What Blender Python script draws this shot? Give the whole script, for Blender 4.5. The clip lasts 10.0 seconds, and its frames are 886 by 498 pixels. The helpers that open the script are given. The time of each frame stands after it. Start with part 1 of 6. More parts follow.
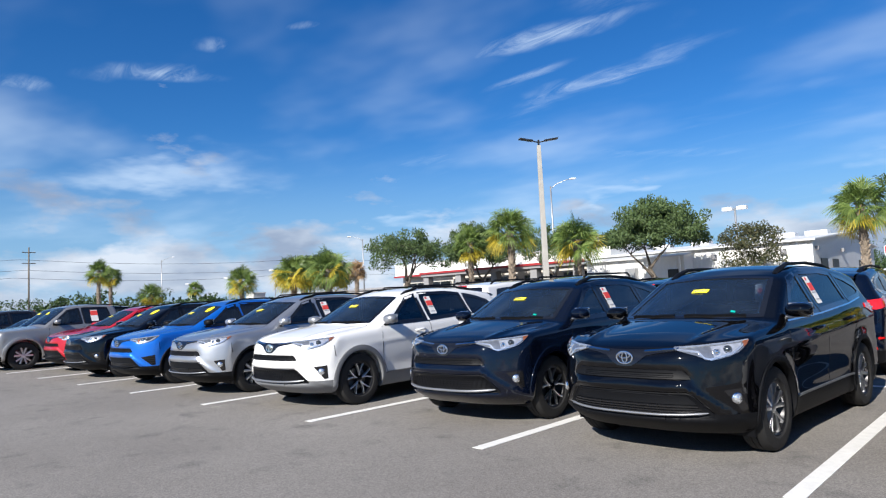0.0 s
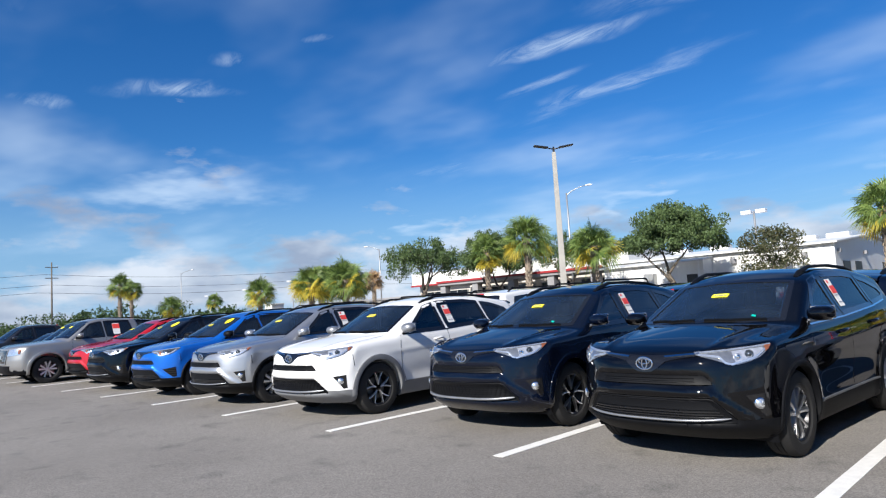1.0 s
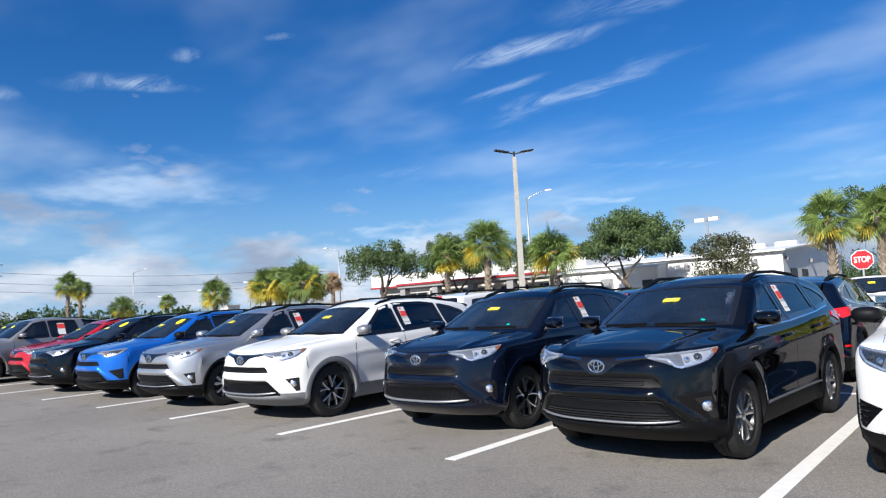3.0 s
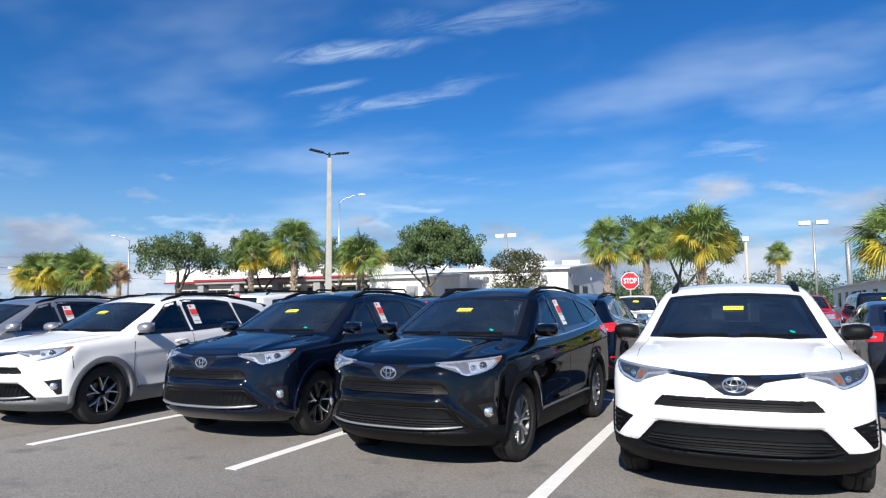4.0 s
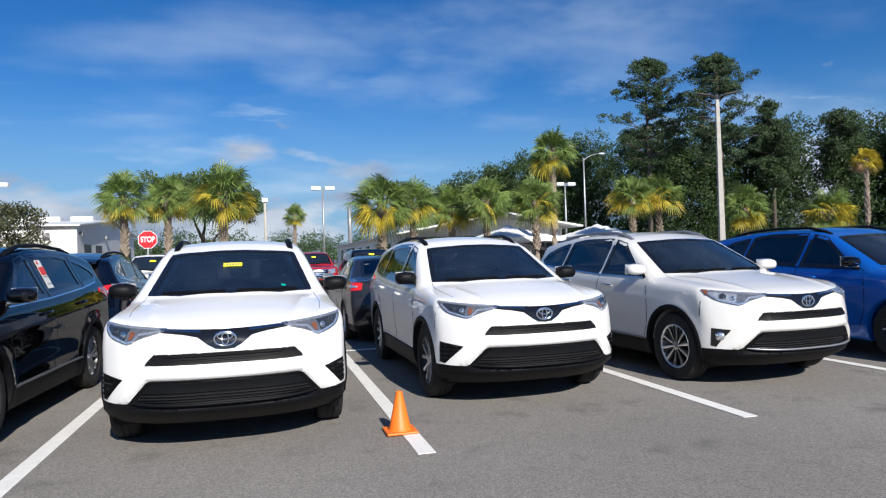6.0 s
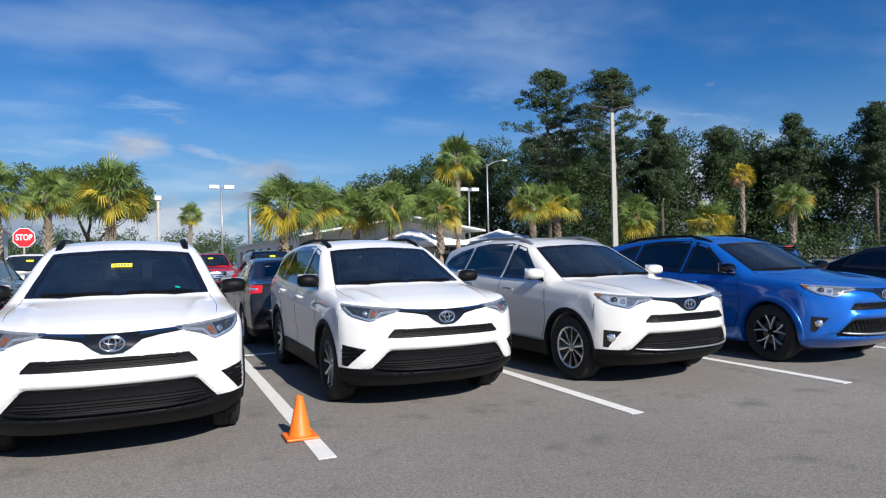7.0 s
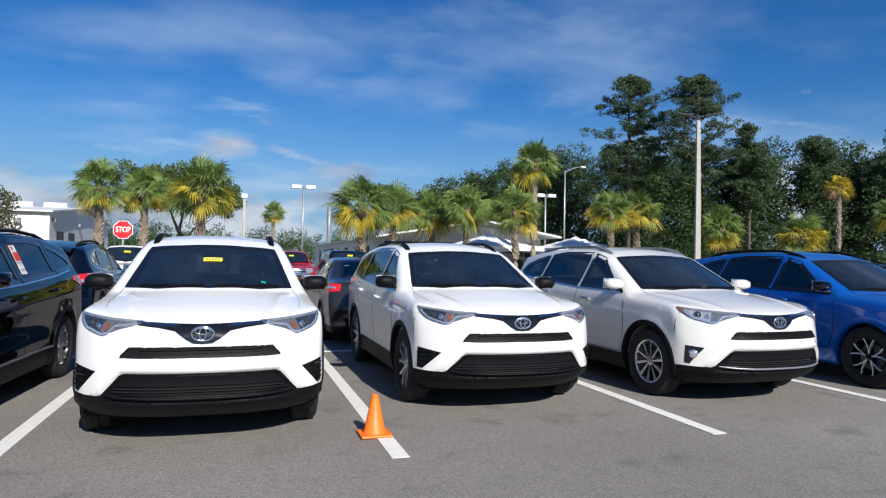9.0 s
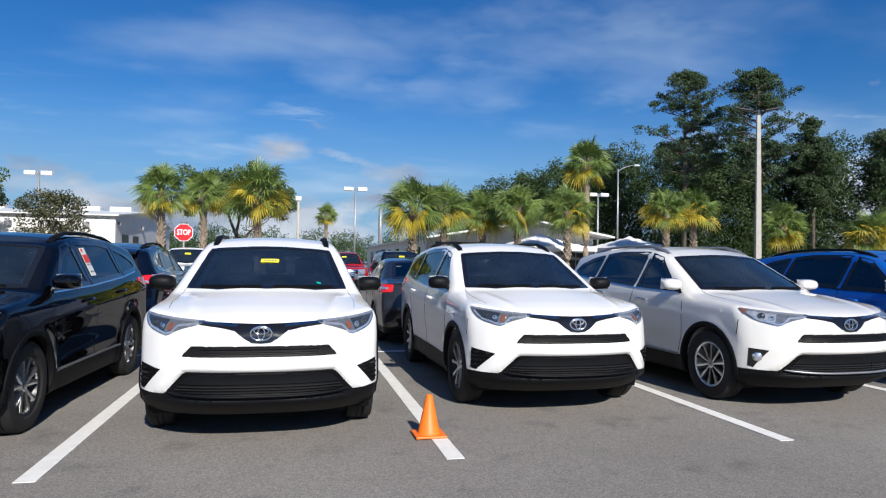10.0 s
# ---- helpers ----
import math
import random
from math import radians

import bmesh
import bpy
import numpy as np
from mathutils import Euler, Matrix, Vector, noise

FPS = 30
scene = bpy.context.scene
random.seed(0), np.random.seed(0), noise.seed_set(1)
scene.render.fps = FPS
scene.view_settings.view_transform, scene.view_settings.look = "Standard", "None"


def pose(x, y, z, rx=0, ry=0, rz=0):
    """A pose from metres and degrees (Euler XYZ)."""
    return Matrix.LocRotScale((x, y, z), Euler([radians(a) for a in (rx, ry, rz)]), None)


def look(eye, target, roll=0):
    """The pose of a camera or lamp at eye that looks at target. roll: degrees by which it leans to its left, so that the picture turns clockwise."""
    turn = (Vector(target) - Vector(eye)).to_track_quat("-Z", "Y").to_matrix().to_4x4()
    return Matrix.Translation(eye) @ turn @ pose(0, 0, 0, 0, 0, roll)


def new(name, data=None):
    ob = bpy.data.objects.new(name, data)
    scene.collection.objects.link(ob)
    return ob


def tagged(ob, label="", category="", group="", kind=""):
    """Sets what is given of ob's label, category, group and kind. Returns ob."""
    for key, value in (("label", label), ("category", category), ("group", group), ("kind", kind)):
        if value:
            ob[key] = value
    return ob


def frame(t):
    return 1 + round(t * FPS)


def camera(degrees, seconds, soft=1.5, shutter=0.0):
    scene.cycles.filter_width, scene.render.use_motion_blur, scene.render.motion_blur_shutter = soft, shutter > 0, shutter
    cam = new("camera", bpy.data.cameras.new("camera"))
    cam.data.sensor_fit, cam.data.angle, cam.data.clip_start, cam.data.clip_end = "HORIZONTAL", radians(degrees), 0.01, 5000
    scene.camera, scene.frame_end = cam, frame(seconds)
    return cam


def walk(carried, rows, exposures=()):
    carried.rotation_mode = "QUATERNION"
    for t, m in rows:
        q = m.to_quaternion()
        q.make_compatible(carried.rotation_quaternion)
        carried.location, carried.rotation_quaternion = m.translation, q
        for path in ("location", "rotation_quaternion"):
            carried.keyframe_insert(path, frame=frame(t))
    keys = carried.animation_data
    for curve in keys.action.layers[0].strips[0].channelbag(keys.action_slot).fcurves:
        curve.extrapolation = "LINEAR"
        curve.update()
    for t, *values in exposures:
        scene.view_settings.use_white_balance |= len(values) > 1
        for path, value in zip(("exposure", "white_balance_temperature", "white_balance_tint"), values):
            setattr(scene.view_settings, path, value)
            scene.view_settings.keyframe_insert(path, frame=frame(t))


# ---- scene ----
cam = camera(68.3, 10.0, soft=1.2)
PATH = [
    (0, (0.036, 0.082, 1.429), (-1.327, 1.538, 1.582), -2.7),
    (0.5, (0.03, 0.095, 1.424), (-1.36, 1.522, 1.605), -3.8),
    (1, (0.046, 0.066, 1.424), (-1.35, 1.486, 1.606), -3.5),
    (1.5, (0.042, 0.064, 1.426), (-1.35, 1.489, 1.606), -2.9),
    (2, (0.024, 0.086, 1.43), (-1.38, 1.498, 1.62), -2.6),
    (2.2, (0.033, 0.07, 1.43), (-1.375, 1.478, 1.622), -3.0),
    (3.3, (0.06, 0.153, 1.403), (-1.157, 1.73, 1.587), -2.6),
    (3.5, (0.08, 0.146, 1.408), (-1.051, 1.785, 1.594), -2.2),
    (4, (0.074, 0.248, 1.417), (-0.751, 2.061, 1.594), -0.5),
    (4.5, (0.12, 0.259, 1.41), (-0.444, 2.173, 1.55), 0.1),
    (4.7, (0.127, 0.283, 1.412), (-0.265, 2.241, 1.525), 0.6),
    (5, (0.157, 0.332, 1.41), (-0.03, 2.322, 1.494), 0.3),
    (5.3, (0.219, 0.33, 1.396), (0.272, 2.328, 1.456), -0.4),
    (5.5, (0.246, 0.339, 1.4), (0.482, 2.324, 1.445), -0.2),
    (5.7, (0.253, 0.319, 1.404), (0.622, 2.284, 1.443), -0.7),
    (6, (0.29, 0.327, 1.398), (0.819, 2.256, 1.421), -1.8),
    (6.2, (0.292, 0.35, 1.396), (0.945, 2.24, 1.411), -1.7),
    (7.3, (0.285, 0.285, 1.399), (1.096, 2.113, 1.428), -1.3),
    (7.5, (0.288, 0.275, 1.404), (1.099, 2.103, 1.436), -1.5),
    (8, (0.262, 0.281, 1.402), (1.025, 2.129, 1.449), -0.7),
    (8.5, (0.257, 0.304, 1.402), (0.925, 2.189, 1.445), -0.1),
    (9, (0.244, 0.316, 1.401), (0.837, 2.225, 1.44), 1.0),
    (9.5, (0.232, 0.344, 1.394), (0.75, 2.276, 1.435), 1.3),
    (10, (0.227, 0.344, 1.398), (0.671, 2.294, 1.437), 0.8),
]
walk(cam, [(t, look(e, g, r)) for t, e, g, r in PATH], [(0, 0.72), (3.5, 0.72), (5.5, 0.52), (6.5, 0.44), (10, 0.42)])

# ---- light ----
SUN_TO = Vector((0.13, -1.0, 0.66)).normalized()
sun_data = bpy.data.lights.new("sun", "SUN")
sun_data.energy, sun_data.angle, sun_data.color = 5.0, radians(0.5), (1.0, 0.95, 0.87)
sun_lamp = new("sun", sun_data)
sun_lamp.matrix_world = look(SUN_TO * 60, (0, 0, 0))


def link(nt, a, b):
    nt.links.new(a, b)


def build_world():
    w = bpy.data.worlds.new("sky")
    scene.world = w
    w.use_nodes = True
    nt = w.node_tree
    n = nt.nodes
    bg = n["Background"]
    bg.inputs[1].default_value = 0.060
    sky = n.new("ShaderNodeTexSky")
    sky.sky_type, sky.sun_disc = "NISHITA", False
    sky.sun_elevation = math.asin(SUN_TO.z)
    sky.sun_rotation = math.atan2(SUN_TO.x, SUN_TO.y)
    sky.air_density, sky.dust_density, sky.ozone_density = 1.0, 0.25, 3.0
    hsv = n.new("ShaderNodeHueSaturation")
    hsv.inputs["Saturation"].default_value = 1.33
    link(nt, sky.outputs[0], hsv.inputs["Color"])
    deep = n.new("ShaderNodeMixRGB")
    deep.blend_type = "MULTIPLY"
    deep.inputs[0].default_value = 1.0
    deep.inputs[2].default_value = (0.62, 0.92, 1.22, 1)
    link(nt, hsv.outputs[0], deep.inputs[1])
    co = n.new("ShaderNodeTexCoord")
    sep = n.new("ShaderNodeSeparateXYZ")
    link(nt, co.outputs["Generated"], sep.inputs[0])

    def math_node(op, a, b=None, c=None, clamp=False):
        m = n.new("ShaderNodeMath")
        m.operation, m.use_clamp = op, clamp
        for i, v in enumerate((a, b, c)):
            if v is None:
                continue
            if isinstance(v, (int, float)):
                m.inputs[i].default_value = v
            else:
                link(nt, v, m.inputs[i])
        return m.outputs[0]

    # the sky's dome laid flat, so that clouds shrink towards the horizon
    up = math_node("MAXIMUM", sep.outputs[2], 0.0)
    zz = math_node("ADD", up, 0.11)
    flat = n.new("ShaderNodeCombineXYZ")
    link(nt, math_node("DIVIDE", sep.outputs[0], zz), flat.inputs[0])
    link(nt, math_node("DIVIDE", sep.outputs[1], zz), flat.inputs[1])

    def clouds(turn, scale, stretch, detail, rough, lo, hi, off, distort=0.0):
        mp = n.new("ShaderNodeMapping")
        mp.inputs["Rotation"].default_value = (0, 0, radians(turn))
        mp.inputs["Scale"].default_value = (1.0, stretch, 1.0)
        mp.inputs["Location"].default_value = off
        link(nt, flat.outputs[0], mp.inputs[0])
        no = n.new("ShaderNodeTexNoise")
        no.inputs["Scale"].default_value = scale
        no.inputs["Detail"].default_value = detail
        no.inputs["Roughness"].default_value = rough
        no.inputs["Distortion"].default_value = distort
        link(nt, mp.outputs[0], no.inputs["Vector"])
        mr = n.new("ShaderNodeMapRange")
        mr.inputs[1].default_value, mr.inputs[2].default_value = lo, hi
        mr.interpolation_type = "SMOOTHSTEP"
        link(nt, no.outputs[0], mr.inputs[0])
        return mr.outputs[0]

    wisps = math_node("MULTIPLY", math_node("MULTIPLY", clouds(28, 1.5, 4.0, 7, 0.62, 0.50, 0.80, (3.1, 1.7, 0), 0.5), clouds(20, 0.5, 1.3, 3, 0.5, 0.45, 0.62, (0.4, 2.2, 0))), 0.12)
    # single streaks and puffs: centre, angle, half length, half width, strength
    soft_rag = clouds(35, 1.1, 1.6, 5, 0.5, 0.22, 0.72, (2.3, 0.8, 0), 0.3)
    rag = clouds(18, 3.4, 3.0, 9, 0.68, 0.32, 0.74, (1.3, 4.1, 0), 0.8)
    for cx, cy, turn, hl, hw, strong in (
        (-1.027, 1.631, 16.0, 0.360, 0.056, 0.80),
        (-1.261, 1.808, 0.6, 0.190, 0.042, 0.55),
        (-1.115, 2.021, -2.8, 0.449, 0.085, 0.60),
        (-1.988, 0.857, 57.4, 0.220, 0.076, 0.75),
        (-3.013, 1.308, 55.7, 0.620, 0.359, 0.75),
        (-2.622, 0.628, 59.3, 0.080, 0.134, 0.50),
        (-2.301, 0.582, 65.8, 0.110, 0.088, 0.45),
        (-1.741, 0.913, 43.9, 0.069, 0.040, 0.40),
        (-1.484, 1.060, 42.1, 0.071, 0.024, 0.30),
        (-1.372, 2.819, 41.7, 0.745, 0.100, 0.22),
        (-2.059, 2.207, 33.7, 0.296, 0.100, 0.22),
        (0.046, 2.993, -36.1, 0.190, 0.138, 0.60),
        (-0.116, 3.597, -2.0, 0.330, 0.220, 0.50),
        (0.840, 2.366, -45.5, 1.050, 0.460, 0.36),
        (2.387, 2.272, -4.0, 0.360, 0.070, 0.50),
        (0.099, 2.345, 10.2, 0.750, 0.380, 0.28),
        (-0.300, 3.707, 3.6, 0.380, 0.280, 0.50),
        (-0.578, 1.652, 13.6, 0.350, 0.100, 0.32),
        (-3.077, 3.165, 46.6, 0.340, 0.560, 0.75),
        (-1.920, 3.442, 37.6, 0.220, 0.360, 0.80),
    ):
        mp = n.new("ShaderNodeMapping")
        mp.vector_type = "TEXTURE"
        mp.inputs["Location"].default_value = (cx, cy, 0)
        mp.inputs["Rotation"].default_value = (0, 0, radians(turn))
        mp.inputs["Scale"].default_value = (hl, hw, 1)
        wob = n.new("ShaderNodeTexNoise")
        wob.inputs["Scale"].default_value, wob.inputs["Detail"].default_value = 2.2, 4
        link(nt, flat.outputs[0], wob.inputs["Vector"])
        sh = n.new("ShaderNodeVectorMath")
        sh.operation = "SUBTRACT"
        link(nt, wob.outputs["Color"], sh.inputs[0])
        sh.inputs[1].default_value = (0.5, 0.5, 0.5)
        am = n.new("ShaderNodeVectorMath")
        am.operation = "MULTIPLY_ADD"
        am.inputs[1].default_value = (hw * 4.5, hw * 4.5, 0)
        link(nt, sh.outputs[0], am.inputs[0])
        link(nt, flat.outputs[0], am.inputs[2])
        link(nt, am.outputs[0], mp.inputs[0])
        ln = n.new("ShaderNodeVectorMath")
        ln.operation = "LENGTH"
        link(nt, mp.outputs[0], ln.inputs[0])
        fade = n.new("ShaderNodeMapRange")
        fade.interpolation_type = "SMOOTHSTEP"
        fade.inputs[1].default_value, fade.inputs[2].default_value, fade.inputs[3].default_value, fade.inputs[4].default_value = 0.0, 1.15, strong, 0.0
        link(nt, ln.outputs["Value"], fade.inputs[0])
        wisps = math_node("MAXIMUM", math_node("MULTIPLY", wisps, 1.0), math_node("MULTIPLY", fade.outputs[0], soft_rag if hw > 0.2 else rag))
    veil = math_node("MULTIPLY", clouds(-15, 0.8, 1.4, 4, 0.5, 0.46, 0.85, (5.2, 0.3, 0)), 0.5)
    # low heaps of cumulus towards the horizon
    ball = n.new("ShaderNodeMapping")
    ball.inputs["Scale"].default_value = (1, 1, 2.6)
    link(nt, co.outputs["Generated"], ball.inputs[0])
    cn = n.new("ShaderNodeTexNoise")
    cn.inputs["Scale"].default_value, cn.inputs["Detail"].default_value, cn.inputs["Roughness"].default_value = 6.5, 8, 0.55
    link(nt, ball.outputs[0], cn.inputs["Vector"])
    band = n.new("ShaderNodeMapRange")
    band.inputs[1].default_value, band.inputs[2].default_value, band.inputs[3].default_value, band.inputs[4].default_value = 0.05, 0.26, 0.37, 0.74
    link(nt, sep.outputs[2], band.inputs[0])
    heaps = math_node("MULTIPLY", math_node("SUBTRACT", cn.outputs[0], band.outputs[0]), 7.0, clamp=True)
    heaps = math_node("MULTIPLY", heaps, 0.8)
    shade = n.new("ShaderNodeMixRGB")
    shade.inputs[1].default_value, shade.inputs[2].default_value = (3.5, 4.1, 5.5, 1), (8.8, 9.3, 10.2, 1)
    cn2 = n.new("ShaderNodeTexNoise")
    cn2.inputs["Scale"].default_value, cn2.inputs["Detail"].default_value = 5.0, 5
    link(nt, ball.outputs[0], cn2.inputs["Vector"])
    ramp = n.new("ShaderNodeMapRange")
    ramp.inputs[1].default_value, ramp.inputs[2].default_value = 0.4, 0.62
    link(nt, cn2.outputs[0], ramp.inputs[0])
    link(nt, ramp.outputs[0], shade.inputs[0])
    m1 = n.new("ShaderNodeMixRGB")
    link(nt, math_node("MAXIMUM", math_node("MULTIPLY", wisps, 0.9), veil), m1.inputs[0])
    haze = n.new("ShaderNodeMixRGB")
    hz = n.new("ShaderNodeMapRange")
    hz.interpolation_type = "SMOOTHSTEP"
    hz.inputs[1].default_value, hz.inputs[2].default_value, hz.inputs[3].default_value, hz.inputs[4].default_value = 0.0, 0.26, 0.90, 0.0
    link(nt, sep.outputs[2], hz.inputs[0])
    link(nt, hz.outputs[0], haze.inputs[0])
    link(nt, deep.outputs[0], haze.inputs[1])
    haze.inputs[2].default_value = (3.1, 5.3, 8.1, 1)
    link(nt, haze.outputs[0], m1.inputs[1])
    m1.inputs[2].default_value = (7.9, 9.6, 11.6, 1)
    m2 = n.new("ShaderNodeMixRGB")
    link(nt, heaps, m2.inputs[0])
    link(nt, m1.outputs[0], m2.inputs[1])
    link(nt, shade.outputs[0], m2.inputs[2])
    link(nt, m2.outputs[0], bg.inputs[0])


build_world()


# ---- materials ----
def material(name, base, rough=0.5, metal=0.0, coat=0.0, vary=0.12, scale=8.0, grain=0.0, bump=0.0, fine=60.0, spec=0.5):
    """A principled surface whose colour and roughness vary at two scales."""
    m = bpy.data.materials.new(name)
    m.use_nodes = True
    nt = m.node_tree
    n = nt.nodes
    b = n["Principled BSDF"]
    b.inputs["Roughness"].default_value = rough
    b.inputs["Metallic"].default_value = metal
    b.inputs["Coat Weight"].default_value = coat
    b.inputs["Coat Roughness"].default_value = 0.03
    b.inputs["Specular IOR Level"].default_value = spec
    co = n.new("ShaderNodeTexCoord")
    a = n.new("ShaderNodeTexNoise")
    a.inputs["Scale"].default_value, a.inputs["Detail"].default_value = scale, 5
    f = n.new("ShaderNodeTexNoise")
    f.inputs["Scale"].default_value, f.inputs["Detail"].default_value = fine, 3
    link(nt, co.outputs["Object"], a.inputs["Vector"])
    link(nt, co.outputs["Object"], f.inputs["Vector"])
    mix = n.new("ShaderNodeMixRGB")
    lo = [max(0.0, c * (1 - vary * 2)) for c in base]
    hi = [min(1.0, c * (1 + vary * 1.2)) for c in base]
    mix.inputs[1].default_value, mix.inputs[2].default_value = (*lo, 1), (*hi, 1)
    if grain:
        s = n.new("ShaderNodeMath")
        s.operation = "MULTIPLY_ADD"
        link(nt, f.outputs[0], s.inputs[0])
        s.inputs[1].default_value = grain
        link(nt, a.outputs[0], s.inputs[2])
        o = n.new("ShaderNodeMath")
        o.operation = "SUBTRACT"
        link(nt, s.outputs[0], o.inputs[0])
        o.inputs[1].default_value = grain * 0.5
        o.use_clamp = True
        link(nt, o.outputs[0], mix.inputs[0])
    else:
        link(nt, a.outputs[0], mix.inputs[0])
    link(nt, mix.outputs[0], b.inputs["Base Color"])
    if bump:
        bp = n.new("ShaderNodeBump")
        bp.inputs["Strength"].default_value, bp.inputs["Distance"].default_value = bump, 0.01
        link(nt, f.outputs[0], bp.inputs["Height"])
        link(nt, bp.outputs[0], b.inputs["Normal"])
    return m


def glass_material(name, tint, sky_haze=0.0):
    """Tinted pane: looks through, with a mirror gloss that grows towards the rim."""
    m = bpy.data.materials.new(name)
    m.use_nodes = True
    nt = m.node_tree
    n = nt.nodes
    n.remove(n["Principled BSDF"])
    t = n.new("ShaderNodeBsdfTransparent")
    t.inputs[0].default_value = (*tint, 1)
    g = n.new("ShaderNodeBsdfGlossy")
    g.inputs["Roughness"].default_value = 0.01
    fr = n.new("ShaderNodeFresnel")
    fr.inputs[0].default_value = 2.0
    mx = n.new("ShaderNodeMixShader")
    link(nt, fr.outputs[0], mx.inputs[0])
    link(nt, t.outputs[0], mx.inputs[1])
    link(nt, g.outputs[0], mx.inputs[2])
    # Blue film paints the sky's reflection into the pane's colour, patchy like dust.
    if sky_haze:
        haze_film = n.new("ShaderNodeBsdfDiffuse")
        haze_film.inputs[0].default_value = (0.24, 0.38, 0.60, 1)
        spots = n.new("ShaderNodeTexNoise")
        spots.inputs["Scale"].default_value, spots.inputs["Detail"].default_value = 3.0, 6
        co = n.new("ShaderNodeTexCoord")
        link(nt, co.outputs["Object"], spots.inputs["Vector"])
        am = n.new("ShaderNodeMath")
        am.operation = "MULTIPLY"
        am.inputs[1].default_value = sky_haze * 2
        link(nt, spots.outputs[0], am.inputs[0])
        m2 = n.new("ShaderNodeMixShader")
        link(nt, am.outputs[0], m2.inputs[0])
        link(nt, mx.outputs[0], m2.inputs[1])
        link(nt, haze_film.outputs[0], m2.inputs[2])
        mx = m2
    link(nt, mx.outputs[0], n["Material Output"].inputs[0])
    return m


def paint(name, base, metal=0.0, rough=0.3):
    return material(name, base, rough, metal, 1.0, 0.02, 3.0, 0.2, 0.0, 900.0, 0.0 if metal == 0 else 0.2)


PAINT = {
    "white": paint("white_paint", (0.73, 0.73, 0.725)),
    "pearl": paint("pearl_white_paint", (0.70, 0.69, 0.665), 0.05),
    "black": paint("black_paint", (0.0016, 0.0016, 0.0022)),
    "navy": paint("dark_blue_paint", (0.0018, 0.0036, 0.0105)),
    "silver": paint("silver_paint", (0.42, 0.43, 0.45), 0.75, 0.32),
    "blue": paint("electric_blue_paint", (0.006, 0.115, 0.50), 0.35, 0.3),
    "red": paint("red_paint", (0.42, 0.012, 0.02), 0.2, 0.3),
    "grey": paint("grey_paint", (0.022, 0.023, 0.027), 0.3, 0.32),
    "tan": paint("warm_silver_paint", (0.30, 0.30, 0.30), 0.6, 0.34),
}
PLASTIC = material("black_plastic", (0.0042, 0.0046, 0.006), 0.55, vary=0.15, scale=5, grain=0.4, bump=0.05, fine=400, spec=0.16)
GREY_PLASTIC = material("grey_plastic", (0.16, 0.165, 0.175), 0.5, vary=0.1, scale=5, grain=0.3, bump=0.05, fine=400)
GLOSS_BLACK = material("gloss_black_trim", (0.008, 0.008, 0.009), 0.12, coat=0.5, vary=0.05)
RUBBER = material("tyre_rubber", (0.010, 0.010, 0.0105), 0.8, vary=0.25, scale=12, grain=0.4, bump=0.12, fine=150)
CHROME = material("chrome", (0.75, 0.76, 0.78), 0.10, 1.0, vary=0.03)
ALLOY = material("machined_alloy", (0.72, 0.73, 0.75), 0.32, 1.0, vary=0.08, scale=20)
DARK_ALLOY = material("dark_alloy", (0.02, 0.02, 0.022), 0.35, 0.6, vary=0.1, scale=20)
SATIN = material("satin_silver_trim", (0.30, 0.31, 0.33), 0.42, 0.7, vary=0.06)
BRAKE = material("brake_steel", (0.2, 0.2, 0.2), 0.45, 0.9, vary=0.2, scale=30)
LAMP_DARK = material("lamp_housing", (0.05, 0.06, 0.075), 0.15, 0.5, coat=1.0, vary=0.1)
LAMP_CLEAR = material("lamp_reflector", (0.72, 0.75, 0.80), 0.14, 0.75, coat=1.0, vary=0.25, scale=30)
LAMP_SHELL = material("lamp_shell", (0.24, 0.255, 0.28), 0.15, 0.6, coat=1.0, vary=0.3, scale=25)
LAMP_MID = material("lamp_bezel", (0.60, 0.62, 0.66), 0.18, 0.6, coat=1.0, vary=0.3, scale=25)
AMBER = material("amber_lens", (0.30, 0.10, 0.045), 0.14, 0.3, coat=1.0, vary=0.35, scale=55)
RED_LENS = material("red_lens", (0.62, 0.012, 0.012), 0.10, coat=1.0, vary=0.15, scale=40)
SEAT = material("dark_upholstery", (0.10, 0.10, 0.105), 0.8, vary=0.2, scale=20, grain=0.4, bump=0.1, fine=300)
SEAT_TAN = material("ash_upholstery", (0.17, 0.155, 0.14), 0.8, vary=0.2, scale=20, grain=0.4, bump=0.1, fine=300)
DASH = material("dashboard_vinyl", (0.014, 0.014, 0.016), 0.75, vary=0.2, scale=8)
PILLAR = material("pillar_trim", (0.38, 0.38, 0.37), 0.8, vary=0.08)
LINER = material("headlining", (0.30, 0.30, 0.29), 0.9, vary=0.1)
YELLOW_TAG = material("yellow_tag", (0.92, 0.80, 0.03), 0.5, vary=0.05)
PAPER = material("white_paper", (0.80, 0.79, 0.77), 0.6, vary=0.05)
RED_PAPER = material("red_print", (0.75, 0.06, 0.05), 0.6, vary=0.05)
GREY_INK = material("grey_print", (0.2, 0.2, 0.22), 0.6, vary=0.05)
TEAL = material("teal_sticker", (0.0, 0.38, 0.30), 0.5, vary=0.05)
WINDSCREEN = glass_material("windscreen_glass", (0.64, 0.78, 0.92), 0.034)
SIDE_GLASS = glass_material("side_glass", (0.42, 0.46, 0.48))
PRIVACY = glass_material("privacy_glass", (0.085, 0.095, 0.11))


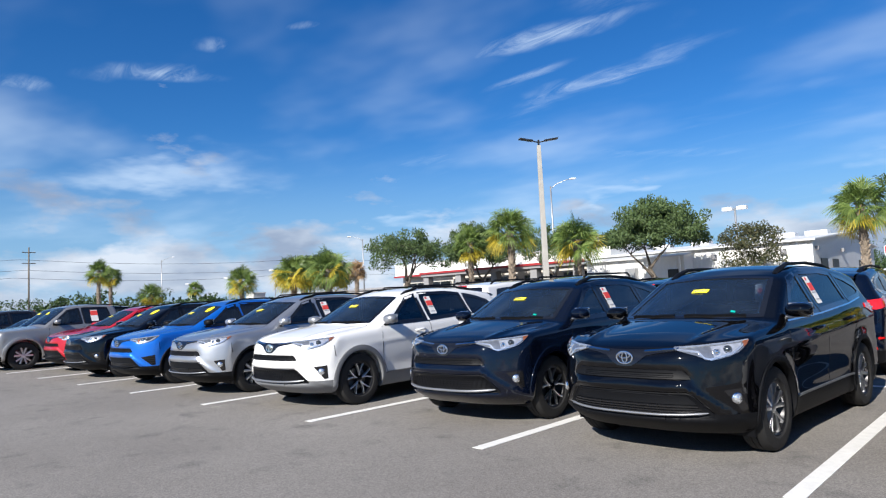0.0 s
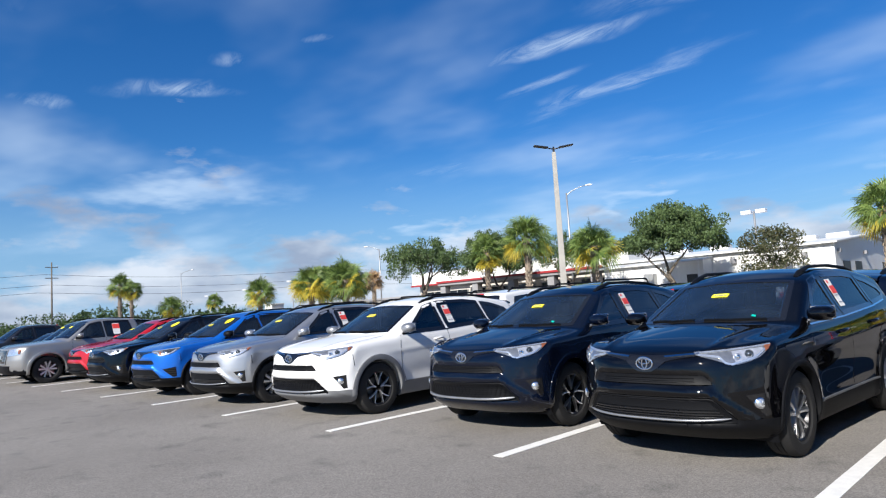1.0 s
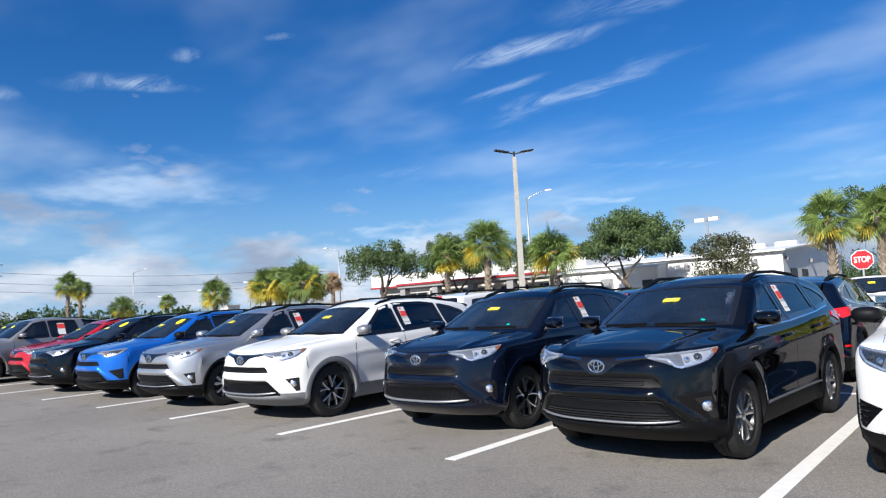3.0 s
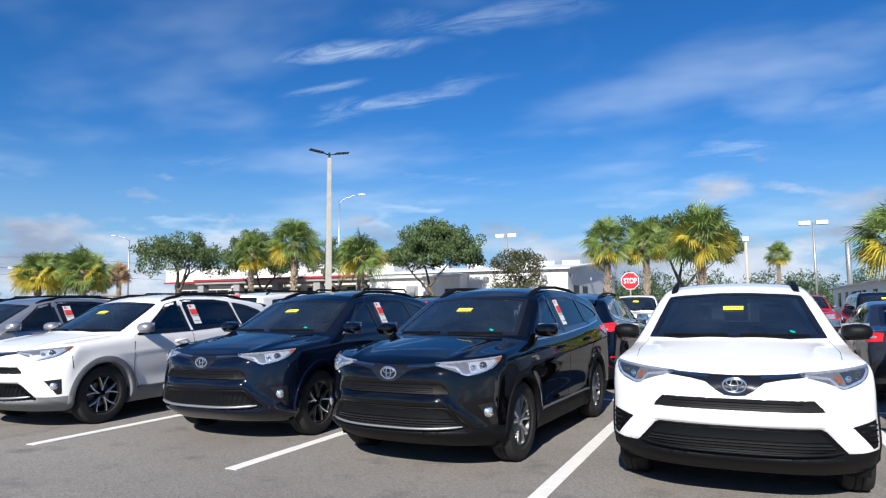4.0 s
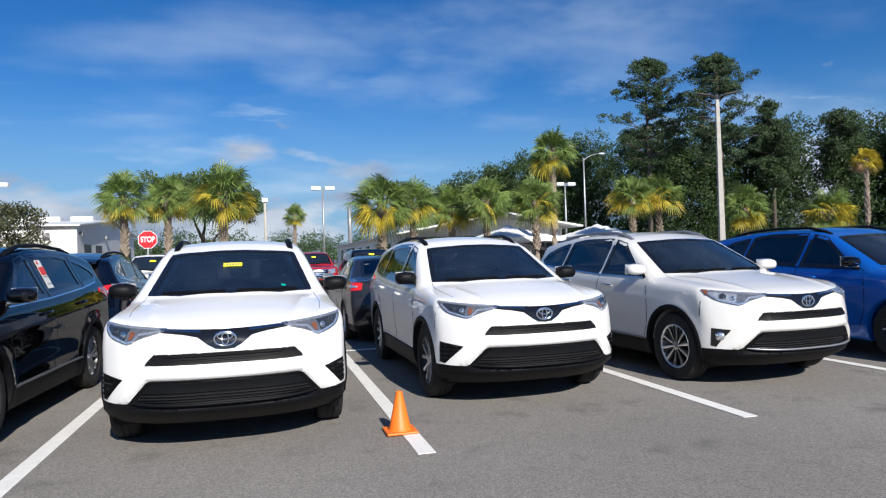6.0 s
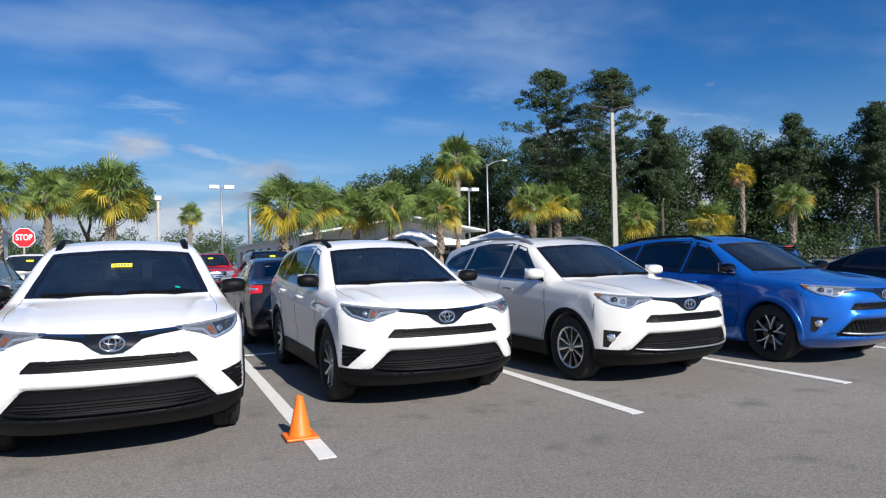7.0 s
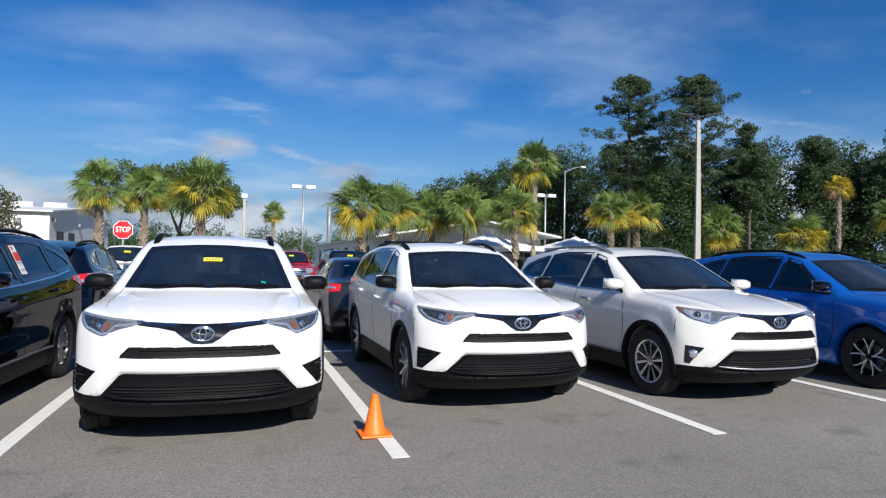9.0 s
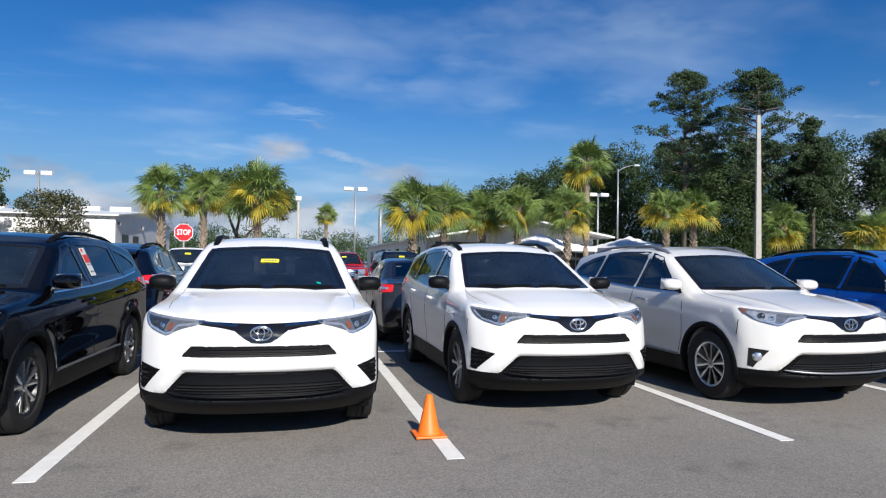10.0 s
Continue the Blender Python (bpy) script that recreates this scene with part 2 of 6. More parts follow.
# ---- mesh helpers ----
def part(name, data, mat, parent, label=""):
    """Links a bmesh or a mesh as one object under a thing or a part."""
    if isinstance(data, bmesh.types.BMesh):
        me = bpy.data.meshes.new(name)
        data.to_mesh(me)
        data.free()
        data = me
    if mat is not None and not data.materials:
        data.materials.append(mat)
    ob = new(name, data)
    if mat is not None and data.materials[0] is not mat:
        ob.material_slots[0].link = "OBJECT"
        ob.material_slots[0].material = mat
    ob.parent = parent
    if label:
        tagged(ob, label)
    return ob


def mesh_from(name, verts, faces, smooth=True, sharp=0.0):
    me = bpy.data.meshes.new(name)
    me.from_pydata([tuple(v) for v in verts], [], faces)
    if smooth:
        me.polygons.foreach_set("use_smooth", [True] * len(me.polygons))
        if sharp:
            me.set_sharp_from_angle(angle=radians(sharp))
    me.update()
    return me


def add_box(bm, x0, x1, y0, y1, z0, z1, bevel=0.0, m=None):
    g = bmesh.ops.create_cube(bm, size=1, matrix=Matrix.LocRotScale(((x0 + x1) / 2, (y0 + y1) / 2, (z0 + z1) / 2), None, (x1 - x0, y1 - y0, z1 - z0)))
    vs = g["verts"]
    if bevel:
        es = list({e for v in vs for e in v.link_edges})
        r = bmesh.ops.bevel(bm, geom=es, offset=bevel, segments=2, affect="EDGES", profile=0.5)
        vs = list({v for f in r["faces"] for v in f.verts} | {v for v in vs if v.is_valid})
    if m is not None:
        bmesh.ops.transform(bm, matrix=m, verts=vs)
    return vs


def box_mesh(x0, x1, y0, y1, z0, z1, bevel=0.0, m=None):
    bm = bmesh.new()
    add_box(bm, x0, x1, y0, y1, z0, z1, bevel, m)
    return bm


def tube(points, radii, sides=8, flat=1.0, caps=True):
    """A swept tube along points; radii one for each point; flat squeezes its height."""
    pts = [Vector(p) for p in points]
    verts, faces = [], []
    for i, p in enumerate(pts):
        d = (pts[min(i + 1, len(pts) - 1)] - pts[max(i - 1, 0)]).normalized()
        side = d.cross(Vector((0, 0, 1)))
        side = side.normalized() if side.length > 0.05 else Vector((1, 0, 0))
        top = side.cross(d).normalized()
        for k in range(sides):
            a = 2 * math.pi * (k + 0.5) / sides
            verts.append(p + side * math.cos(a) * radii[i] + top * math.sin(a) * radii[i] * flat)
    for i in range(len(pts) - 1):
        for k in range(sides):
            a, b = i * sides + k, i * sides + (k + 1) % sides
            faces.append((a, b, b + sides, a + sides))
    if caps:
        faces.append(tuple(range(sides))[::-1])
        faces.append(tuple(range((len(pts) - 1) * sides, len(pts) * sides)))
    return verts, faces


def lathe(profile, n=32):
    """Turns a profile of (x, radius) about the x axis."""
    verts, faces = [], []
    for k in range(n):
        a = 2 * math.pi * k / n
        for x, r in profile:
            verts.append((x, math.cos(a) * r, math.sin(a) * r))
    m = len(profile)
    for k in range(n):
        for i in range(m - 1):
            a, b = k * m + i, ((k + 1) % n) * m + i
            faces.append((a, a + 1, b + 1, b))
    return verts, faces


# ---- vehicles: smooth bodies ----
def table(points, width=0.06, n=700):
    """A smoothed curve through points, as a function of numpy arrays."""
    xs = np.array([p[0] for p in points], float)
    ys = np.array([p[1] for p in points], float)
    g = np.linspace(xs[0] - 0.3, xs[-1] + 0.3, n)
    v = np.interp(g, xs, ys)
    k = max(1, int(width / (g[1] - g[0])))
    if k > 1:
        for _ in range(2):
            v = np.convolve(np.pad(v, (k // 2, k - 1 - k // 2), mode="edge"), np.ones(k) / k, mode="valid")
    return lambda x: np.interp(x, g, v)


def smax(a, b, k):
    h = np.clip(0.5 + 0.5 * (a - b) / k, 0, 1)
    return b + (a - b) * h + k * h * (1 - h)


def body_field(s):
    """The body of a vehicle as a field that is negative inside; front at y = 0, rear at y = length."""
    zc, prof = table(s["top"], s.get("top_soft", 0.10)), table(s["side"], 0.07)
    belt = table(s["belt"], 0.3)
    yf, yr = table(s["front"], 0.05), table(s["rear"], 0.05)
    plan = table(s["plan"], 0.5)
    b0 = s["belt"][0][1]
    crown = table(s["crown"], 0.3)
    bend = table(s["bend"], 0.3)

    def field(x, y, z):
        ax = np.abs(x)
        up = np.clip((z - 0.65) / 0.4, 0, 1)
        zz = z - (belt(y) - b0) * up * up * (3 - 2 * up)
        sx = prof(zz) * plan(y)
        for cy in s["axles"]:
            r = np.hypot(y - cy, z - s["hub"])
            sx = sx + s.get("flare", 0.02) * np.exp(-((r - s["arch"]) / 0.09) ** 2)
        # a hollow along the doors
        mid = (s["axles"][0] + s["axles"][1]) / 2
        sx = sx - 0.018 * np.exp(-((z - 0.52) / 0.11) ** 2) * np.exp(-((y - mid) / 0.75) ** 4)
        if "crease" in s:
            sx = sx + 0.011 * np.exp(-((z - (0.80 + 0.045 * y)) / 0.035) ** 2) * np.clip((y - 0.9) / 0.6, 0, 1)
        side = ax - sx
        yy = y - bend(y) * ax * ax
        roof = zc(yy) - crown(y) * ax ** 2
        nose = yf(z) + s["nose"] * (ax / 0.85) ** 3.2
        if "crease" in s:
            roof = roof + 0.014 * np.exp(-((ax - (0.47 + 0.16 * y)) / 0.05) ** 2) * np.clip((1.2 - y) / 0.3, 0, 1) * np.clip((y - 0.1) / 0.3, 0, 1)
            soft = lambda q: 1 / (1 + np.exp(-np.clip(q, -30, 30)))
            half = 0.545 + (0.566 - z) * 0.80
            nose = nose + 0.040 * soft((z - 0.372) / 0.008) * soft((0.568 - z) / 0.008) * soft((half - ax) / 0.012)
            half = 0.495 + (0.758 - z) * 0.7
            nose = nose + 0.020 * soft((z - 0.678) / 0.006) * soft((0.760 - z) / 0.006) * soft((half - ax) / 0.012)
            # the ridge that frames the lower grille and runs out under the lamps
            nose = nose - 0.020 * np.exp(-((z - (0.615 - 0.80 * np.maximum(ax - 0.52, 0))) / 0.035) ** 2) * soft((ax - 0.1) / 0.1)
        top = (z - roof) * 0.85
        front = (nose - y) * 0.85
        rear = (y - (yr(z) - s["tail"] * (ax / 0.85) ** 3)) * 0.85
        f = smax(side, top, s.get("edge", 0.07))
        f = smax(f, front, 0.05)
        f = smax(f, rear, 0.06)
        f = smax(f, s["bottom"] - z, 0.03)
        for cy in s["axles"]:
            r = np.hypot(y - cy, z - s["hub"])
            f = np.maximum(f, -np.maximum(r - s["arch"], 0.52 - ax))
        if "bed" in s:
            y0, y1, hw, z0 = s["bed"]
            f = np.maximum(f, -np.maximum(np.maximum(np.maximum(y0 - y, y - y1), ax - hw), z0 - z))
        return f

    return field


def surface(field, lo, hi, h):
    """The zero surface of a field as vertices and quads."""
    n = [int(math.ceil((b - a) / h)) + 1 for a, b in zip(lo, hi)]
    ax = [a + h * np.arange(k) for a, k in zip(lo, n)]
    X, Y, Z = np.meshgrid(*ax, indexing="ij")
    f = field(X, Y, Z)
    neg = f < 0
    cells = np.zeros([k - 1 for k in n], int)
    for i in (0, 1):
        for j in (0, 1):
            for k in (0, 1):
                cells += neg[i:n[0] - 1 + i, j:n[1] - 1 + j, k:n[2] - 1 + k]
    mixed = (cells > 0) & (cells < 8)
    index = -np.ones(cells.shape, int)
    where = np.argwhere(mixed)
    index[mixed] = np.arange(len(where))
    v = np.array(lo) + (where + 0.5) * h
    e = h * 0.05
    for _ in range(5):
        g = np.stack([(field(v[:, 0] + e * (a == 0), v[:, 1] + e * (a == 1), v[:, 2] + e * (a == 2)) - field(v[:, 0] - e * (a == 0), v[:, 1] - e * (a == 1), v[:, 2] - e * (a == 2))) / (2 * e) for a in range(3)], 1)
        d = field(v[:, 0], v[:, 1], v[:, 2])
        step = -(d / np.maximum((g * g).sum(1), 0.3))[:, None] * g
        v = v + np.clip(step, -h * 0.6, h * 0.6)
        v = np.clip(v, np.array(lo) + (where - 0.35) * h, np.array(lo) + (where + 1.35) * h)
    faces = []
    for a in range(3):
        b, c = (a + 1) % 3, (a + 2) % 3
        s0, s1 = [slice(None)] * 3, [slice(None)] * 3
        s0[a], s1[a] = slice(0, -1), slice(1, None)
        cross = neg[tuple(s0)] != neg[tuple(s1)]
        for p in np.argwhere(cross):
            if p[b] == 0 or p[c] == 0 or p[b] >= n[b] - 1 or p[c] >= n[c] - 1:
                continue
            q = []
            for db, dc in ((1, 1), (0, 1), (0, 0), (1, 0)):
                t = list(p)
                t[b] -= db
                t[c] -= dc
                q.append(int(index[tuple(t)]))
            if not neg[tuple(p)]:
                q.reverse()
            faces.append(tuple(q))
    return v, faces


def inside(poly, u, v):
    hit = np.zeros(u.shape, bool)
    for i in range(len(poly)):
        (x0, y0), (x1, y1) = poly[i - 1], poly[i]
        if y0 != y1:
            hit ^= ((y0 > v) != (y1 > v)) & (u < (x1 - x0) * (v - y0) / (y1 - y0) + x0)
    return hit


def rounded(poly, times=2):
    for _ in range(times):
        out = []
        for i in range(len(poly)):
            a, b = Vector(poly[i - 1]), Vector(poly[i])
            d = min(0.25, 0.05 / max((b - a).length, 1e-6) * (0.5 if times > 1 else 1) * 2)
            out += [tuple(a.lerp(b, d)), tuple(a.lerp(b, 1 - d))]
        poly = out
    return poly


def dense(poly, step):
    out = []
    for i in range(len(poly)):
        a, b = Vector(poly[i]), Vector(poly[(i + 1) % len(poly)])
        k = max(1, int((b - a).length / step))
        out += [tuple(a.lerp(b, j / k)) for j in range(k)]
    return out


def shifted(poly, d):
    """The outline moved outwards by d."""
    area = sum(poly[i - 1][0] * poly[i][1] - poly[i][0] * poly[i - 1][1] for i in range(len(poly)))
    out = []
    for i in range(len(poly)):
        t = (Vector(poly[(i + 1) % len(poly)]) - Vector(poly[i - 1])).normalized()
        nrm = Vector((t.y, -t.x)) * (1 if area > 0 else -1)
        out.append(tuple(Vector(poly[i]) + nrm * d))
    return out


class Skin:
    """A vehicle's body surface, on which outlines drawn in one view are laid."""

    def __init__(self, spec, h=0.032):
        from mathutils.bvhtree import BVHTree
        L = spec["length"]
        w = math.ceil(1.06 / h) * h + h / 2
        v, f = surface(body_field(spec), (-w, -0.1, 0.1), (w, L + 0.12, spec["height"] + 0.08), h)
        if "split" in spec:
            near = np.abs(v[:, 2] - spec["split"]) < h * 0.55
            v[near, 2] = spec["split"]
        self.v, self.f, self.spec = v, f, spec
        self.tree = BVHTree.FromPolygons([tuple(p) for p in v], f)
        self.L = L

    def cast(self, view, u, v):
        if view == "side":
            o, d = Vector((2, u, v)), Vector((-1, 0, 0))
        elif view == "front":
            o, d = Vector((u, -1, v)), Vector((0, 1, 0))
        elif view == "rear":
            o, d = Vector((u, self.L + 1, v)), Vector((0, -1, 0))
        elif view == "top":
            o, d = Vector((u, v, 3)), Vector((0, 0, -1))
        elif view == "corner":
            o, d = Vector((0.8 * u, 0.6 * u, v)) - Vector((-0.6, 0.8, 0)) * 2, Vector((-0.6, 0.8, 0))
        else:
            o, d = Vector((0.8 * u, self.L - 0.6 * u, v)) - Vector((-0.6, -0.8, 0)) * 2, Vector((-0.6, -0.8, 0))
        p, nrm, _, _ = self.tree.ray_cast(o, d)
        if p is None or (p - o).length > 3.4:
            p, nrm, _, _ = self.tree.find_nearest(o + d * (1.0 if view in ("front", "rear") else 1.15 if view == "side" else 2.0))
        return p, nrm

    def cut(self, holes, split=None):
        """The faces left when the holes (view, outline) are cut out; split(centre) sets faces apart."""
        c = np.array([np.mean(self.v[list(q)], axis=0) for q in self.f])
        keep = np.ones(len(c), bool)
        for view, poly in holes:
            if view == "side":
                keep &= ~(inside(poly, c[:, 1], c[:, 2]) & (np.abs(c[:, 0]) > 0.45))
            elif view == "top":
                keep &= ~(inside(poly, c[:, 0], c[:, 1]) & (c[:, 2] > 0.98))
            elif view == "rear":
                keep &= ~(inside(poly, c[:, 0], c[:, 2]) & (c[:, 1] > self.L - 0.9))
        other = split(c) if split else np.zeros(len(c), bool)
        return [q for q, k, o in zip(self.f, keep, other) if k and not o], [q for q, k, o in zip(self.f, keep, other) if k and o]

    def mesh(self, name, faces):
        used = sorted({i for q in faces for i in q})
        at = {i: k for k, i in enumerate(used)}
        return mesh_from(name, self.v[used], [tuple(at[i] for i in q) for q in faces], True, 50)

    def patch(self, view, poly, off=0.004, skirt=0.012, step=0.05, mirror=False):
        """A plate with the given outline that follows the body, raised by off."""
        bm = bmesh.new()
        bm.faces.new([bm.verts.new((u, v, 0)) for u, v in dense(poly, step)])
        us, vs = [p[0] for p in poly], [p[1] for p in poly]
        for a, (lo, hi) in enumerate(((min(us), max(us)), (min(vs), max(vs)))):
            for k in range(1, int((hi - lo) / step) + 1):
                at = lo + k * (hi - lo) / (int((hi - lo) / step) + 1)
                co, no = [(at, 0, 0), (0, at, 0)][a], [(1, 0, 0), (0, 1, 0)][a]
                bmesh.ops.bisect_plane(bm, geom=bm.verts[:] + bm.edges[:] + bm.faces[:], plane_co=co, plane_no=no)
        back = {}
        for v in bm.verts:
            p, nrm = self.cast(view, v.co.x, v.co.y)
            v.co = p + nrm * off
            back[v] = nrm
        rim = [e for e in bm.edges if e.is_boundary]
        if skirt and rim:
            g = bmesh.ops.extrude_edge_only(bm, edges=rim)
            for v in [x for x in g["geom"] if isinstance(x, bmesh.types.BMVert)]:
                _, nrm, _, _ = self.tree.find_nearest(v.co)
                v.co -= nrm * skirt
        bmesh.ops.recalc_face_normals(bm, faces=bm.faces[:])
        for q in bm.faces:
            q.smooth = True
        if mirror:
            bmesh.ops.transform(bm, matrix=Matrix.Diagonal((-1, 1, 1, 1)), verts=bm.verts[:])
            bmesh.ops.reverse_faces(bm, faces=bm.faces[:])
        me = bpy.data.meshes.new("plate")
        bm.to_mesh(me)
        bm.free()
        me.set_sharp_from_angle(angle=radians(40))
        return me

    def ribbon(self, view, line, width, off=0.003, closed=False, mirror=False, step=0.05, thick=0.01):
        """A strip of the given width along a line drawn on the body."""
        pts = []
        n = len(line)
        for i in range(n if closed else n - 1):
            a, b = Vector(line[i]), Vector(line[(i + 1) % n])
            k = max(1, int((b - a).length / step))
            pts += [a.lerp(b, j / k) for j in range(k)]
        if not closed:
            pts.append(Vector(line[-1]))
        verts, faces = [], []
        m = len(pts)
        for i, p in enumerate(pts):
            t = (pts[(i + 1) % m if closed else min(i + 1, m - 1)] - pts[i - 1 if closed else max(i - 1, 0)]).normalized()
            nr = Vector((t.y, -t.x))
            for d, o in ((-0.5, off - thick), (-0.5, off), (0.5, off), (0.5, off - thick)):
                q = p + nr * width * d
                c, nn = self.cast(view, q.x, q.y)
                c = c + nn * o
                verts.append((-c.x if mirror else c.x, c.y, c.z))
        for i in range(m if closed else m - 1):
            a, b = i * 4, ((i + 1) % m) * 4
            for k in range(3):
                faces.append((a + k, a + k + 1, b + k + 1, b + k))
        me = mesh_from("strip", verts, faces, True, 40)
        bm = bmesh.new()
        bm.from_mesh(me)
        bmesh.ops.recalc_face_normals(bm, faces=bm.faces[:])
        bm.to_mesh(me)
        bm.free()
        return me


# ---- wheels ----
def wheel_meshes(style, R=0.362, rim=0.232, wide=0.225):
    h = wide / 2
    out = {}
    prof = [(-h * 0.7, rim), (-h * 0.95, rim + 0.02), (-h, (R + rim) / 2), (-h * 0.92, R - 0.02), (-h * 0.7, R - 0.003), (-h * 0.25, R), (-h * 0.2, R - 0.008), (-h * 0.16, R), (h * 0.16, R), (h * 0.2, R - 0.008), (h * 0.25, R), (h * 0.7, R - 0.003), (h * 0.92, R - 0.02), (h, (R + rim) / 2), (h * 0.95, rim + 0.02), (h * 0.78, rim)]
    out["tyre"] = mesh_from("tyre", *lathe(prof, 40), True, 35)
    out["rim"] = mesh_from("rim", *lathe([(h * 0.80, rim + 0.004), (h * 0.84, rim - 0.004), (h * 0.74, rim - 0.018), (h * 0.2, rim - 0.03), (-h * 0.1, rim - 0.05), (-h * 0.12, 0.02)], 40), True, 35)
    out["brake"] = mesh_from("brake", *lathe([(0.0, 0.06), (0.012, 0.06), (0.012, 0.155), (0.0, 0.155)], 28), True, 35)
    out["hub_cap"] = mesh_from("hub_cap", *lathe([(h * 0.45, 0.055), (h * 0.66, 0.045), (h * 0.70, 0.03), (h * 0.70, 0.0)], 20), True, 35)
    r1 = rim - 0.008

    def spoke(a0, a1, w0, w1, x0, x1, ridge=0.012):
        bm = bmesh.new()
        rows = []
        for t in (0.0, 0.35, 0.7, 1.0):
            a = a0 + (a1 - a0) * t
            r = 0.04 + (r1 - 0.04) * t
            w = w0 + (w1 - w0) * t
            x = x0 + (x1 - x0) * t
            c, s = math.cos(a), math.sin(a)
            row = []
            for dx, dw in ((-0.035, -0.5), (0, -0.42), (ridge * 0.3, 0), (0, 0.42), (-0.035, 0.5)):
                row.append(bm.verts.new((x + dx, r * c - dw * w * s, r * s + dw * w * c)))
            rows.append(row)
        for p, q in zip(rows, rows[1:]):
            for k in range(4):
                bm.faces.new((p[k], p[k + 1], q[k + 1], q[k]))
        me = bpy.data.meshes.new("spoke")
        bm.to_mesh(me)
        bm.free()
        return me

    x0, x1 = h * 0.62, h * 0.74
    tau = 2 * math.pi
    if style == "twin":
        out["spokes"] = [(spoke(tau * k / 5 + d, tau * k / 5 + d * 1.5, 0.032, 0.050, x0, x1), "light") for k in range(5) for d in (-0.19, 0.19)]
    elif style == "cover":
        out["spokes"] = [(spoke(tau * k / 5 + d, tau * k / 5 + d * 1.5, 0.028, 0.044, x0, x1), "light") for k in range(5) for d in (-0.20, 0.20)]
    elif style == "fork":
        out["spokes"] = [(spoke(tau * k / 5, tau * k / 5 + d, 0.015, 0.019, x0 + 0.004, x1 + 0.006), "light") for k in range(5) for d in (-0.3, 0.3)] + [(spoke(tau * k / 5, tau * k / 5, 0.045, 0.012, x0 - 0.012, x1 - 0.03), "dark") for k in range(5)]
    elif style == "fine":
        out["spokes"] = [(spoke(tau * k / 10 + d, tau * k / 10 + d, 0.024, 0.036, x0, x1), "light" if d < 0 else "dark") for k in range(10) for d in (-0.08, 0.12)]
    else:
        out["spokes"] = [(spoke(tau * k / 8, tau * k / 8, 0.03, 0.06, x0, x1), "light") for k in range(8)]
    return out


WHEELS = {}


def add_wheel(parent, style, at, right, size=1.0):
    if style not in WHEELS:
        WHEELS[style] = wheel_meshes(style)
    me = WHEELS[style]
    w = new("wheel")
    w.parent = parent
    w.matrix_basis = Matrix.Translation(at) @ Matrix.Rotation(0 if right else math.pi, 4, "Z") @ Matrix.Rotation(radians(17 * (at[1] % 3)), 4, "X") @ Matrix.Diagonal((1, size, size, 1))
    part("tyre", me["tyre"], RUBBER, w)
    part("rim", me["rim"], DARK_ALLOY if style in ("fork", "twin", "cover") else ALLOY, w)
    part("brake_disc", me["brake"], BRAKE, w)
    part("hub_cap", me["hub_cap"], GLOSS_BLACK if style == "fork" else ALLOY, w)
    for sp, tone in me["spokes"]:
        part("spoke", sp, ALLOY if tone == "light" else DARK_ALLOY, w)
    return w


# ---- the compact SUV ----
SUV = dict(
    crease=True, split=0.40,
    length=4.60, height=1.68, hub=0.36, arch=0.412, axles=(0.93, 3.59), bottom=0.21, nose=0.34, tail=0.20, flare=0.02, edge=0.06,
    top=[(-0.1, 0.84), (0.05, 0.905), (0.12, 0.933), (0.25, 0.980), (0.45, 1.026), (0.75, 1.078), (1.02, 1.122), (1.90, 1.530), (2.15, 1.600), (2.5, 1.640), (2.9, 1.652), (3.4, 1.640), (3.9, 1.590), (4.25, 1.535), (4.6, 1.48)],
    side=[(0.1, 0.85), (0.25, 0.88), (0.40, 0.905), (0.60, 0.912), (0.80, 0.922), (0.92, 0.918), (1.02, 0.895), (1.08, 0.86), (1.15, 0.82), (1.50, 0.68), (1.58, 0.635), (1.7, 0.54)],
    belt=[(0, 1.06), (1.2, 1.06), (2.4, 1.09), (3.6, 1.15), (4.3, 1.17)],
    plan=[(0, 0.985), (0.5, 0.995), (1.2, 1.0), (3.2, 1.0), (4.0, 0.98), (4.6, 0.95)],
    front=[(0.1, 0.40), (0.20, 0.26), (0.27, 0.12), (0.33, 0.02), (0.42, 0.0), (0.60, 0.0), (0.72, 0.015), (0.84, 0.035), (0.92, 0.07), (0.99, 0.14), (1.08, 0.35)],
    rear=[(0.1, 4.45), (0.3, 4.52), (0.45, 4.59), (0.65, 4.60), (0.75, 4.56), (1.0, 4.52), (1.1, 4.50), (1.48, 4.30), (1.6, 4.22)],
    crown=[(0, 0.03), (1, 0.045), (2, 0.11), (4.6, 0.12)],
    bend=[(0, 0), (0.6, 0.1), (1.1, 0.42), (1.9, 0.25), (2.6, 0), (4.6, 0)],
)
SCREEN = [(-0.70, 1.30), (-0.42, 1.12), (0, 1.06), (0.42, 1.12), (0.70, 1.30), (0.575, 1.97), (0.3, 1.90), (0, 1.88), (-0.3, 1.90), (-0.575, 1.97)]
FRONT_PANE = [(1.60, 1.112), (1.76, 1.245), (2.06, 1.47), (2.27, 1.525), (2.36, 1.13)]
SAIL = [(1.43, 1.085), (1.59, 1.095), (1.76, 1.255), (1.68, 1.22)]
REAR_PANE = [(2.45, 1.135), (2.36, 1.54), (3.0, 1.545), (3.30, 1.515), (3.42, 1.19)]
QUARTER_PANE = [(3.50, 1.20), (3.40, 1.505), (3.70, 1.455), (3.98, 1.375), (4.10, 1.295), (3.98, 1.245)]
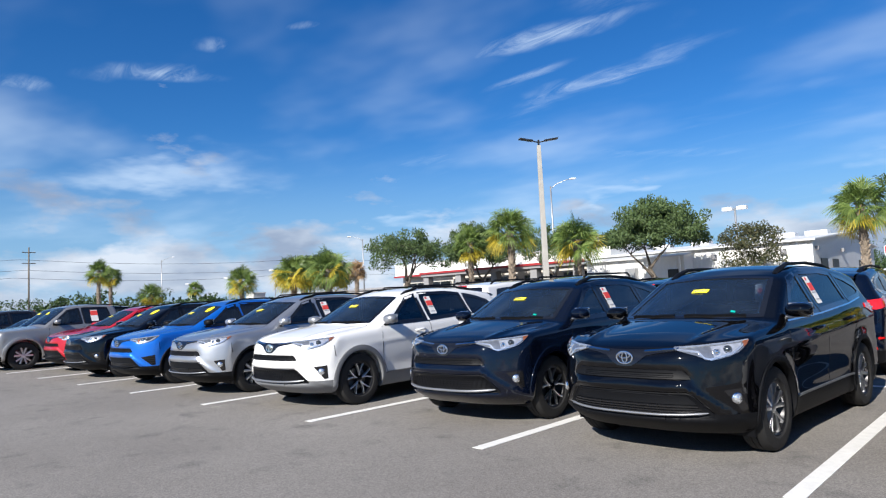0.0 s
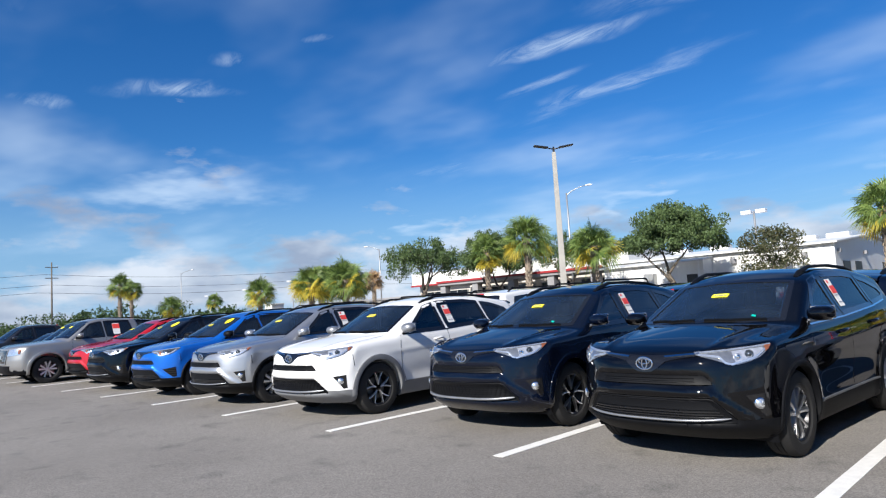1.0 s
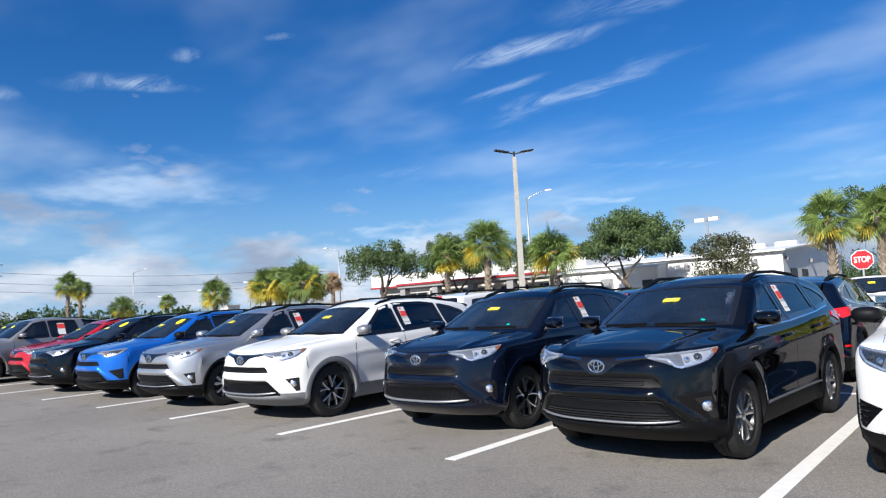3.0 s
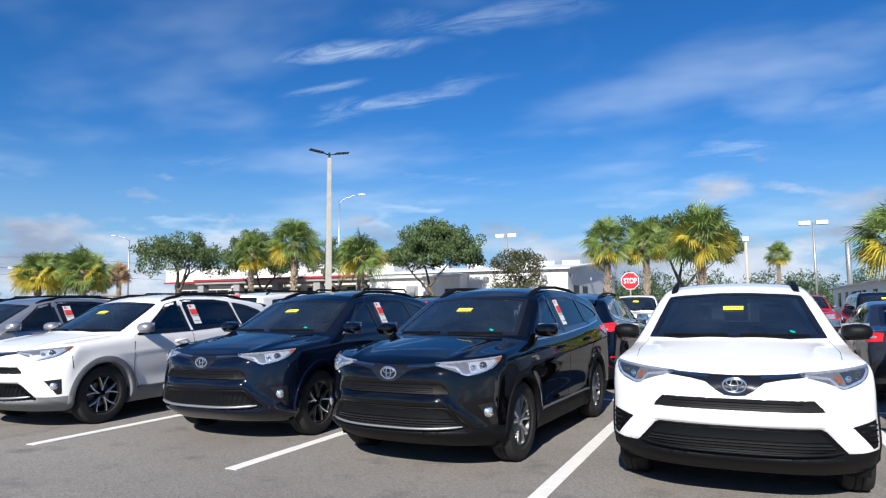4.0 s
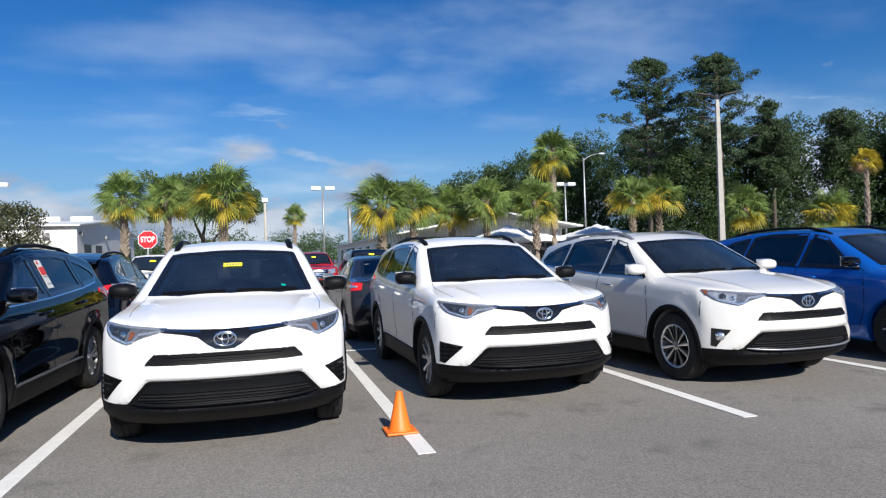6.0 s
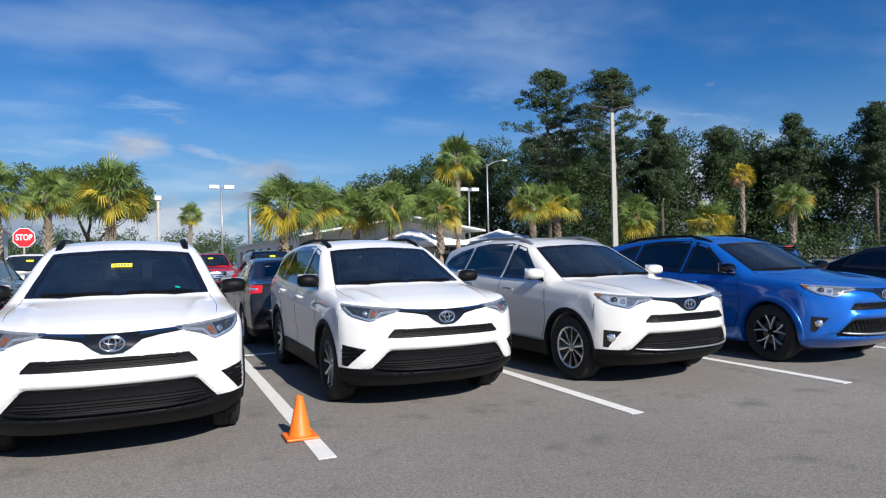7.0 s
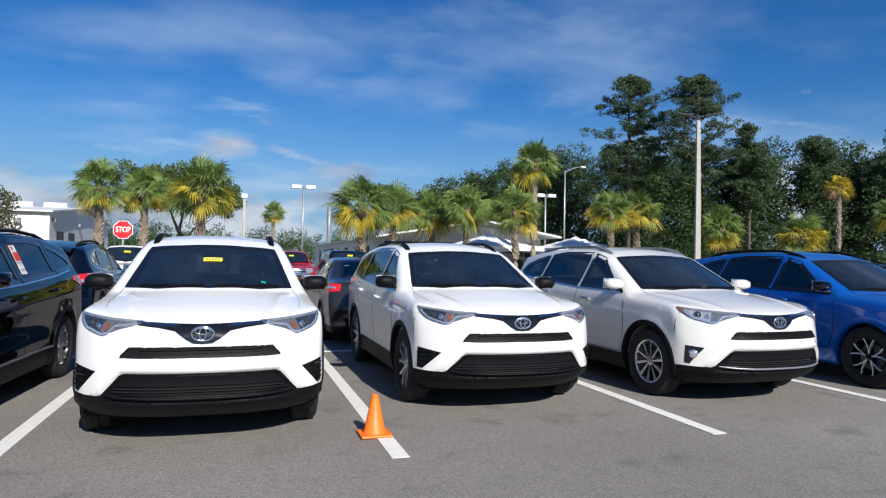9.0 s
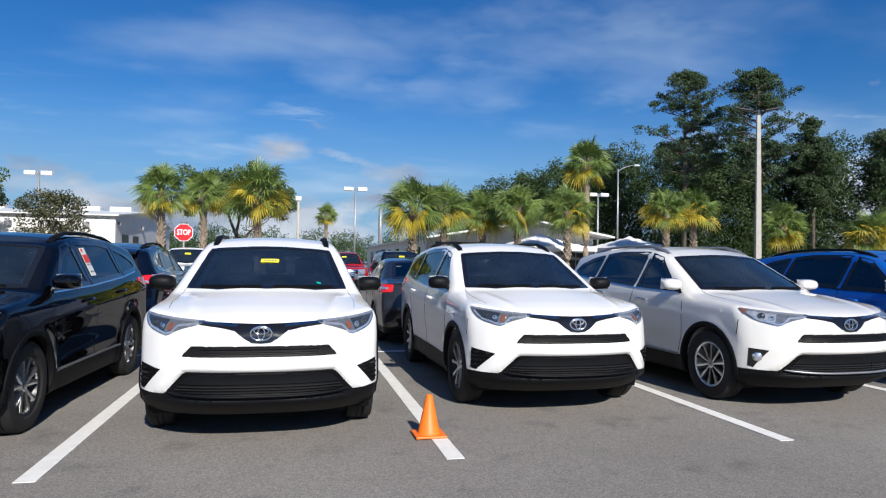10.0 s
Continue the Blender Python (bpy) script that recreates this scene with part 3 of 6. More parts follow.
BACK_PANE = [(-0.52, 1.47), (0.52, 1.47), (0.60, 1.16), (-0.60, 1.16)]
PANES = [("front_window", FRONT_PANE, SIDE_GLASS), ("rear_window", REAR_PANE, PRIVACY), ("quarter_window", QUARTER_PANE, PRIVACY)]
HEADLIGHT = [(0.40, 0.922), (0.60, 0.938), (0.84, 0.958), (1.005, 0.975), (0.965, 0.932), (0.87, 0.868), (0.66, 0.822), (0.585, 0.862), (0.42, 0.908)]
CACHE = {}


def cached(key, make):
    if key not in CACHE:
        CACHE[key] = make()
    return CACHE[key]


def both(parent, name, key, make, mat, label=""):
    """A part on each side of the vehicle; make(mirror) gives its mesh."""
    for mirror in (False, True):
        part(name, cached((key, mirror), lambda: make(mirror)), mat, parent, label)


def emblem_mesh(skin, y_off=-0.014):
    verts, faces = [], []
    p, _ = skin.cast("front", 0, 0.850)
    for rx, rz, thick in ((0.076, 0.051, 0.0085), (0.052, 0.022, 0.006), (0.024, 0.042, 0.006)):
        base = len(verts)
        for k in range(28):
            a = 2 * math.pi * k / 28
            for j in range(6):
                b = 2 * math.pi * j / 6
                verts.append((math.cos(a) * (rx + thick * math.cos(b)), p.y + y_off + thick * math.sin(b) * 0.7, 0.850 + (0.018 if rx == 0.052 else 0) + math.sin(a) * (rz + thick * math.cos(b))))
        for k in range(28):
            for j in range(6):
                a, b = base + k * 6, base + ((k + 1) % 28) * 6
                faces.append((a + j, a + (j + 1) % 6, b + (j + 1) % 6, b + j))
    return mesh_from("emblem", verts, faces)


def mirror_meshes(side, y=1.50, z=1.185, x=0.955):
    bm = bmesh.new()
    bmesh.ops.create_icosphere(bm, subdivisions=3, radius=1.0)
    for v in bm.verts:
        c = v.co
        c.z = math.copysign(abs(c.z) ** 0.75, c.z)
        c.x = math.copysign(abs(c.x) ** 0.75, c.x)
        c.y = max(c.y, -1.0) if c.y < 0 else min(c.y, 0.45)
        c.z *= 0.85 + 0.15 * c.x
        v.co = Vector((side * (x + 0.118 * c.x), y + 0.10 * c.y, z - 0.008 + (0.078 - 0.012 * c.x) * c.z))
    if side < 0:
        bmesh.ops.reverse_faces(bm, faces=bm.faces[:])
    for f in bm.faces:
        f.smooth = True
    me = bpy.data.meshes.new("mirror_shell")
    bm.to_mesh(me)
    bm.free()
    arm = mesh_from("mirror_arm", *tube([(side * (x - 0.2), y + 0.03, z - 0.085), (side * (x - 0.1), y, z - 0.07), (side * (x + 0.09), y - 0.01, z - 0.062)], [0.035, 0.028, 0.02], 8, 0.5))
    bm = bmesh.new()
    add_box(bm, -0.105, 0.105, -0.004, 0.004, -0.06, 0.06, 0.003, Matrix.Translation((side * x, y + 0.049, z)))
    gl = bpy.data.meshes.new("mirror_glass")
    bm.to_mesh(gl)
    bm.free()
    return me, arm, gl


def seat_mesh(x, y):
    bm = bmesh.new()
    add_box(bm, x - 0.25, x + 0.25, y, y + 0.52, 0.48, 0.66, 0.05)
    add_box(bm, x - 0.24, x + 0.24, -0.07, 0.07, 0, 0.62, 0.05, Matrix.Translation((0, y + 0.55, 0.60)) @ Matrix.Rotation(radians(-16), 4, "X"))
    add_box(bm, x - 0.13, x + 0.13, -0.045, 0.045, 0.64, 0.84, 0.035, Matrix.Translation((0, y + 0.53, 0.60)) @ Matrix.Rotation(radians(-14), 4, "X"))
    return bm


def cabin(parent, seats, top=1.0, y0=1.05, y1=4.3, wheel_at=(0.37, 1.78, 1.02)):
    """Floor, dashboard, seats and steering wheel behind the glass."""
    part("cabin_floor", cached("cabin_floor", lambda: to_mesh(box_mesh(-0.78, 0.78, 1.0, 4.3, 0.42, 0.46, 0.01))), DASH, parent)

    def dash():
        verts, faces = [], []
        xs = [-0.74 + 1.48 * i / 12 for i in range(13)]
        for x in xs:
            hood = 0.035 * math.exp(-((x - 0.37) / 0.16) ** 2)
            for y, z in ((1.12, 0.6), (1.14, 1.06), (1.35, 1.075), (1.58, 1.07 + hood), (1.66, 1.02 + hood), (1.62, 0.86), (1.55, 0.6)):
                verts.append((x, y + 0.22 * abs(x) ** 2, z))
        for i in range(12):
            for j in range(6):
                a = i * 7 + j
                faces.append((a, a + 7, a + 8, a + 1))
        return mesh_from("dashboard", verts, faces, True, 40)

    part("dashboard", cached("dash", dash), DASH, parent)
    for x in (-0.37, 0.37):
        part("front_seat", cached(("seat", x), lambda: to_mesh(seat_mesh(x, 2.02))), seats, parent)
    for x in (-0.42, 0.0, 0.42):
        part("rear_seat", cached(("rear_seat", x), lambda: to_mesh(seat_mesh(x * 0.95, 2.98))), seats, parent)

    def ring():
        verts, faces = [], []
        for k in range(28):
            a = 2 * math.pi * k / 28
            for j in range(6):
                b = 2 * math.pi * j / 6
                r = 0.185 + 0.015 * math.cos(b)
                verts.append(Matrix.Translation(wheel_at) @ Matrix.Rotation(radians(62), 4, "X") @ Vector((math.cos(a) * r, math.sin(a) * r, 0.015 * math.sin(b))))
        for k in range(28):
            for j in range(6):
                a, b = k * 6, ((k + 1) % 28) * 6
                faces.append((a + j, b + j, b + (j + 1) % 6, a + (j + 1) % 6))
        n = len(verts)
        for a0 in (-2.7, -0.45, 1.57 + 3.14):
            d, e = Vector((math.cos(a0), math.sin(a0), 0)) * 0.18, Vector((-math.sin(a0), math.cos(a0), 0)) * 0.03
            for q in (-e, e, d + e * 0.6, d - e * 0.6):
                verts.append(Matrix.Translation(wheel_at) @ Matrix.Rotation(radians(62), 4, "X") @ q)
            faces.append((n, n + 1, n + 2, n + 3))
            n += 4
        return mesh_from("steering_wheel", verts, faces)

    part("steering_wheel", cached("steering", ring), DASH, parent)
    part("rear_view_mirror", cached("rvm", lambda: to_mesh(box_mesh(-0.12, 0.12, 1.93, 1.96, 1.40, 1.47, 0.012))), DASH, parent)


def to_mesh(bm):
    me = bpy.data.meshes.new("shape")
    bm.to_mesh(me)
    bm.free()
    return me


def arc(cy, cz, r, a0, a1, n=26):
    return [(cy + r * math.cos(radians(a0 + (a1 - a0) * i / n)), cz + r * math.sin(radians(a0 + (a1 - a0) * i / n))) for i in range(n + 1)]


def suv(label, colour, trim, at, turn=0.0, tag=True, sticker=True, round_tag=False, seats=SEAT, mirrors=None, group="cars parked in the front row", teal=False):
    """The compact SUV. trim: base, mid, sport or top."""
    car = new("suv")
    tagged(car, label, "car", group)
    car.matrix_basis = pose(at[0], at[1], 0, 0, 0, turn)
    sk = cached("suv_skin", lambda: Skin(SUV, 0.028))
    col = PAINT[colour]
    clad = GREY_PLASTIC if (trim == "sport" and colour == "white") else (col if trim == "sport" else PLASTIC)

    def shells():
        holes = [("top", shifted(dense(SCREEN, 0.08), -0.015))]
        holes += [("side", shifted(dense(p, 0.08), -0.015)) for _, p, _ in PANES]
        holes += [("rear", shifted(dense(BACK_PANE, 0.08), -0.015))]
        low = lambda c: c[:, 2] < 0.40
        a, b = sk.cut(holes, low)
        return sk.mesh("body", a), sk.mesh("lower_cladding", b)

    a, b = cached("suv_shells", shells)
    body = part("body", a, col, car)
    part("lower_cladding", b, clad if trim == "sport" else PLASTIC, car, "black plastic lower cladding" if trim != "sport" else "")
    # glass and its black borders
    part("windscreen", cached("suv_screen", lambda: sk.patch("top", dense(SCREEN, 0.08), -0.004, 0)), WINDSCREEN, car, "tinted windscreen")
    part("windscreen_border", cached("suv_screen_rim", lambda: sk.ribbon("top", shifted(dense(SCREEN, 0.05), -0.008), 0.05, 0.003, True)), GLOSS_BLACK, car)
    for nm, poly, gl in PANES:
        both(car, nm, "suv_" + nm, lambda m: sk.patch("side", dense(rounded(poly), 0.08), -0.005, 0, mirror=m), gl)
        both(car, "window_seal", "suv_seal_" + nm, lambda m: sk.ribbon("side", shifted(dense(poly, 0.06), -0.002), 0.05, 0.003, True, m), GLOSS_BLACK)
    both(car, "mirror_sail", "suv_sail", lambda m: sk.patch("side", SAIL, 0.006, 0.012, 0.04, m), GLOSS_BLACK)
    both(car, "belt_moulding", "suv_beltline", lambda m: sk.ribbon("side", [(1.45, 1.08), (2.4, 1.105), (3.4, 1.165), (3.98, 1.22)], 0.014, 0.006, False, m), CHROME if trim in ("mid", "top") else GLOSS_BLACK)
    part("rear_screen", cached("suv_back", lambda: sk.patch("rear", dense(BACK_PANE, 0.08), 0.0, 0)), PRIVACY, car)
    part("rear_screen_border", cached("suv_back_rim", lambda: sk.ribbon("rear", dense(BACK_PANE, 0.06), 0.05, 0.004, True)), GLOSS_BLACK, car)
    cabin(car, seats)

    def liner():
        vs, fs = [], []
        for i in range(9):
            y = 2.02 + 2.0 * i / 8
            for j in range(9):
                x = -0.52 + 1.04 * j / 8
                p, _ = sk.cast("top", x, y)
                vs.append((x, y, p.z - 0.04))
        for i in range(8):
            for j in range(8):
                q = i * 9 + j
                fs.append((q, q + 1, q + 10, q + 9))
        return mesh_from("headlining", vs, fs)

    part("headlining", cached("suv_liner", liner), LINER, car)
    both(car, "pillar_trim", "suv_pillar_trim", lambda m: sk.ribbon("top", [(0.655, 1.40), (0.60, 1.66), (0.552, 1.93)], 0.05, -0.045, False, m, 0.05, 0.012), PILLAR, "pale inner pillar trim")
    # front
    strip = [(-0.46, 0.932), (-0.3, 0.922), (-0.12, 0.914), (0, 0.912), (0.12, 0.914), (0.3, 0.922), (0.46, 0.932), (0.44, 0.905), (0.30, 0.888), (0.19, 0.866), (0.12, 0.812), (0.07, 0.784), (0, 0.778), (-0.07, 0.784), (-0.12, 0.812), (-0.19, 0.866), (-0.30, 0.888), (-0.44, 0.905)]
    part("grille_bar", cached("suv_strip", lambda: sk.patch("front", strip, 0.006, 0.014, 0.04)), GLOSS_BLACK, car, "gloss black bar between the headlights")
    part("emblem", cached("suv_emblem", lambda: emblem_mesh(sk)), CHROME, car, "chrome oval emblem")
    for s in (-1, 1):
        part("bar_moulding", cached(("suv_barline", s), lambda: sk.ribbon("front", [(s * 0.17, 0.900), (s * 0.30, 0.910), (s * 0.45, 0.922)], 0.011, 0.012)), CHROME, car)
    slot = [(-0.555, 0.682), (-0.54, 0.708), (-0.495, 0.756), (0.495, 0.756), (0.54, 0.708), (0.555, 0.682), (0.48, 0.676), (-0.48, 0.676)]
    part("upper_grille", cached("suv_slot", lambda: sk.patch("front", slot, 0.012, 0.02, 0.04)), PLASTIC, car)
    for z, w in ((0.694, 0.42), (0.713, 0.42), (0.732, 0.42)):
        part("grille_slat", cached(("suv_slat", z), lambda: sk.ribbon("front", [(-w, z), (0, z), (w, z)], 0.008, 0.022, thick=0.012)), PLASTIC, car)
    big = [(-0.520, 0.570), (0.520, 0.570), (0.555, 0.555), (0.690, 0.402), (0.685, 0.372), (-0.685, 0.372), (-0.690, 0.402), (-0.555, 0.555)]
    part("lower_grille", cached("suv_big", lambda: sk.patch("front", big, 0.009, 0.018, 0.04)), PLASTIC, car, "black plastic lower grille")
    if trim == "sport":
        def mesh_bars(z0, z1, w0, w1):
            vs, fs = [], []
            rows = 6 if z0 < 0.5 else 3
            for r in range(rows):
                z = z0 + (z1 - z0) * (r + 0.5) / rows
                w = w0 + (w1 - w0) * (r + 0.5) / rows
                k = int(2 * w / 0.052)
                for c in range(k):
                    x = -w + 2 * w * (c + 0.5 + 0.5 * (r % 2 - 0.5)) / k
                    p, _ = sk.cast("front", x, z)
                    n0 = len(vs)
                    for j in range(6):
                        a = math.pi / 3 * j
                        for q in (1.0, 0.72):
                            vs.append((x + math.cos(a) * 0.030 * q, p.y - (0.014 if q == 1.0 else 0.004), z + math.sin(a) * 0.0165 * q))
                    for j in range(6):
                        g, h = n0 + 2 * j, n0 + 2 * ((j + 1) % 6)
                        fs.append((g, g + 1, h + 1, h))
            return mesh_from("honeycomb", vs, fs, False)

        for q in ((0.415, 0.56, 0.63, 0.52), (0.684, 0.750, 0.52, 0.47)):
            tagged(part("honeycomb", cached(("suv_honey", q), lambda: mesh_bars(*q)), GLOSS_BLACK, car), kind="stuff")
    else:
        for z, w in ((0.420, 0.61), (0.440, 0.60), (0.460, 0.58)):
            part("lower_slat", cached(("suv_low", z), lambda: sk.ribbon("front", [(-w, z), (0, z), (w, z)], 0.009, 0.022, thick=0.014)), GLOSS_BLACK, car)
        part("bumper_plate", cached("suv_plate", lambda: sk.patch("front", [(-0.505, 0.560), (0.505, 0.560), (0.575, 0.478), (-0.575, 0.478)], 0.020, 0.012)), PLASTIC, car)
        for s in (-0.27, 0.27):
            part("grille_post", cached(("suv_post", s), lambda: sk.ribbon("front", [(s, 0.410), (s, 0.500)], 0.008, 0.018)), PLASTIC, car)
    def lip_bar(r):
        pts = []
        for i in range(25):
            x = -0.66 + 1.32 * i / 24
            pts.append((x, SUV["nose"] * (abs(x) / 0.85) ** 3.2 - 0.006, 0.392 + 0.022 * (abs(x) / 0.66) ** 3))
        return mesh_from("lip", *tube(pts, [r * 0.5] + [r] * 23 + [r * 0.5], 8, 0.8), True, 60)

    if trim == "base":
        part("front_lip", cached("suv_lip_b", lambda: lip_bar(0.012)), PLASTIC, car)
    else:
        part("skid_trim", cached(("suv_lip", trim == "sport"), lambda: lip_bar(0.018 if trim == "sport" else 0.013)), SATIN, car, "satin silver trim under the grille")
    pocket = [(0.955, 0.612), (0.70, 0.575), (0.90, 0.415), (0.965, 0.425)]
    small = [(0.925, 0.605), (0.745, 0.590), (0.825, 0.50), (0.885, 0.42), (0.935, 0.43)]
    shape = pocket if trim == "base" else small
    both(car, "bumper_vent", "suv_vent_" + ("b" if trim == "base" else "s"), lambda m: sk.patch("corner", shape, 0.003, 0.012, 0.04, m), PLASTIC if trim == "base" else GLOSS_BLACK)
    if trim == "base":
        for z in (0.46, 0.50, 0.54, 0.575):
            u = 0.90 - (z - 0.415) * 1.22
            both(car, "vent_slat", ("suv_vent_slat", z), lambda m: sk.ribbon("corner", [(max(u, 0.72) + 0.015, z), (0.952, z)], 0.012, 0.012, mirror=m), GLOSS_BLACK)
    else:
        for mir in (False, True):
            def fog(rad, dep):
                p, nn = sk.cast("corner", 0.850, 0.525)
                q = Vector((nn.x, nn.y, 0)).to_track_quat("X", "Z").to_matrix().to_4x4()
                v, f = lathe([(-0.02, rad), (dep, rad), (dep + 0.006, rad * 0.8), (dep + 0.012, 0.0)], 20)
                v = [Matrix.Translation(p) @ q @ Vector(w) for w in v]
                return mesh_from("fog_lamp", [(-w.x if mir else w.x, w.y, w.z) for w in v], [tuple(reversed(g)) if mir else g for g in f])
            part("fog_lamp", cached(("suv_fog", mir), lambda: fog(0.036, 0.012)), LAMP_CLEAR, car, "round clear fog lamp")
            part("fog_ring", cached(("suv_fogr", mir), lambda: fog(0.047, 0.004)), CHROME, car)
    for mir in (False, True):
        h = part("headlight", cached(("suv_hl", mir), lambda: sk.patch("corner", rounded(HEADLIGHT, 1), 0.007, 0.016, 0.04, mir)), LAMP_SHELL, car, "clear headlight with amber corner")
        inner = [(0.68, 0.932), (0.80, 0.944), (0.93, 0.955), (0.93, 0.925), (0.85, 0.870), (0.70, 0.838)]
        part("reflector", cached(("suv_hl_in", mir), lambda: sk.patch("corner", inner, 0.010, 0.004, 0.03, mir)), LAMP_DARK if trim == "base" else LAMP_MID, h)
        part("running_light", cached(("suv_drl", mir), lambda: sk.ribbon("corner", [(0.43, 0.912), (0.58, 0.895), (0.62, 0.848), (0.67, 0.836), (0.85, 0.882), (0.95, 0.945)], 0.022 if trim != "base" else 0.016, 0.012, mirror=mir, thick=0.006)), LAMP_CLEAR, h)
        part("headlight_brow", cached(("suv_brow", mir), lambda: sk.ribbon("corner", [(0.41, 0.924), (0.60, 0.938), (0.84, 0.957), (1.0, 0.973)], 0.012, 0.012, mirror=mir, thick=0.006)), LAMP_CLEAR, h)
        for u, z, r in ((0.81, 0.912, 0.034), (0.72, 0.895, 0.026)):
            def bowl():
                p, nn = sk.cast("corner", u, z)
                q = Vector((nn.x, nn.y, 0.1)).to_track_quat("X", "Z").to_matrix().to_4x4()
                v, f = lathe([(0.004, r), (0.016, r), (0.018, r * 0.82), (0.012, r * 0.75), (0.024, r * 0.4), (0.028, 0.0)], 20)
                v = [Matrix.Translation(p) @ q @ Vector(w) for w in v]
                return mesh_from("projector", [(-w.x if mir else w.x, w.y, w.z) for w in v], [tuple(reversed(g)) if mir else g for g in f])
            part("projector", cached(("suv_bowl", u, mir), bowl), CHROME if u < 0.75 else LAMP_DARK, h)
        part("amber_marker", cached(("suv_amber", mir, trim == "base"), lambda: sk.patch("corner", [(0.615, 0.908), (0.660, 0.914), (0.658, 0.862), (0.635, 0.858)] if trim == "base" else [(0.945, 0.965), (1.003, 0.973), (0.97, 0.938), (0.945, 0.922)], 0.013, 0.004, 0.03, mir)), AMBER, h, "amber lens")
    # seams
    both(car, "hood_seam", "suv_hood_seam", lambda m: sk.ribbon("top", [(0.72, 0.50), (0.745, 0.8), (0.74, 1.1), (0.72, 1.28)], 0.004, 0.001, False, m, 0.05, 0.004), GLOSS_BLACK)
    both(car, "bumper_seam", "suv_bumper_seam", lambda m: sk.ribbon("corner", [(0.975, 0.925), (1.015, 0.86), (1.03, 0.72)], 0.006, 0.002, False, m, 0.05, 0.004), GLOSS_BLACK)
    for key, line in (("a", [(1.40, 1.07), (1.36, 0.9), (1.37, 0.6), (1.45, 0.38)]), ("b", [(2.40, 1.10), (2.41, 0.8), (2.40, 0.38)]), ("c", [(3.44, 1.17), (3.42, 0.95), (3.25, 0.72), (3.16, 0.5), (3.12, 0.38)])):
        both(car, "door_seam", "suv_seam_" + key, lambda m: sk.ribbon("side", line, 0.007, 0.002, False, m, 0.06, 0.004), GLOSS_BLACK)
    both(car, "door_moulding", "suv_sill_line", lambda m: sk.ribbon("side", [(1.42, 0.402), (2.3, 0.408), (3.14, 0.415)], 0.018, 0.012, False, m, 0.1, 0.016), SATIN if trim in ("mid", "top") else clad)
    for key, cy in (("f", 0.93), ("r", 3.59)):
        both(car, "arch_trim", "suv_arch_%s_%s" % (key, trim == "sport"), lambda m: arch_mesh(sk, cy, 0.36, 0.408, 0.075 if trim == "sport" else 0.045, -1 if m else 1, 198 if key == "f" else 190, -10 if key == "f" else -18), clad)
        both(car, "wheel_liner", "suv_liner_" + key, lambda m: liner_mesh(cy, 0.36, 0.43, -1 if m else 1), PLASTIC)
    for y, z in ((2.16, 0.97), (3.18, 1.01)):
        both(car, "door_handle", ("suv_handle", y), lambda m: handle_mesh(sk, y, z, m), CHROME if trim == "top" else col)
    # rails, mirrors, aerial fin
    for s in (-1, 1):
        def rail():
            pts = []
            for t in (0.0, 0.06, 0.2, 0.5, 0.8, 0.94, 1.0):
                y = 2.10 + 1.85 * t
                p, _ = sk.cast("top", s * 0.555, y)
                pts.append((p.x, y, p.z - 0.016 + 0.050 * min(1, math.sin(math.pi * min(max(t, 0.001), 0.999)) * 2.6)))
            return mesh_from("roof_rail", *tube(pts, [0.034, 0.034, 0.026, 0.024, 0.026, 0.034, 0.034], 8, 0.75), True, 50)
        part("roof_rail", cached(("suv_rail", s), rail), SATIN if trim == "top" else PLASTIC, car)
        me, arm, gl = cached(("suv_mirror", s), lambda: mirror_meshes(s))
        w = part("wing_mirror", me, PAINT[mirrors] if mirrors in PAINT else (PLASTIC if trim == "base" else (SATIN if mirrors == "chrome" else col)), car)
        part("mirror_arm", arm, SATIN if trim in ("mid", "sport") else PLASTIC, w)
        part("mirror_glass", gl, CHROME, w)
        both(car, "wiper", "suv_wiper", lambda m: sk.ribbon("top", [(0.05, 1.085), (0.30, 1.115), (0.58, 1.235)], 0.018, 0.016, False, m, 0.06, 0.012), PLASTIC) if s > 0 else None
    # rear
    tail = [(0.46, 1.085), (0.70, 1.12), (0.90, 1.14), (1.06, 1.15), (1.10, 1.10), (0.95, 1.02), (0.80, 0.985), (0.60, 1.01)]
    for mir in (False, True):
        h = part("tail_light", cached(("suv_tail", mir), lambda: sk.patch("back_corner", tail, 0.010, 0.016, 0.05, mir)), RED_LENS, car, "red tail light")
        part("reverse_lens", cached(("suv_tail_c", mir), lambda: sk.patch("back_corner", [(0.56, 1.03), (0.74, 1.005), (0.76, 1.035), (0.60, 1.055)], 0.014, 0.004, 0.04, mir)), LAMP_CLEAR, h)
        part("bumper_reflector", cached(("suv_refl", mir), lambda: sk.patch("back_corner", [(0.76, 0.595), (0.87, 0.595), (0.86, 0.565), (0.76, 0.565)], 0.008, 0.01, 0.05, mir)), RED_LENS, car)
    part("tailgate_trim", cached("suv_gate", lambda: sk.ribbon("rear", [(-0.45, 1.055), (0, 1.06), (0.45, 1.055)], 0.05, 0.016, thick=0.02)), CHROME, car)
    part("rear_bumper", cached("suv_rb", lambda: sk.patch("rear", [(-0.66, 0.58), (0.66, 0.58), (0.60, 0.40), (-0.60, 0.40)], 0.01, 0.02, 0.08)), PLASTIC, car)

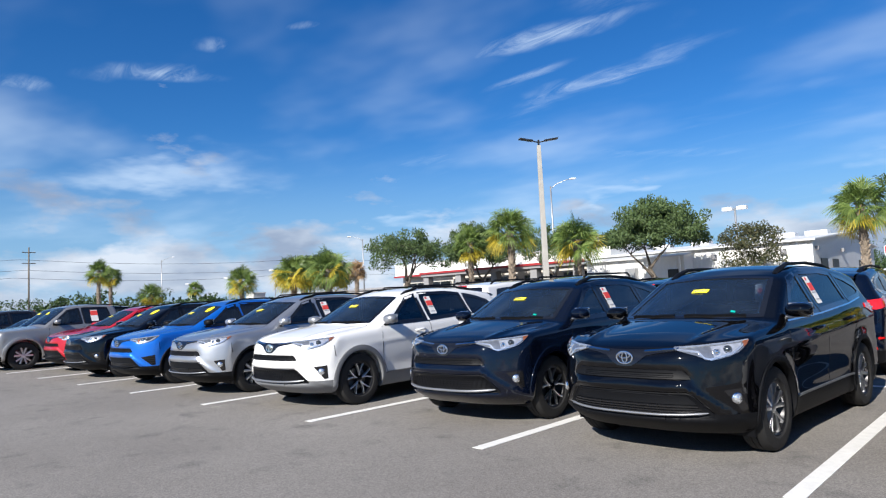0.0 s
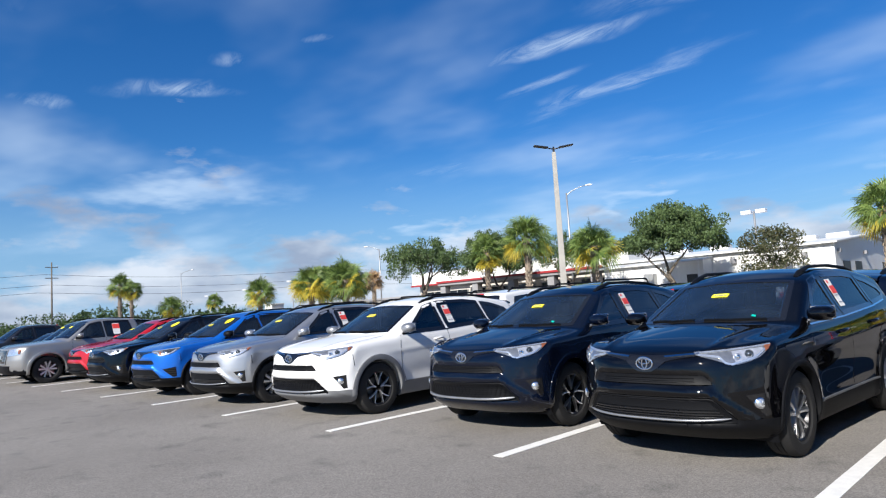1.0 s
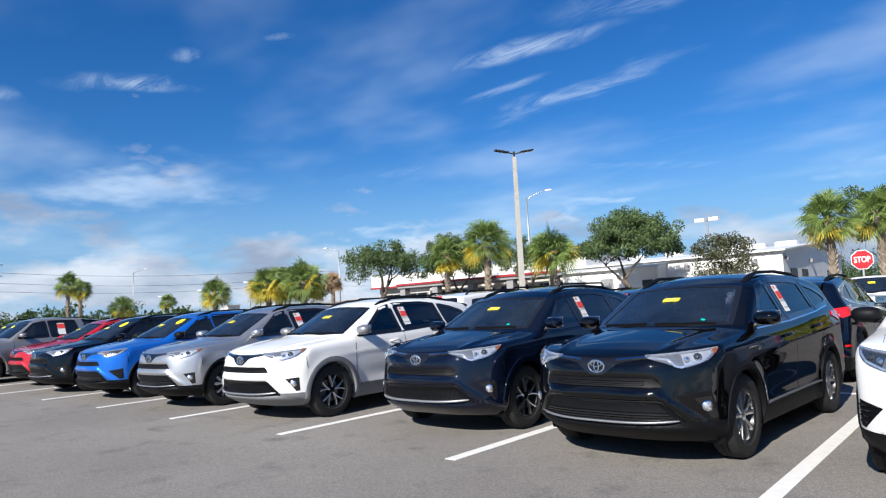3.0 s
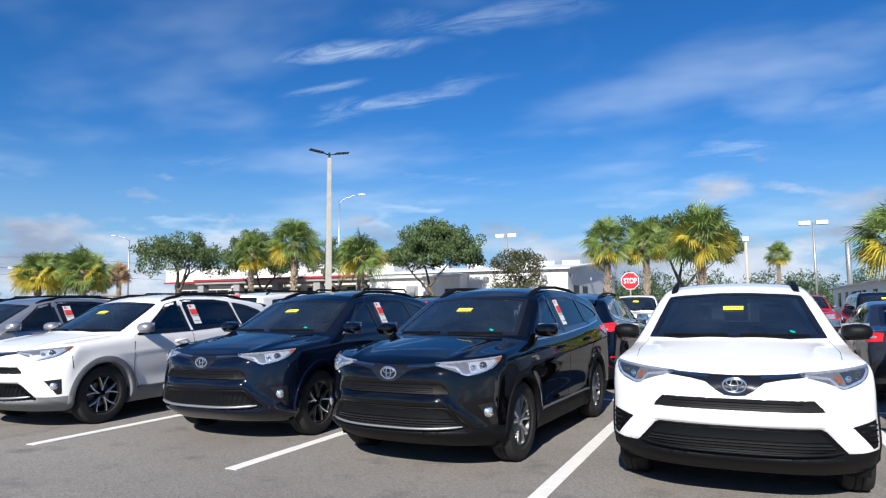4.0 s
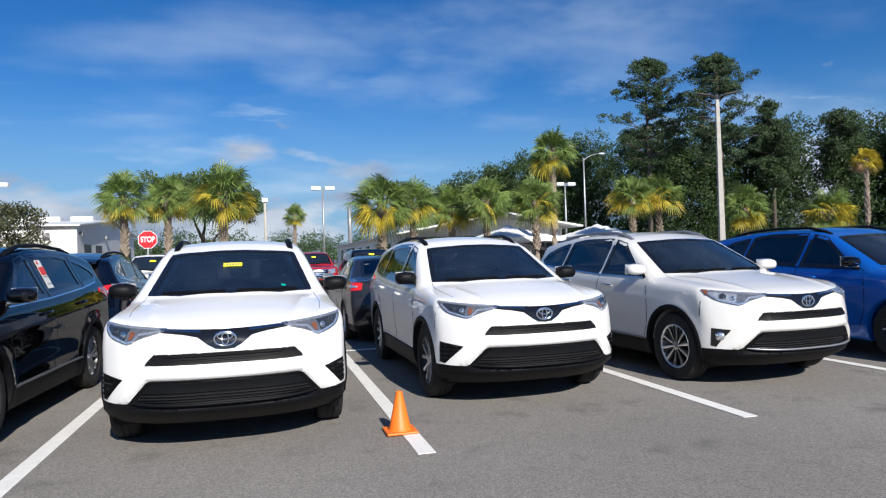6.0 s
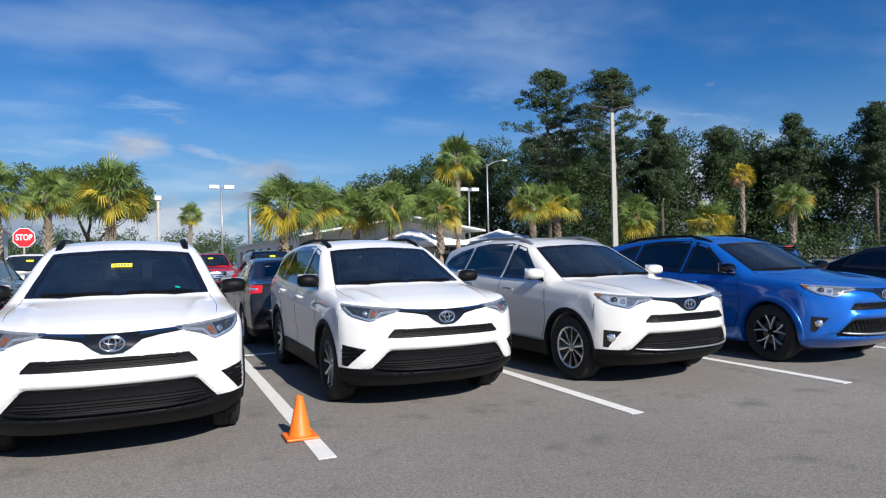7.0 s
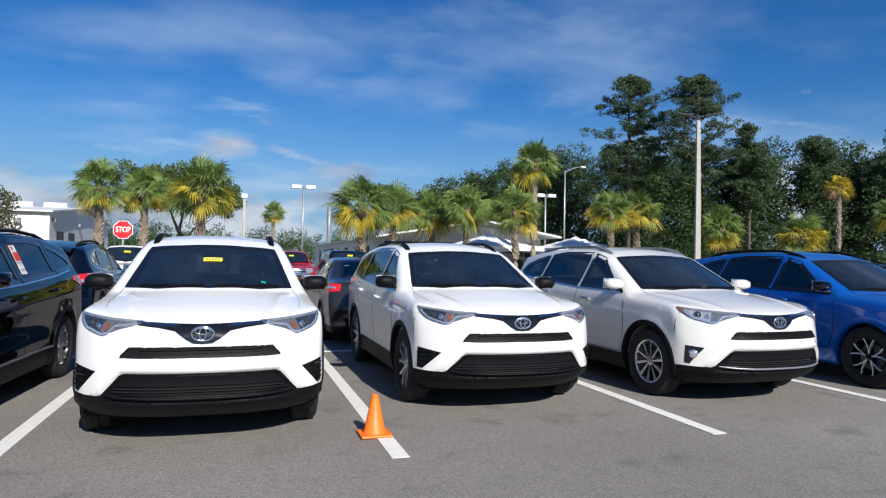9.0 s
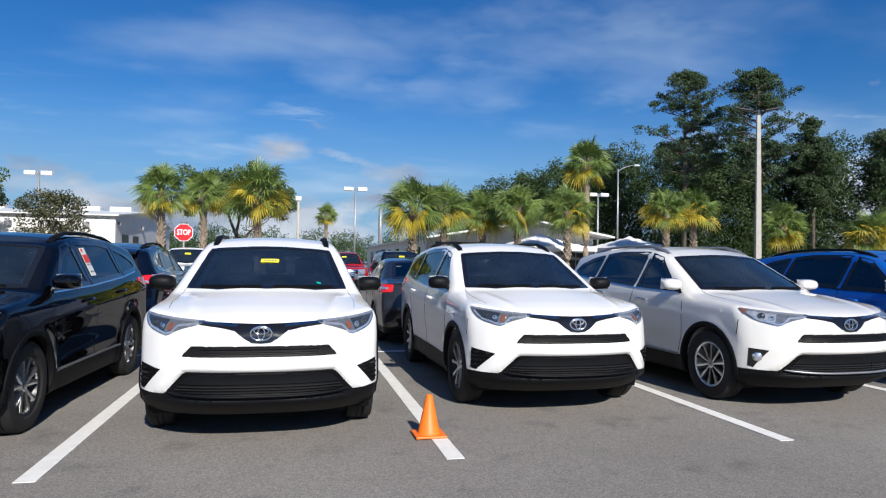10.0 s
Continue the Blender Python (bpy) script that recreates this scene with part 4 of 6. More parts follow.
    def spoiler():
        vs, fs = [], []
        for i in range(13):
            x = -0.58 + 1.16 * i / 12
            k = 1 - 0.35 * (abs(x) / 0.58) ** 3
            for y, z in ((4.02, 1.565), (4.30, 1.535), (4.30 + 0.16 * k, 1.505), (4.30 + 0.16 * k, 1.475), (4.22, 1.48)):
                vs.append((x, y, z - 0.12 * x * x + 0.012))
        for i in range(12):
            for j in range(4):
                q = i * 5 + j
                fs.append((q, q + 1, q + 6, q + 5))
        return mesh_from("spoiler", vs, fs, True, 40)

    part("spoiler", cached("suv_spoiler", spoiler), col, car)
    part("high_brake_light", cached("suv_chmsl", lambda: to_mesh(box_mesh(-0.15, 0.15, 4.40, 4.475, 1.492, 1.522, 0.008))), RED_LENS, car)
    # tags behind the glass
    if tag:
        t = part("windscreen_tag", cached("suv_tag", lambda: sk.patch("top", [(-0.085, 1.545), (0.085, 1.545), (0.085, 1.615), (-0.085, 1.615)], 0.006, 0.002)), YELLOW_TAG, car, "yellow paper tag")
        for k in range(5):
            part("printed_bar", cached(("suv_tagbar", k), lambda: sk.patch("top", [(-0.06 + 0.026 * k, 1.565), (-0.042 + 0.026 * k, 1.565), (-0.042 + 0.026 * k, 1.595), (-0.06 + 0.026 * k, 1.595)], 0.008, 0.001)), GREY_INK, t)
    if round_tag:
        part("round_tag", cached("suv_rtag", lambda: sk.patch("top", [(0.42 + 0.07 * math.cos(k * 0.524), 1.80 + 0.11 * math.sin(k * 0.524)) for k in range(12)], 0.006, 0.002)), YELLOW_TAG, car, "round yellow tag")
    if teal:
        part("teal_sticker", cached("suv_teal", lambda: sk.patch("top", [(0.435, 1.235), (0.475, 1.235), (0.475, 1.265), (0.435, 1.265)], 0.006, 0.002)), TEAL, car)
    if sticker:
        t = part("price_sticker", cached("suv_stick", lambda: sk.patch("side", [(2.50, 1.20), (2.64, 1.205), (2.585, 1.49), (2.45, 1.485)], 0.004, 0.002)), PAPER, car, "white and red paper price sticker")
        part("red_panel", cached("suv_stick_r", lambda: sk.patch("side", [(2.478, 1.335), (2.611, 1.34), (2.597, 1.42), (2.463, 1.415)], 0.008, 0.001)), RED_PAPER, t)
        part("printed_bar", cached("suv_stick_1", lambda: sk.patch("side", [(2.475, 1.445), (2.515, 1.445), (2.508, 1.475), (2.468, 1.475)], 0.008, 0.001)), RED_PAPER, t)
        part("printed_bar", cached("suv_stick_2", lambda: sk.patch("side", [(2.485, 1.312), (2.612, 1.316), (2.612, 1.322), (2.485, 1.318)], 0.008, 0.001)), GREY_INK, t)
        part("printed_bar", cached("suv_stick_3", lambda: sk.patch("side", [(2.505, 1.24), (2.62, 1.243), (2.62, 1.25), (2.505, 1.247)], 0.008, 0.001)), GREY_INK, t)
    style = {"base": "cover", "mid": "twin", "sport": "fork", "top": "fine"}[trim]
    for y in SUV["axles"]:
        for s in (-1, 1):
            add_wheel(car, style, (s * 0.80, y, 0.362), s > 0)
    return car


def arch_mesh(sk, cy, cz, r0, width, s, a0, a1, proud=0.014, n=34):
    """A raised lip round a wheel arch."""
    vs, fs = [], []
    for i in range(n + 1):
        a = radians(a0 + (a1 - a0) * i / n)
        c, d = math.cos(a), math.sin(a)
        xs = [sk.cast("side", cy + (r0 + q) * c, cz + (r0 + q) * d)[0].x for q in (0.022, width)]
        for r, x in ((r0 + width, xs[1] - 0.006), (r0 + width - 0.006, xs[1] + proud * 0.7), (r0 + 0.02, xs[0] + proud), (r0 - 0.002, xs[0] + proud * 0.6), (r0 - 0.012, xs[0] - 0.05)):
            vs.append((s * x, cy + r * c, cz + r * d))
    for i in range(n):
        for k in range(4):
            q = i * 5 + k
            fs.append((q, q + 5, q + 6, q + 1) if s > 0 else (q, q + 1, q + 6, q + 5))
    return mesh_from("arch_trim", vs, fs, True, 50)


def liner_mesh(cy, cz, r, s):
    vs, fs = [], []
    for i in range(19):
        a = radians(-25 + 230 * i / 18)
        for x in (0.50, 0.86):
            vs.append((s * x, cy + r * math.cos(a), cz + r * math.sin(a)))
    for i in range(18):
        fs.append((2 * i, 2 * i + 1, 2 * i + 3, 2 * i + 2))
    n = len(vs)
    vs.append((s * 0.50, cy, cz))
    for i in range(18):
        fs.append((n, 2 * i, 2 * i + 2))
    return mesh_from("wheel_liner", vs, fs, False)


def handle_mesh(sk, y, z, m):
    pts = []
    for t, o in ((0, 0.004), (0.15, 0.03), (0.5, 0.036), (0.85, 0.03), (1, 0.004)):
        p, nn = sk.cast("side", y - 0.10 + 0.20 * t, z + 0.01 * t)
        q = p + nn * o
        pts.append((-q.x if m else q.x, q.y, q.z))
    return mesh_from("door_handle", *tube(pts, [0.014, 0.016, 0.016, 0.016, 0.014], 8, 1.0))


# ---- the front row ----
FRONT_ROW = [
    ("white compact SUV with black mirrors and a yellow windscreen tag", "white", "base", (0.0, 5.32), 0, dict(sticker=False, teal=True)),
    ("white compact SUV with black mirrors parked beside an orange cone", "white", "base", (2.74, 5.81), 0.5, dict(tag=False, sticker=False)),
    ("pearl white compact SUV with bright alloy wheels", "pearl", "top", (5.45, 5.57), 3, dict(tag=False, sticker=False, seats=SEAT_TAN)),
    ("electric blue compact SUV with black forked wheels", "blue", "sport", (8.28, 5.32), 2, dict(tag=False, sticker=False, mirrors="black")),
    ("glossy black compact SUV with a price sticker on its window", "black", "mid", (-2.77, 5.29), -3.2, dict(seats=SEAT_TAN, teal=True)),
    ("dark blue compact SUV with black forked wheels", "navy", "sport", (-5.22, 5.58), 0, dict(seats=SEAT_TAN, teal=True)),
    ("white compact SUV with grey wheel arches and black wheels", "white", "sport", (-8.2, 5.15), 0, dict(mirrors="chrome")),
    ("silver compact SUV with black lower cladding", "silver", "mid", (-11.0, 5.15), 0, dict()),
    ("bright blue compact SUV with round yellow tag", "blue", "base", (-13.8, 5.15), 0, dict(sticker=False, round_tag=True)),
    ("black compact SUV with round yellow tag on the windscreen", "black", "mid", (-16.6, 5.15), 0, dict(sticker=False, round_tag=True)),
    ("red compact SUV with black lower cladding", "red", "base", (-19.4, 5.5), 0, dict(sticker=False, mirrors="red")),
]
for lab, colour, trim, at, turn, more in FRONT_ROW:
    suv(lab, colour, trim, at, turn, **more)



def asphalt_material():
    """Worn asphalt: pale stones in dark binder, broad stains and sandy patches."""
    m = bpy.data.materials.new("asphalt")
    m.use_nodes = True
    nt = m.node_tree
    n = nt.nodes
    b = n["Principled BSDF"]
    b.inputs["Roughness"].default_value = 0.88
    b.inputs["Specular IOR Level"].default_value = 0.3
    co = n.new("ShaderNodeTexCoord")

    def noise_at(scale, detail, lo, hi, rough=0.55):
        q = n.new("ShaderNodeTexNoise")
        q.inputs["Scale"].default_value, q.inputs["Detail"].default_value, q.inputs["Roughness"].default_value = scale, detail, rough
        link(nt, co.outputs["Object"], q.inputs["Vector"])
        r = n.new("ShaderNodeMapRange")
        r.inputs[1].default_value, r.inputs[2].default_value = lo, hi
        link(nt, q.outputs[0], r.inputs[0])
        return r.outputs[0]

    def mixed(fac, c1, c2, blend="MIX", amount=None):
        x = n.new("ShaderNodeMixRGB")
        x.blend_type = blend
        if amount is None:
            link(nt, fac, x.inputs[0])
        else:
            x.inputs[0].default_value = amount
        for i, c in ((1, c1), (2, c2)):
            if isinstance(c, tuple):
                x.inputs[i].default_value = c
            else:
                link(nt, c, x.inputs[i])
        return x.outputs[0]

    base = mixed(noise_at(0.35, 6, 0.35, 0.65), (0.184, 0.171, 0.157, 1), (0.222, 0.208, 0.191, 1))
    base = mixed(noise_at(2.2, 5, 0.56, 0.74), base, (0.13, 0.124, 0.115, 1))
    base = mixed(noise_at(0.9, 7, 0.64, 0.72, 0.7), base, (0.27, 0.255, 0.225, 1))
    stones = n.new("ShaderNodeTexVoronoi")
    stones.inputs["Scale"].default_value = 105
    link(nt, co.outputs["Object"], stones.inputs["Vector"])
    tone = n.new("ShaderNodeMapRange")
    tone.inputs[1].default_value, tone.inputs[2].default_value, tone.inputs[3].default_value, tone.inputs[4].default_value = 0.0, 1.0, 0.66, 1.34
    hue = n.new("ShaderNodeSeparateColor")
    link(nt, stones.outputs["Color"], hue.inputs[0])
    link(nt, hue.outputs[0], tone.inputs[0])
    base = mixed(None, base, tone.outputs[0], "MULTIPLY", 0.85)
    link(nt, base, b.inputs["Base Color"])
    bp = n.new("ShaderNodeBump")
    bp.inputs["Strength"].default_value, bp.inputs["Distance"].default_value = 0.35, 0.005
    link(nt, stones.outputs["Distance"], bp.inputs["Height"])
    link(nt, bp.outputs[0], b.inputs["Normal"])
    return m


ASPHALT = asphalt_material()
LINE = material("line_paint", (0.72, 0.71, 0.68), 0.7, vary=0.1, scale=10, grain=0.6, bump=0.2, fine=120)
bm = bmesh.new()
bmesh.ops.create_grid(bm, x_segments=2, y_segments=2, size=1500)
g = part("ground", bm, ASPHALT, None)
tagged(g, "grey asphalt car park with fine stone grain", "ground", kind="structure")
for k in range(-10, 7):
    tagged(part("parking_line", box_mesh(-1.37 + 2.74 * k - 0.065, -1.37 + 2.74 * k + 0.065, 4.86, 10.4, 0.001, 0.006), LINE, None), "white painted parking bay line on asphalt", "road marking", "bay lines", "structure")


# ---- other vehicles ----
SEDAN = dict(
    length=4.85, height=1.50, hub=0.33, arch=0.375, axles=(0.97, 3.75), bottom=0.19, nose=0.36, tail=0.20, flare=0.012, edge=0.06,
    top=[(-0.1, 0.66), (0.05, 0.70), (0.3, 0.82), (0.7, 0.90), (1.15, 0.96), (2.05, 1.40), (2.4, 1.455), (2.8, 1.465), (3.3, 1.42), (4.15, 1.12), (4.5, 1.08), (4.85, 1.04)],
    side=[(0.1, 0.83), (0.25, 0.87), (0.5, 0.905), (0.75, 0.91), (0.88, 0.89), (0.96, 0.84), (1.02, 0.79), (1.36, 0.62), (1.45, 0.55)],
    belt=[(0, 0.92), (1.2, 0.92), (2.4, 0.95), (3.6, 1.0), (4.8, 1.02)],
    plan=[(0, 0.98), (0.6, 1.0), (3.8, 1.0), (4.85, 0.95)],
    front=[(0.1, 0.12), (0.3, 0.02), (0.5, 0.0), (0.65, 0.03), (0.75, 0.12), (0.9, 0.4)],
    rear=[(0.1, 4.72), (0.35, 4.82), (0.6, 4.85), (0.75, 4.80), (1.0, 4.74), (1.15, 4.66)],
    crown=[(0, 0.05), (4.85, 0.08)],
    bend=[(0, 0), (1.1, 0.35), (2.0, 0.2), (2.6, 0), (3.3, -0.12), (4.2, -0.2), (4.85, 0)],
)
PICKUP = dict(
    length=5.45, height=1.82, hub=0.39, arch=0.46, axles=(0.98, 4.20), bottom=0.30, nose=0.30, tail=0.04, flare=0.035, edge=0.05, top_soft=0.06,
    top=[(-0.1, 1.02), (0.10, 1.08), (0.4, 1.13), (0.9, 1.17), (1.30, 1.20), (2.02, 1.70), (2.3, 1.775), (2.8, 1.79), (3.35, 1.755), (3.48, 1.70), (3.58, 1.20), (5.5, 1.19)],
    side=[(0.1, 0.86), (0.3, 0.90), (0.6, 0.925), (0.9, 0.935), (1.05, 0.92), (1.16, 0.88), (1.24, 0.83), (1.64, 0.68), (1.76, 0.60)],
    belt=[(0, 1.14), (5.5, 1.16)],
    plan=[(0, 0.98), (0.6, 1.0), (5.45, 0.99)],
    front=[(0.1, 0.25), (0.35, 0.05), (0.5, 0.0), (0.7, 0.0), (0.95, 0.05), (1.06, 0.10), (1.2, 0.3)],
    rear=[(0.1, 5.3), (0.4, 5.42), (0.6, 5.45), (1.3, 5.43)],
    crown=[(0, 0.05), (1.2, 0.06), (2.2, 0.09), (3.5, 0.09), (3.7, 0.0), (5.4, 0.0)],
    bend=[(0, 0), (1.2, 0.3), (2.0, 0.2), (2.6, 0), (5.4, 0)],
    bed=(3.70, 5.35, 0.72, 0.75),
)
BIG_SUV = dict(
    crease=True, split=0.365,
    length=4.85, height=1.82, hub=0.39, arch=0.45, axles=(0.95, 3.75), bottom=0.26, nose=0.30, tail=0.12, flare=0.02, edge=0.05,
    top=[(-0.1, 1.0), (0.10, 1.06), (0.4, 1.11), (0.9, 1.16), (1.25, 1.19), (1.98, 1.68), (2.3, 1.77), (2.9, 1.80), (3.8, 1.78), (4.5, 1.72), (4.9, 1.66)],
    side=[(0.1, 0.86), (0.3, 0.90), (0.6, 0.93), (0.9, 0.94), (1.05, 0.92), (1.14, 0.88), (1.22, 0.84), (1.64, 0.70), (1.76, 0.62)],
    belt=[(0, 1.13), (2.4, 1.14), (4.8, 1.18)],
    plan=[(0, 0.98), (0.6, 1.0), (4.0, 1.0), (4.85, 0.97)],
    front=[(0.1, 0.22), (0.35, 0.05), (0.5, 0.0), (0.7, 0.0), (0.95, 0.04), (1.06, 0.10), (1.2, 0.3)],
    rear=[(0.1, 4.72), (0.4, 4.82), (0.6, 4.85), (1.1, 4.80), (1.7, 4.60)],
    crown=[(0, 0.05), (1.2, 0.06), (2.2, 0.09), (4.8, 0.09)],
    bend=[(0, 0), (1.2, 0.3), (2.0, 0.2), (2.6, 0), (4.8, 0)],
)
KINDS = {
    "sedan": dict(spec=SEDAN, screen=[(-0.66, 1.42), (0, 1.20), (0.66, 1.42), (0.54, 2.10), (0, 2.04), (-0.54, 2.10)],
                  panes=[[(1.62, 0.975), (2.12, 1.33), (2.42, 1.375), (2.50, 0.99)], [(2.60, 0.995), (2.52, 1.375), (3.05, 1.37), (3.42, 1.28), (3.62, 1.05)]],
                  back_top=[(-0.50, 3.42), (0.50, 3.42), (0.60, 4.08), (-0.60, 4.08)], light=(0.50, 0.72), lamp_w=0.4, grille=(0.42, 0.62, 0.55), tail=(0.86, 1.0, 0.40),
                  seams=[(1.50, 0.95, 1.52), (2.55, 0.98, 2.55), (3.60, 1.0, 3.40)], handles=((2.38, 0.86), (3.35, 0.89))),
    "pickup": dict(spec=PICKUP, screen=[(-0.72, 1.56), (0, 1.36), (0.72, 1.56), (0.60, 2.10), (0, 2.03), (-0.60, 2.10)],
                   panes=[[(1.72, 1.215), (2.14, 1.60), (2.44, 1.66), (2.50, 1.225)], [(2.60, 1.225), (2.54, 1.665), (3.24, 1.655), (3.36, 1.23)]],
                   back=[(-0.58, 1.64), (0.58, 1.64), (0.62, 1.28), (-0.62, 1.28)], light=(0.82, 1.02), lamp_w=0.32, grille=(0.62, 1.0, 0.46), tail=(0.85, 1.15, 0.16),
                   seams=[(1.62, 1.2, 1.62), (2.55, 1.2, 2.55), (3.44, 1.2, 3.44)], handles=((2.36, 1.02), (3.28, 1.03))),
    "big_suv": dict(spec=BIG_SUV, screen=[(-0.72, 1.50), (0, 1.30), (0.72, 1.50), (0.60, 2.07), (0, 2.0), (-0.60, 2.07)],
                    panes=[[(1.66, 1.205), (2.10, 1.58), (2.40, 1.64), (2.46, 1.215)], [(2.56, 1.215), (2.50, 1.645), (3.30, 1.65), (3.40, 1.225)], [(3.50, 1.23), (3.42, 1.64), (4.2, 1.58), (4.35, 1.27)]],
                    back=[(-0.58, 1.62), (0.58, 1.62), (0.62, 1.24), (-0.62, 1.24)], light=(0.80, 1.0), lamp_w=0.3, grille=(0.60, 0.98, 0.48), tail=(0.9, 1.2, 0.2),
                    seams=[(1.56, 1.2, 1.56), (2.51, 1.2, 2.51), (3.46, 1.2, 3.30)], handles=((2.30, 1.02), (3.25, 1.03))),
}


def plain_vehicle(kind, label, colour, at, turn=0.0, tag=False, group="cars parked behind the front row", wheels="steel", grille=None, sticker=False, clad=None):
    k = KINDS[kind]
    spec = k["spec"]
    car = new({"sedan": "sedan", "pickup": "pickup_truck", "big_suv": "large_suv"}[kind])
    tagged(car, label, {"sedan": "car", "pickup": "truck", "big_suv": "car"}[kind], group)
    car.matrix_basis = pose(at[0], at[1], 0, 0, 0, turn)
    sk = cached(kind + "_skin", lambda: Skin(spec, 0.04))
    col = PAINT[colour]
    back_view, back = ("top", k["back_top"]) if "back_top" in k else ("rear", k["back"])

    def shell():
        holes = [("top", k["screen"])] + [("side", p) for p in k["panes"]]
        if back_view == "top":
            holes.append((back_view, back))
        a, b = sk.cut(holes, lambda c: c[:, 2] < spec["bottom"] + 0.12)
        return sk.mesh("body", a), sk.mesh("lower_cladding", b)

    a, b = cached(kind + "_shell", shell)
    part("body", a, col, car)
    part("lower_cladding", b, PLASTIC, car)
    part("windscreen", cached(kind + "_ws", lambda: sk.patch("top", dense(k["screen"], 0.1), 0.0, 0, 0.08)), WINDSCREEN, car)
    part("windscreen_border", cached(kind + "_wsb", lambda: sk.ribbon("top", dense(k["screen"], 0.08), 0.07, 0.005, True)), GLOSS_BLACK, car)
    part("rear_screen", cached(kind + "_bk", lambda: sk.patch(back_view, dense(back, 0.1), 0.006, 0.006, 0.08)), GLOSS_BLACK if kind == "pickup" else PRIVACY, car)
    part("rear_screen_border", cached(kind + "_bkb", lambda: sk.ribbon(back_view, dense(back, 0.08), 0.06, 0.008, True)), GLOSS_BLACK, car)
    for i, p in enumerate(k["panes"]):
        both(car, "side_window", (kind, "pane", i), lambda m: sk.patch("side", dense(rounded(p), 0.1), 0.0, 0, 0.08, m), SIDE_GLASS if i == 0 else PRIVACY)
        both(car, "window_seal", (kind, "seal", i), lambda m: sk.ribbon("side", dense(p, 0.08), 0.06, 0.005, True, m), GLOSS_BLACK)
    for i, (y0, z0, y1) in enumerate(k["seams"]):
        both(car, "door_seam", (kind, "seam", i), lambda m: sk.ribbon("side", [(y0, z0), (y1, spec["bottom"] + 0.15)], 0.008, 0.003, False, m, 0.1, 0.005), GLOSS_BLACK)
    for y, z in k["handles"]:
        both(car, "door_handle", (kind, "handle", y), lambda m: handle_mesh(sk, y, z, m), col)
    off = spec["top"][6][0] - 2.5
    part("dashboard", cached(kind + "_dash", lambda: to_mesh(box_mesh(-0.72, 0.72, 1.45, 1.85, 0.6, k["panes"][0][0][1] - 0.03, 0.05))), DASH, car)
    dz = k["panes"][0][0][1] - 1.08
    for x in (-0.37, 0.37):
        for nm, y in (("front_seat", 2.1), ("rear_seat", 2.85)):
            o = part(nm, cached(("seat0", x), lambda: to_mesh(seat_mesh(x, 0.0))), SEAT, car)
            o.location = (0, y, dz)
    part("cabin_floor", cached(kind + "_floor", lambda: to_mesh(box_mesh(-0.75, 0.75, 1.4, 3.5, 0.5, 0.54, 0.01))), DASH, car)
    gz0, gz1, gw = k["grille"]
    part("grille", cached(kind + "_gr", lambda: sk.patch("front", [(-gw, gz1), (gw, gz1), (gw * 0.92, gz0), (-gw * 0.92, gz0)], 0.006, 0.014, 0.08)), GLOSS_BLACK, car)
    for i in range(4):
        z = gz0 + (gz1 - gz0) * (i + 0.6) / 4.4
        part("grille_slat", cached((kind, "slat", i), lambda: sk.ribbon("front", [(-gw * 0.9, z), (0, z), (gw * 0.9, z)], 0.035 if kind != "sedan" else 0.02, 0.02, thick=0.02)), CHROME if grille == "chrome" else GLOSS_BLACK, car)
    part("grille_frame", cached(kind + "_gf", lambda: sk.ribbon("front", dense([(-gw, gz1), (gw, gz1), (gw * 0.92, gz0), (-gw * 0.92, gz0)], 0.1), 0.03, 0.02, True)), CHROME if grille == "chrome" else SATIN, car)
    part("emblem", cached(kind + "_em", lambda: sk.patch("front", [(0.08 * math.cos(j * 0.524), (gz0 + gz1) / 2 + 0.05 * math.sin(j * 0.524)) for j in range(12)], 0.024, 0.02)), CHROME, car)
    lz0, lz1 = k["light"]
    for m in (False, True):
        h = part("headlight", cached((kind, "hl", m), lambda: sk.patch("corner", [(gw * 0.85 + 0.02, lz1 - 0.02), (gw + 0.28, lz1 + 0.01), (gw + 0.42, lz1), (gw + 0.38, lz0 + 0.04), (gw * 0.85 + 0.05, lz0)], 0.008, 0.016, 0.06, m)), LAMP_CLEAR, car, "clear headlight")
        part("amber_marker", cached((kind, "am", m), lambda: sk.patch("corner", [(gw + 0.33, lz1 - 0.02), (gw + 0.41, lz1 - 0.01), (gw + 0.38, lz0 + 0.06), (gw + 0.33, lz0 + 0.06)], 0.014, 0.006, 0.06, m)), AMBER, h)
        t0, t1, tw = k["tail"]
        base = 1.08 if kind == "sedan" else 0.95
        h = part("tail_light", cached((kind, "tl", m), lambda: sk.patch("back_corner", [(base - tw, t1), (base, t1 + 0.02), (base + 0.08, t1 - 0.02), (base, t0), (base - tw, t0 + 0.03)], 0.010, 0.016, 0.06, m)), RED_LENS, car, "red tail light")
        part("reverse_lens", cached((kind, "rl", m), lambda: sk.patch("back_corner", [(base - tw * 0.8, t1 - 0.04), (base - tw * 0.3, t1 - 0.03), (base - tw * 0.3, t1 - 0.07), (base - tw * 0.8, t1 - 0.07)], 0.014, 0.005, 0.06, m)), LAMP_CLEAR, h)
    part("front_bumper", cached(kind + "_fb", lambda: sk.patch("front", [(-0.6, gz0 - 0.06), (0.6, gz0 - 0.06), (0.55, spec["bottom"] + 0.1), (-0.55, spec["bottom"] + 0.1)], 0.012, 0.02, 0.08)), PLASTIC, car)
    part("rear_bumper", cached(kind + "_rb", lambda: sk.patch("rear", [(-0.66, 0.46), (0.66, 0.46), (0.6, 0.34), (-0.6, 0.34)], 0.014, 0.02, 0.08)), PLASTIC if kind == "sedan" else CHROME, car)
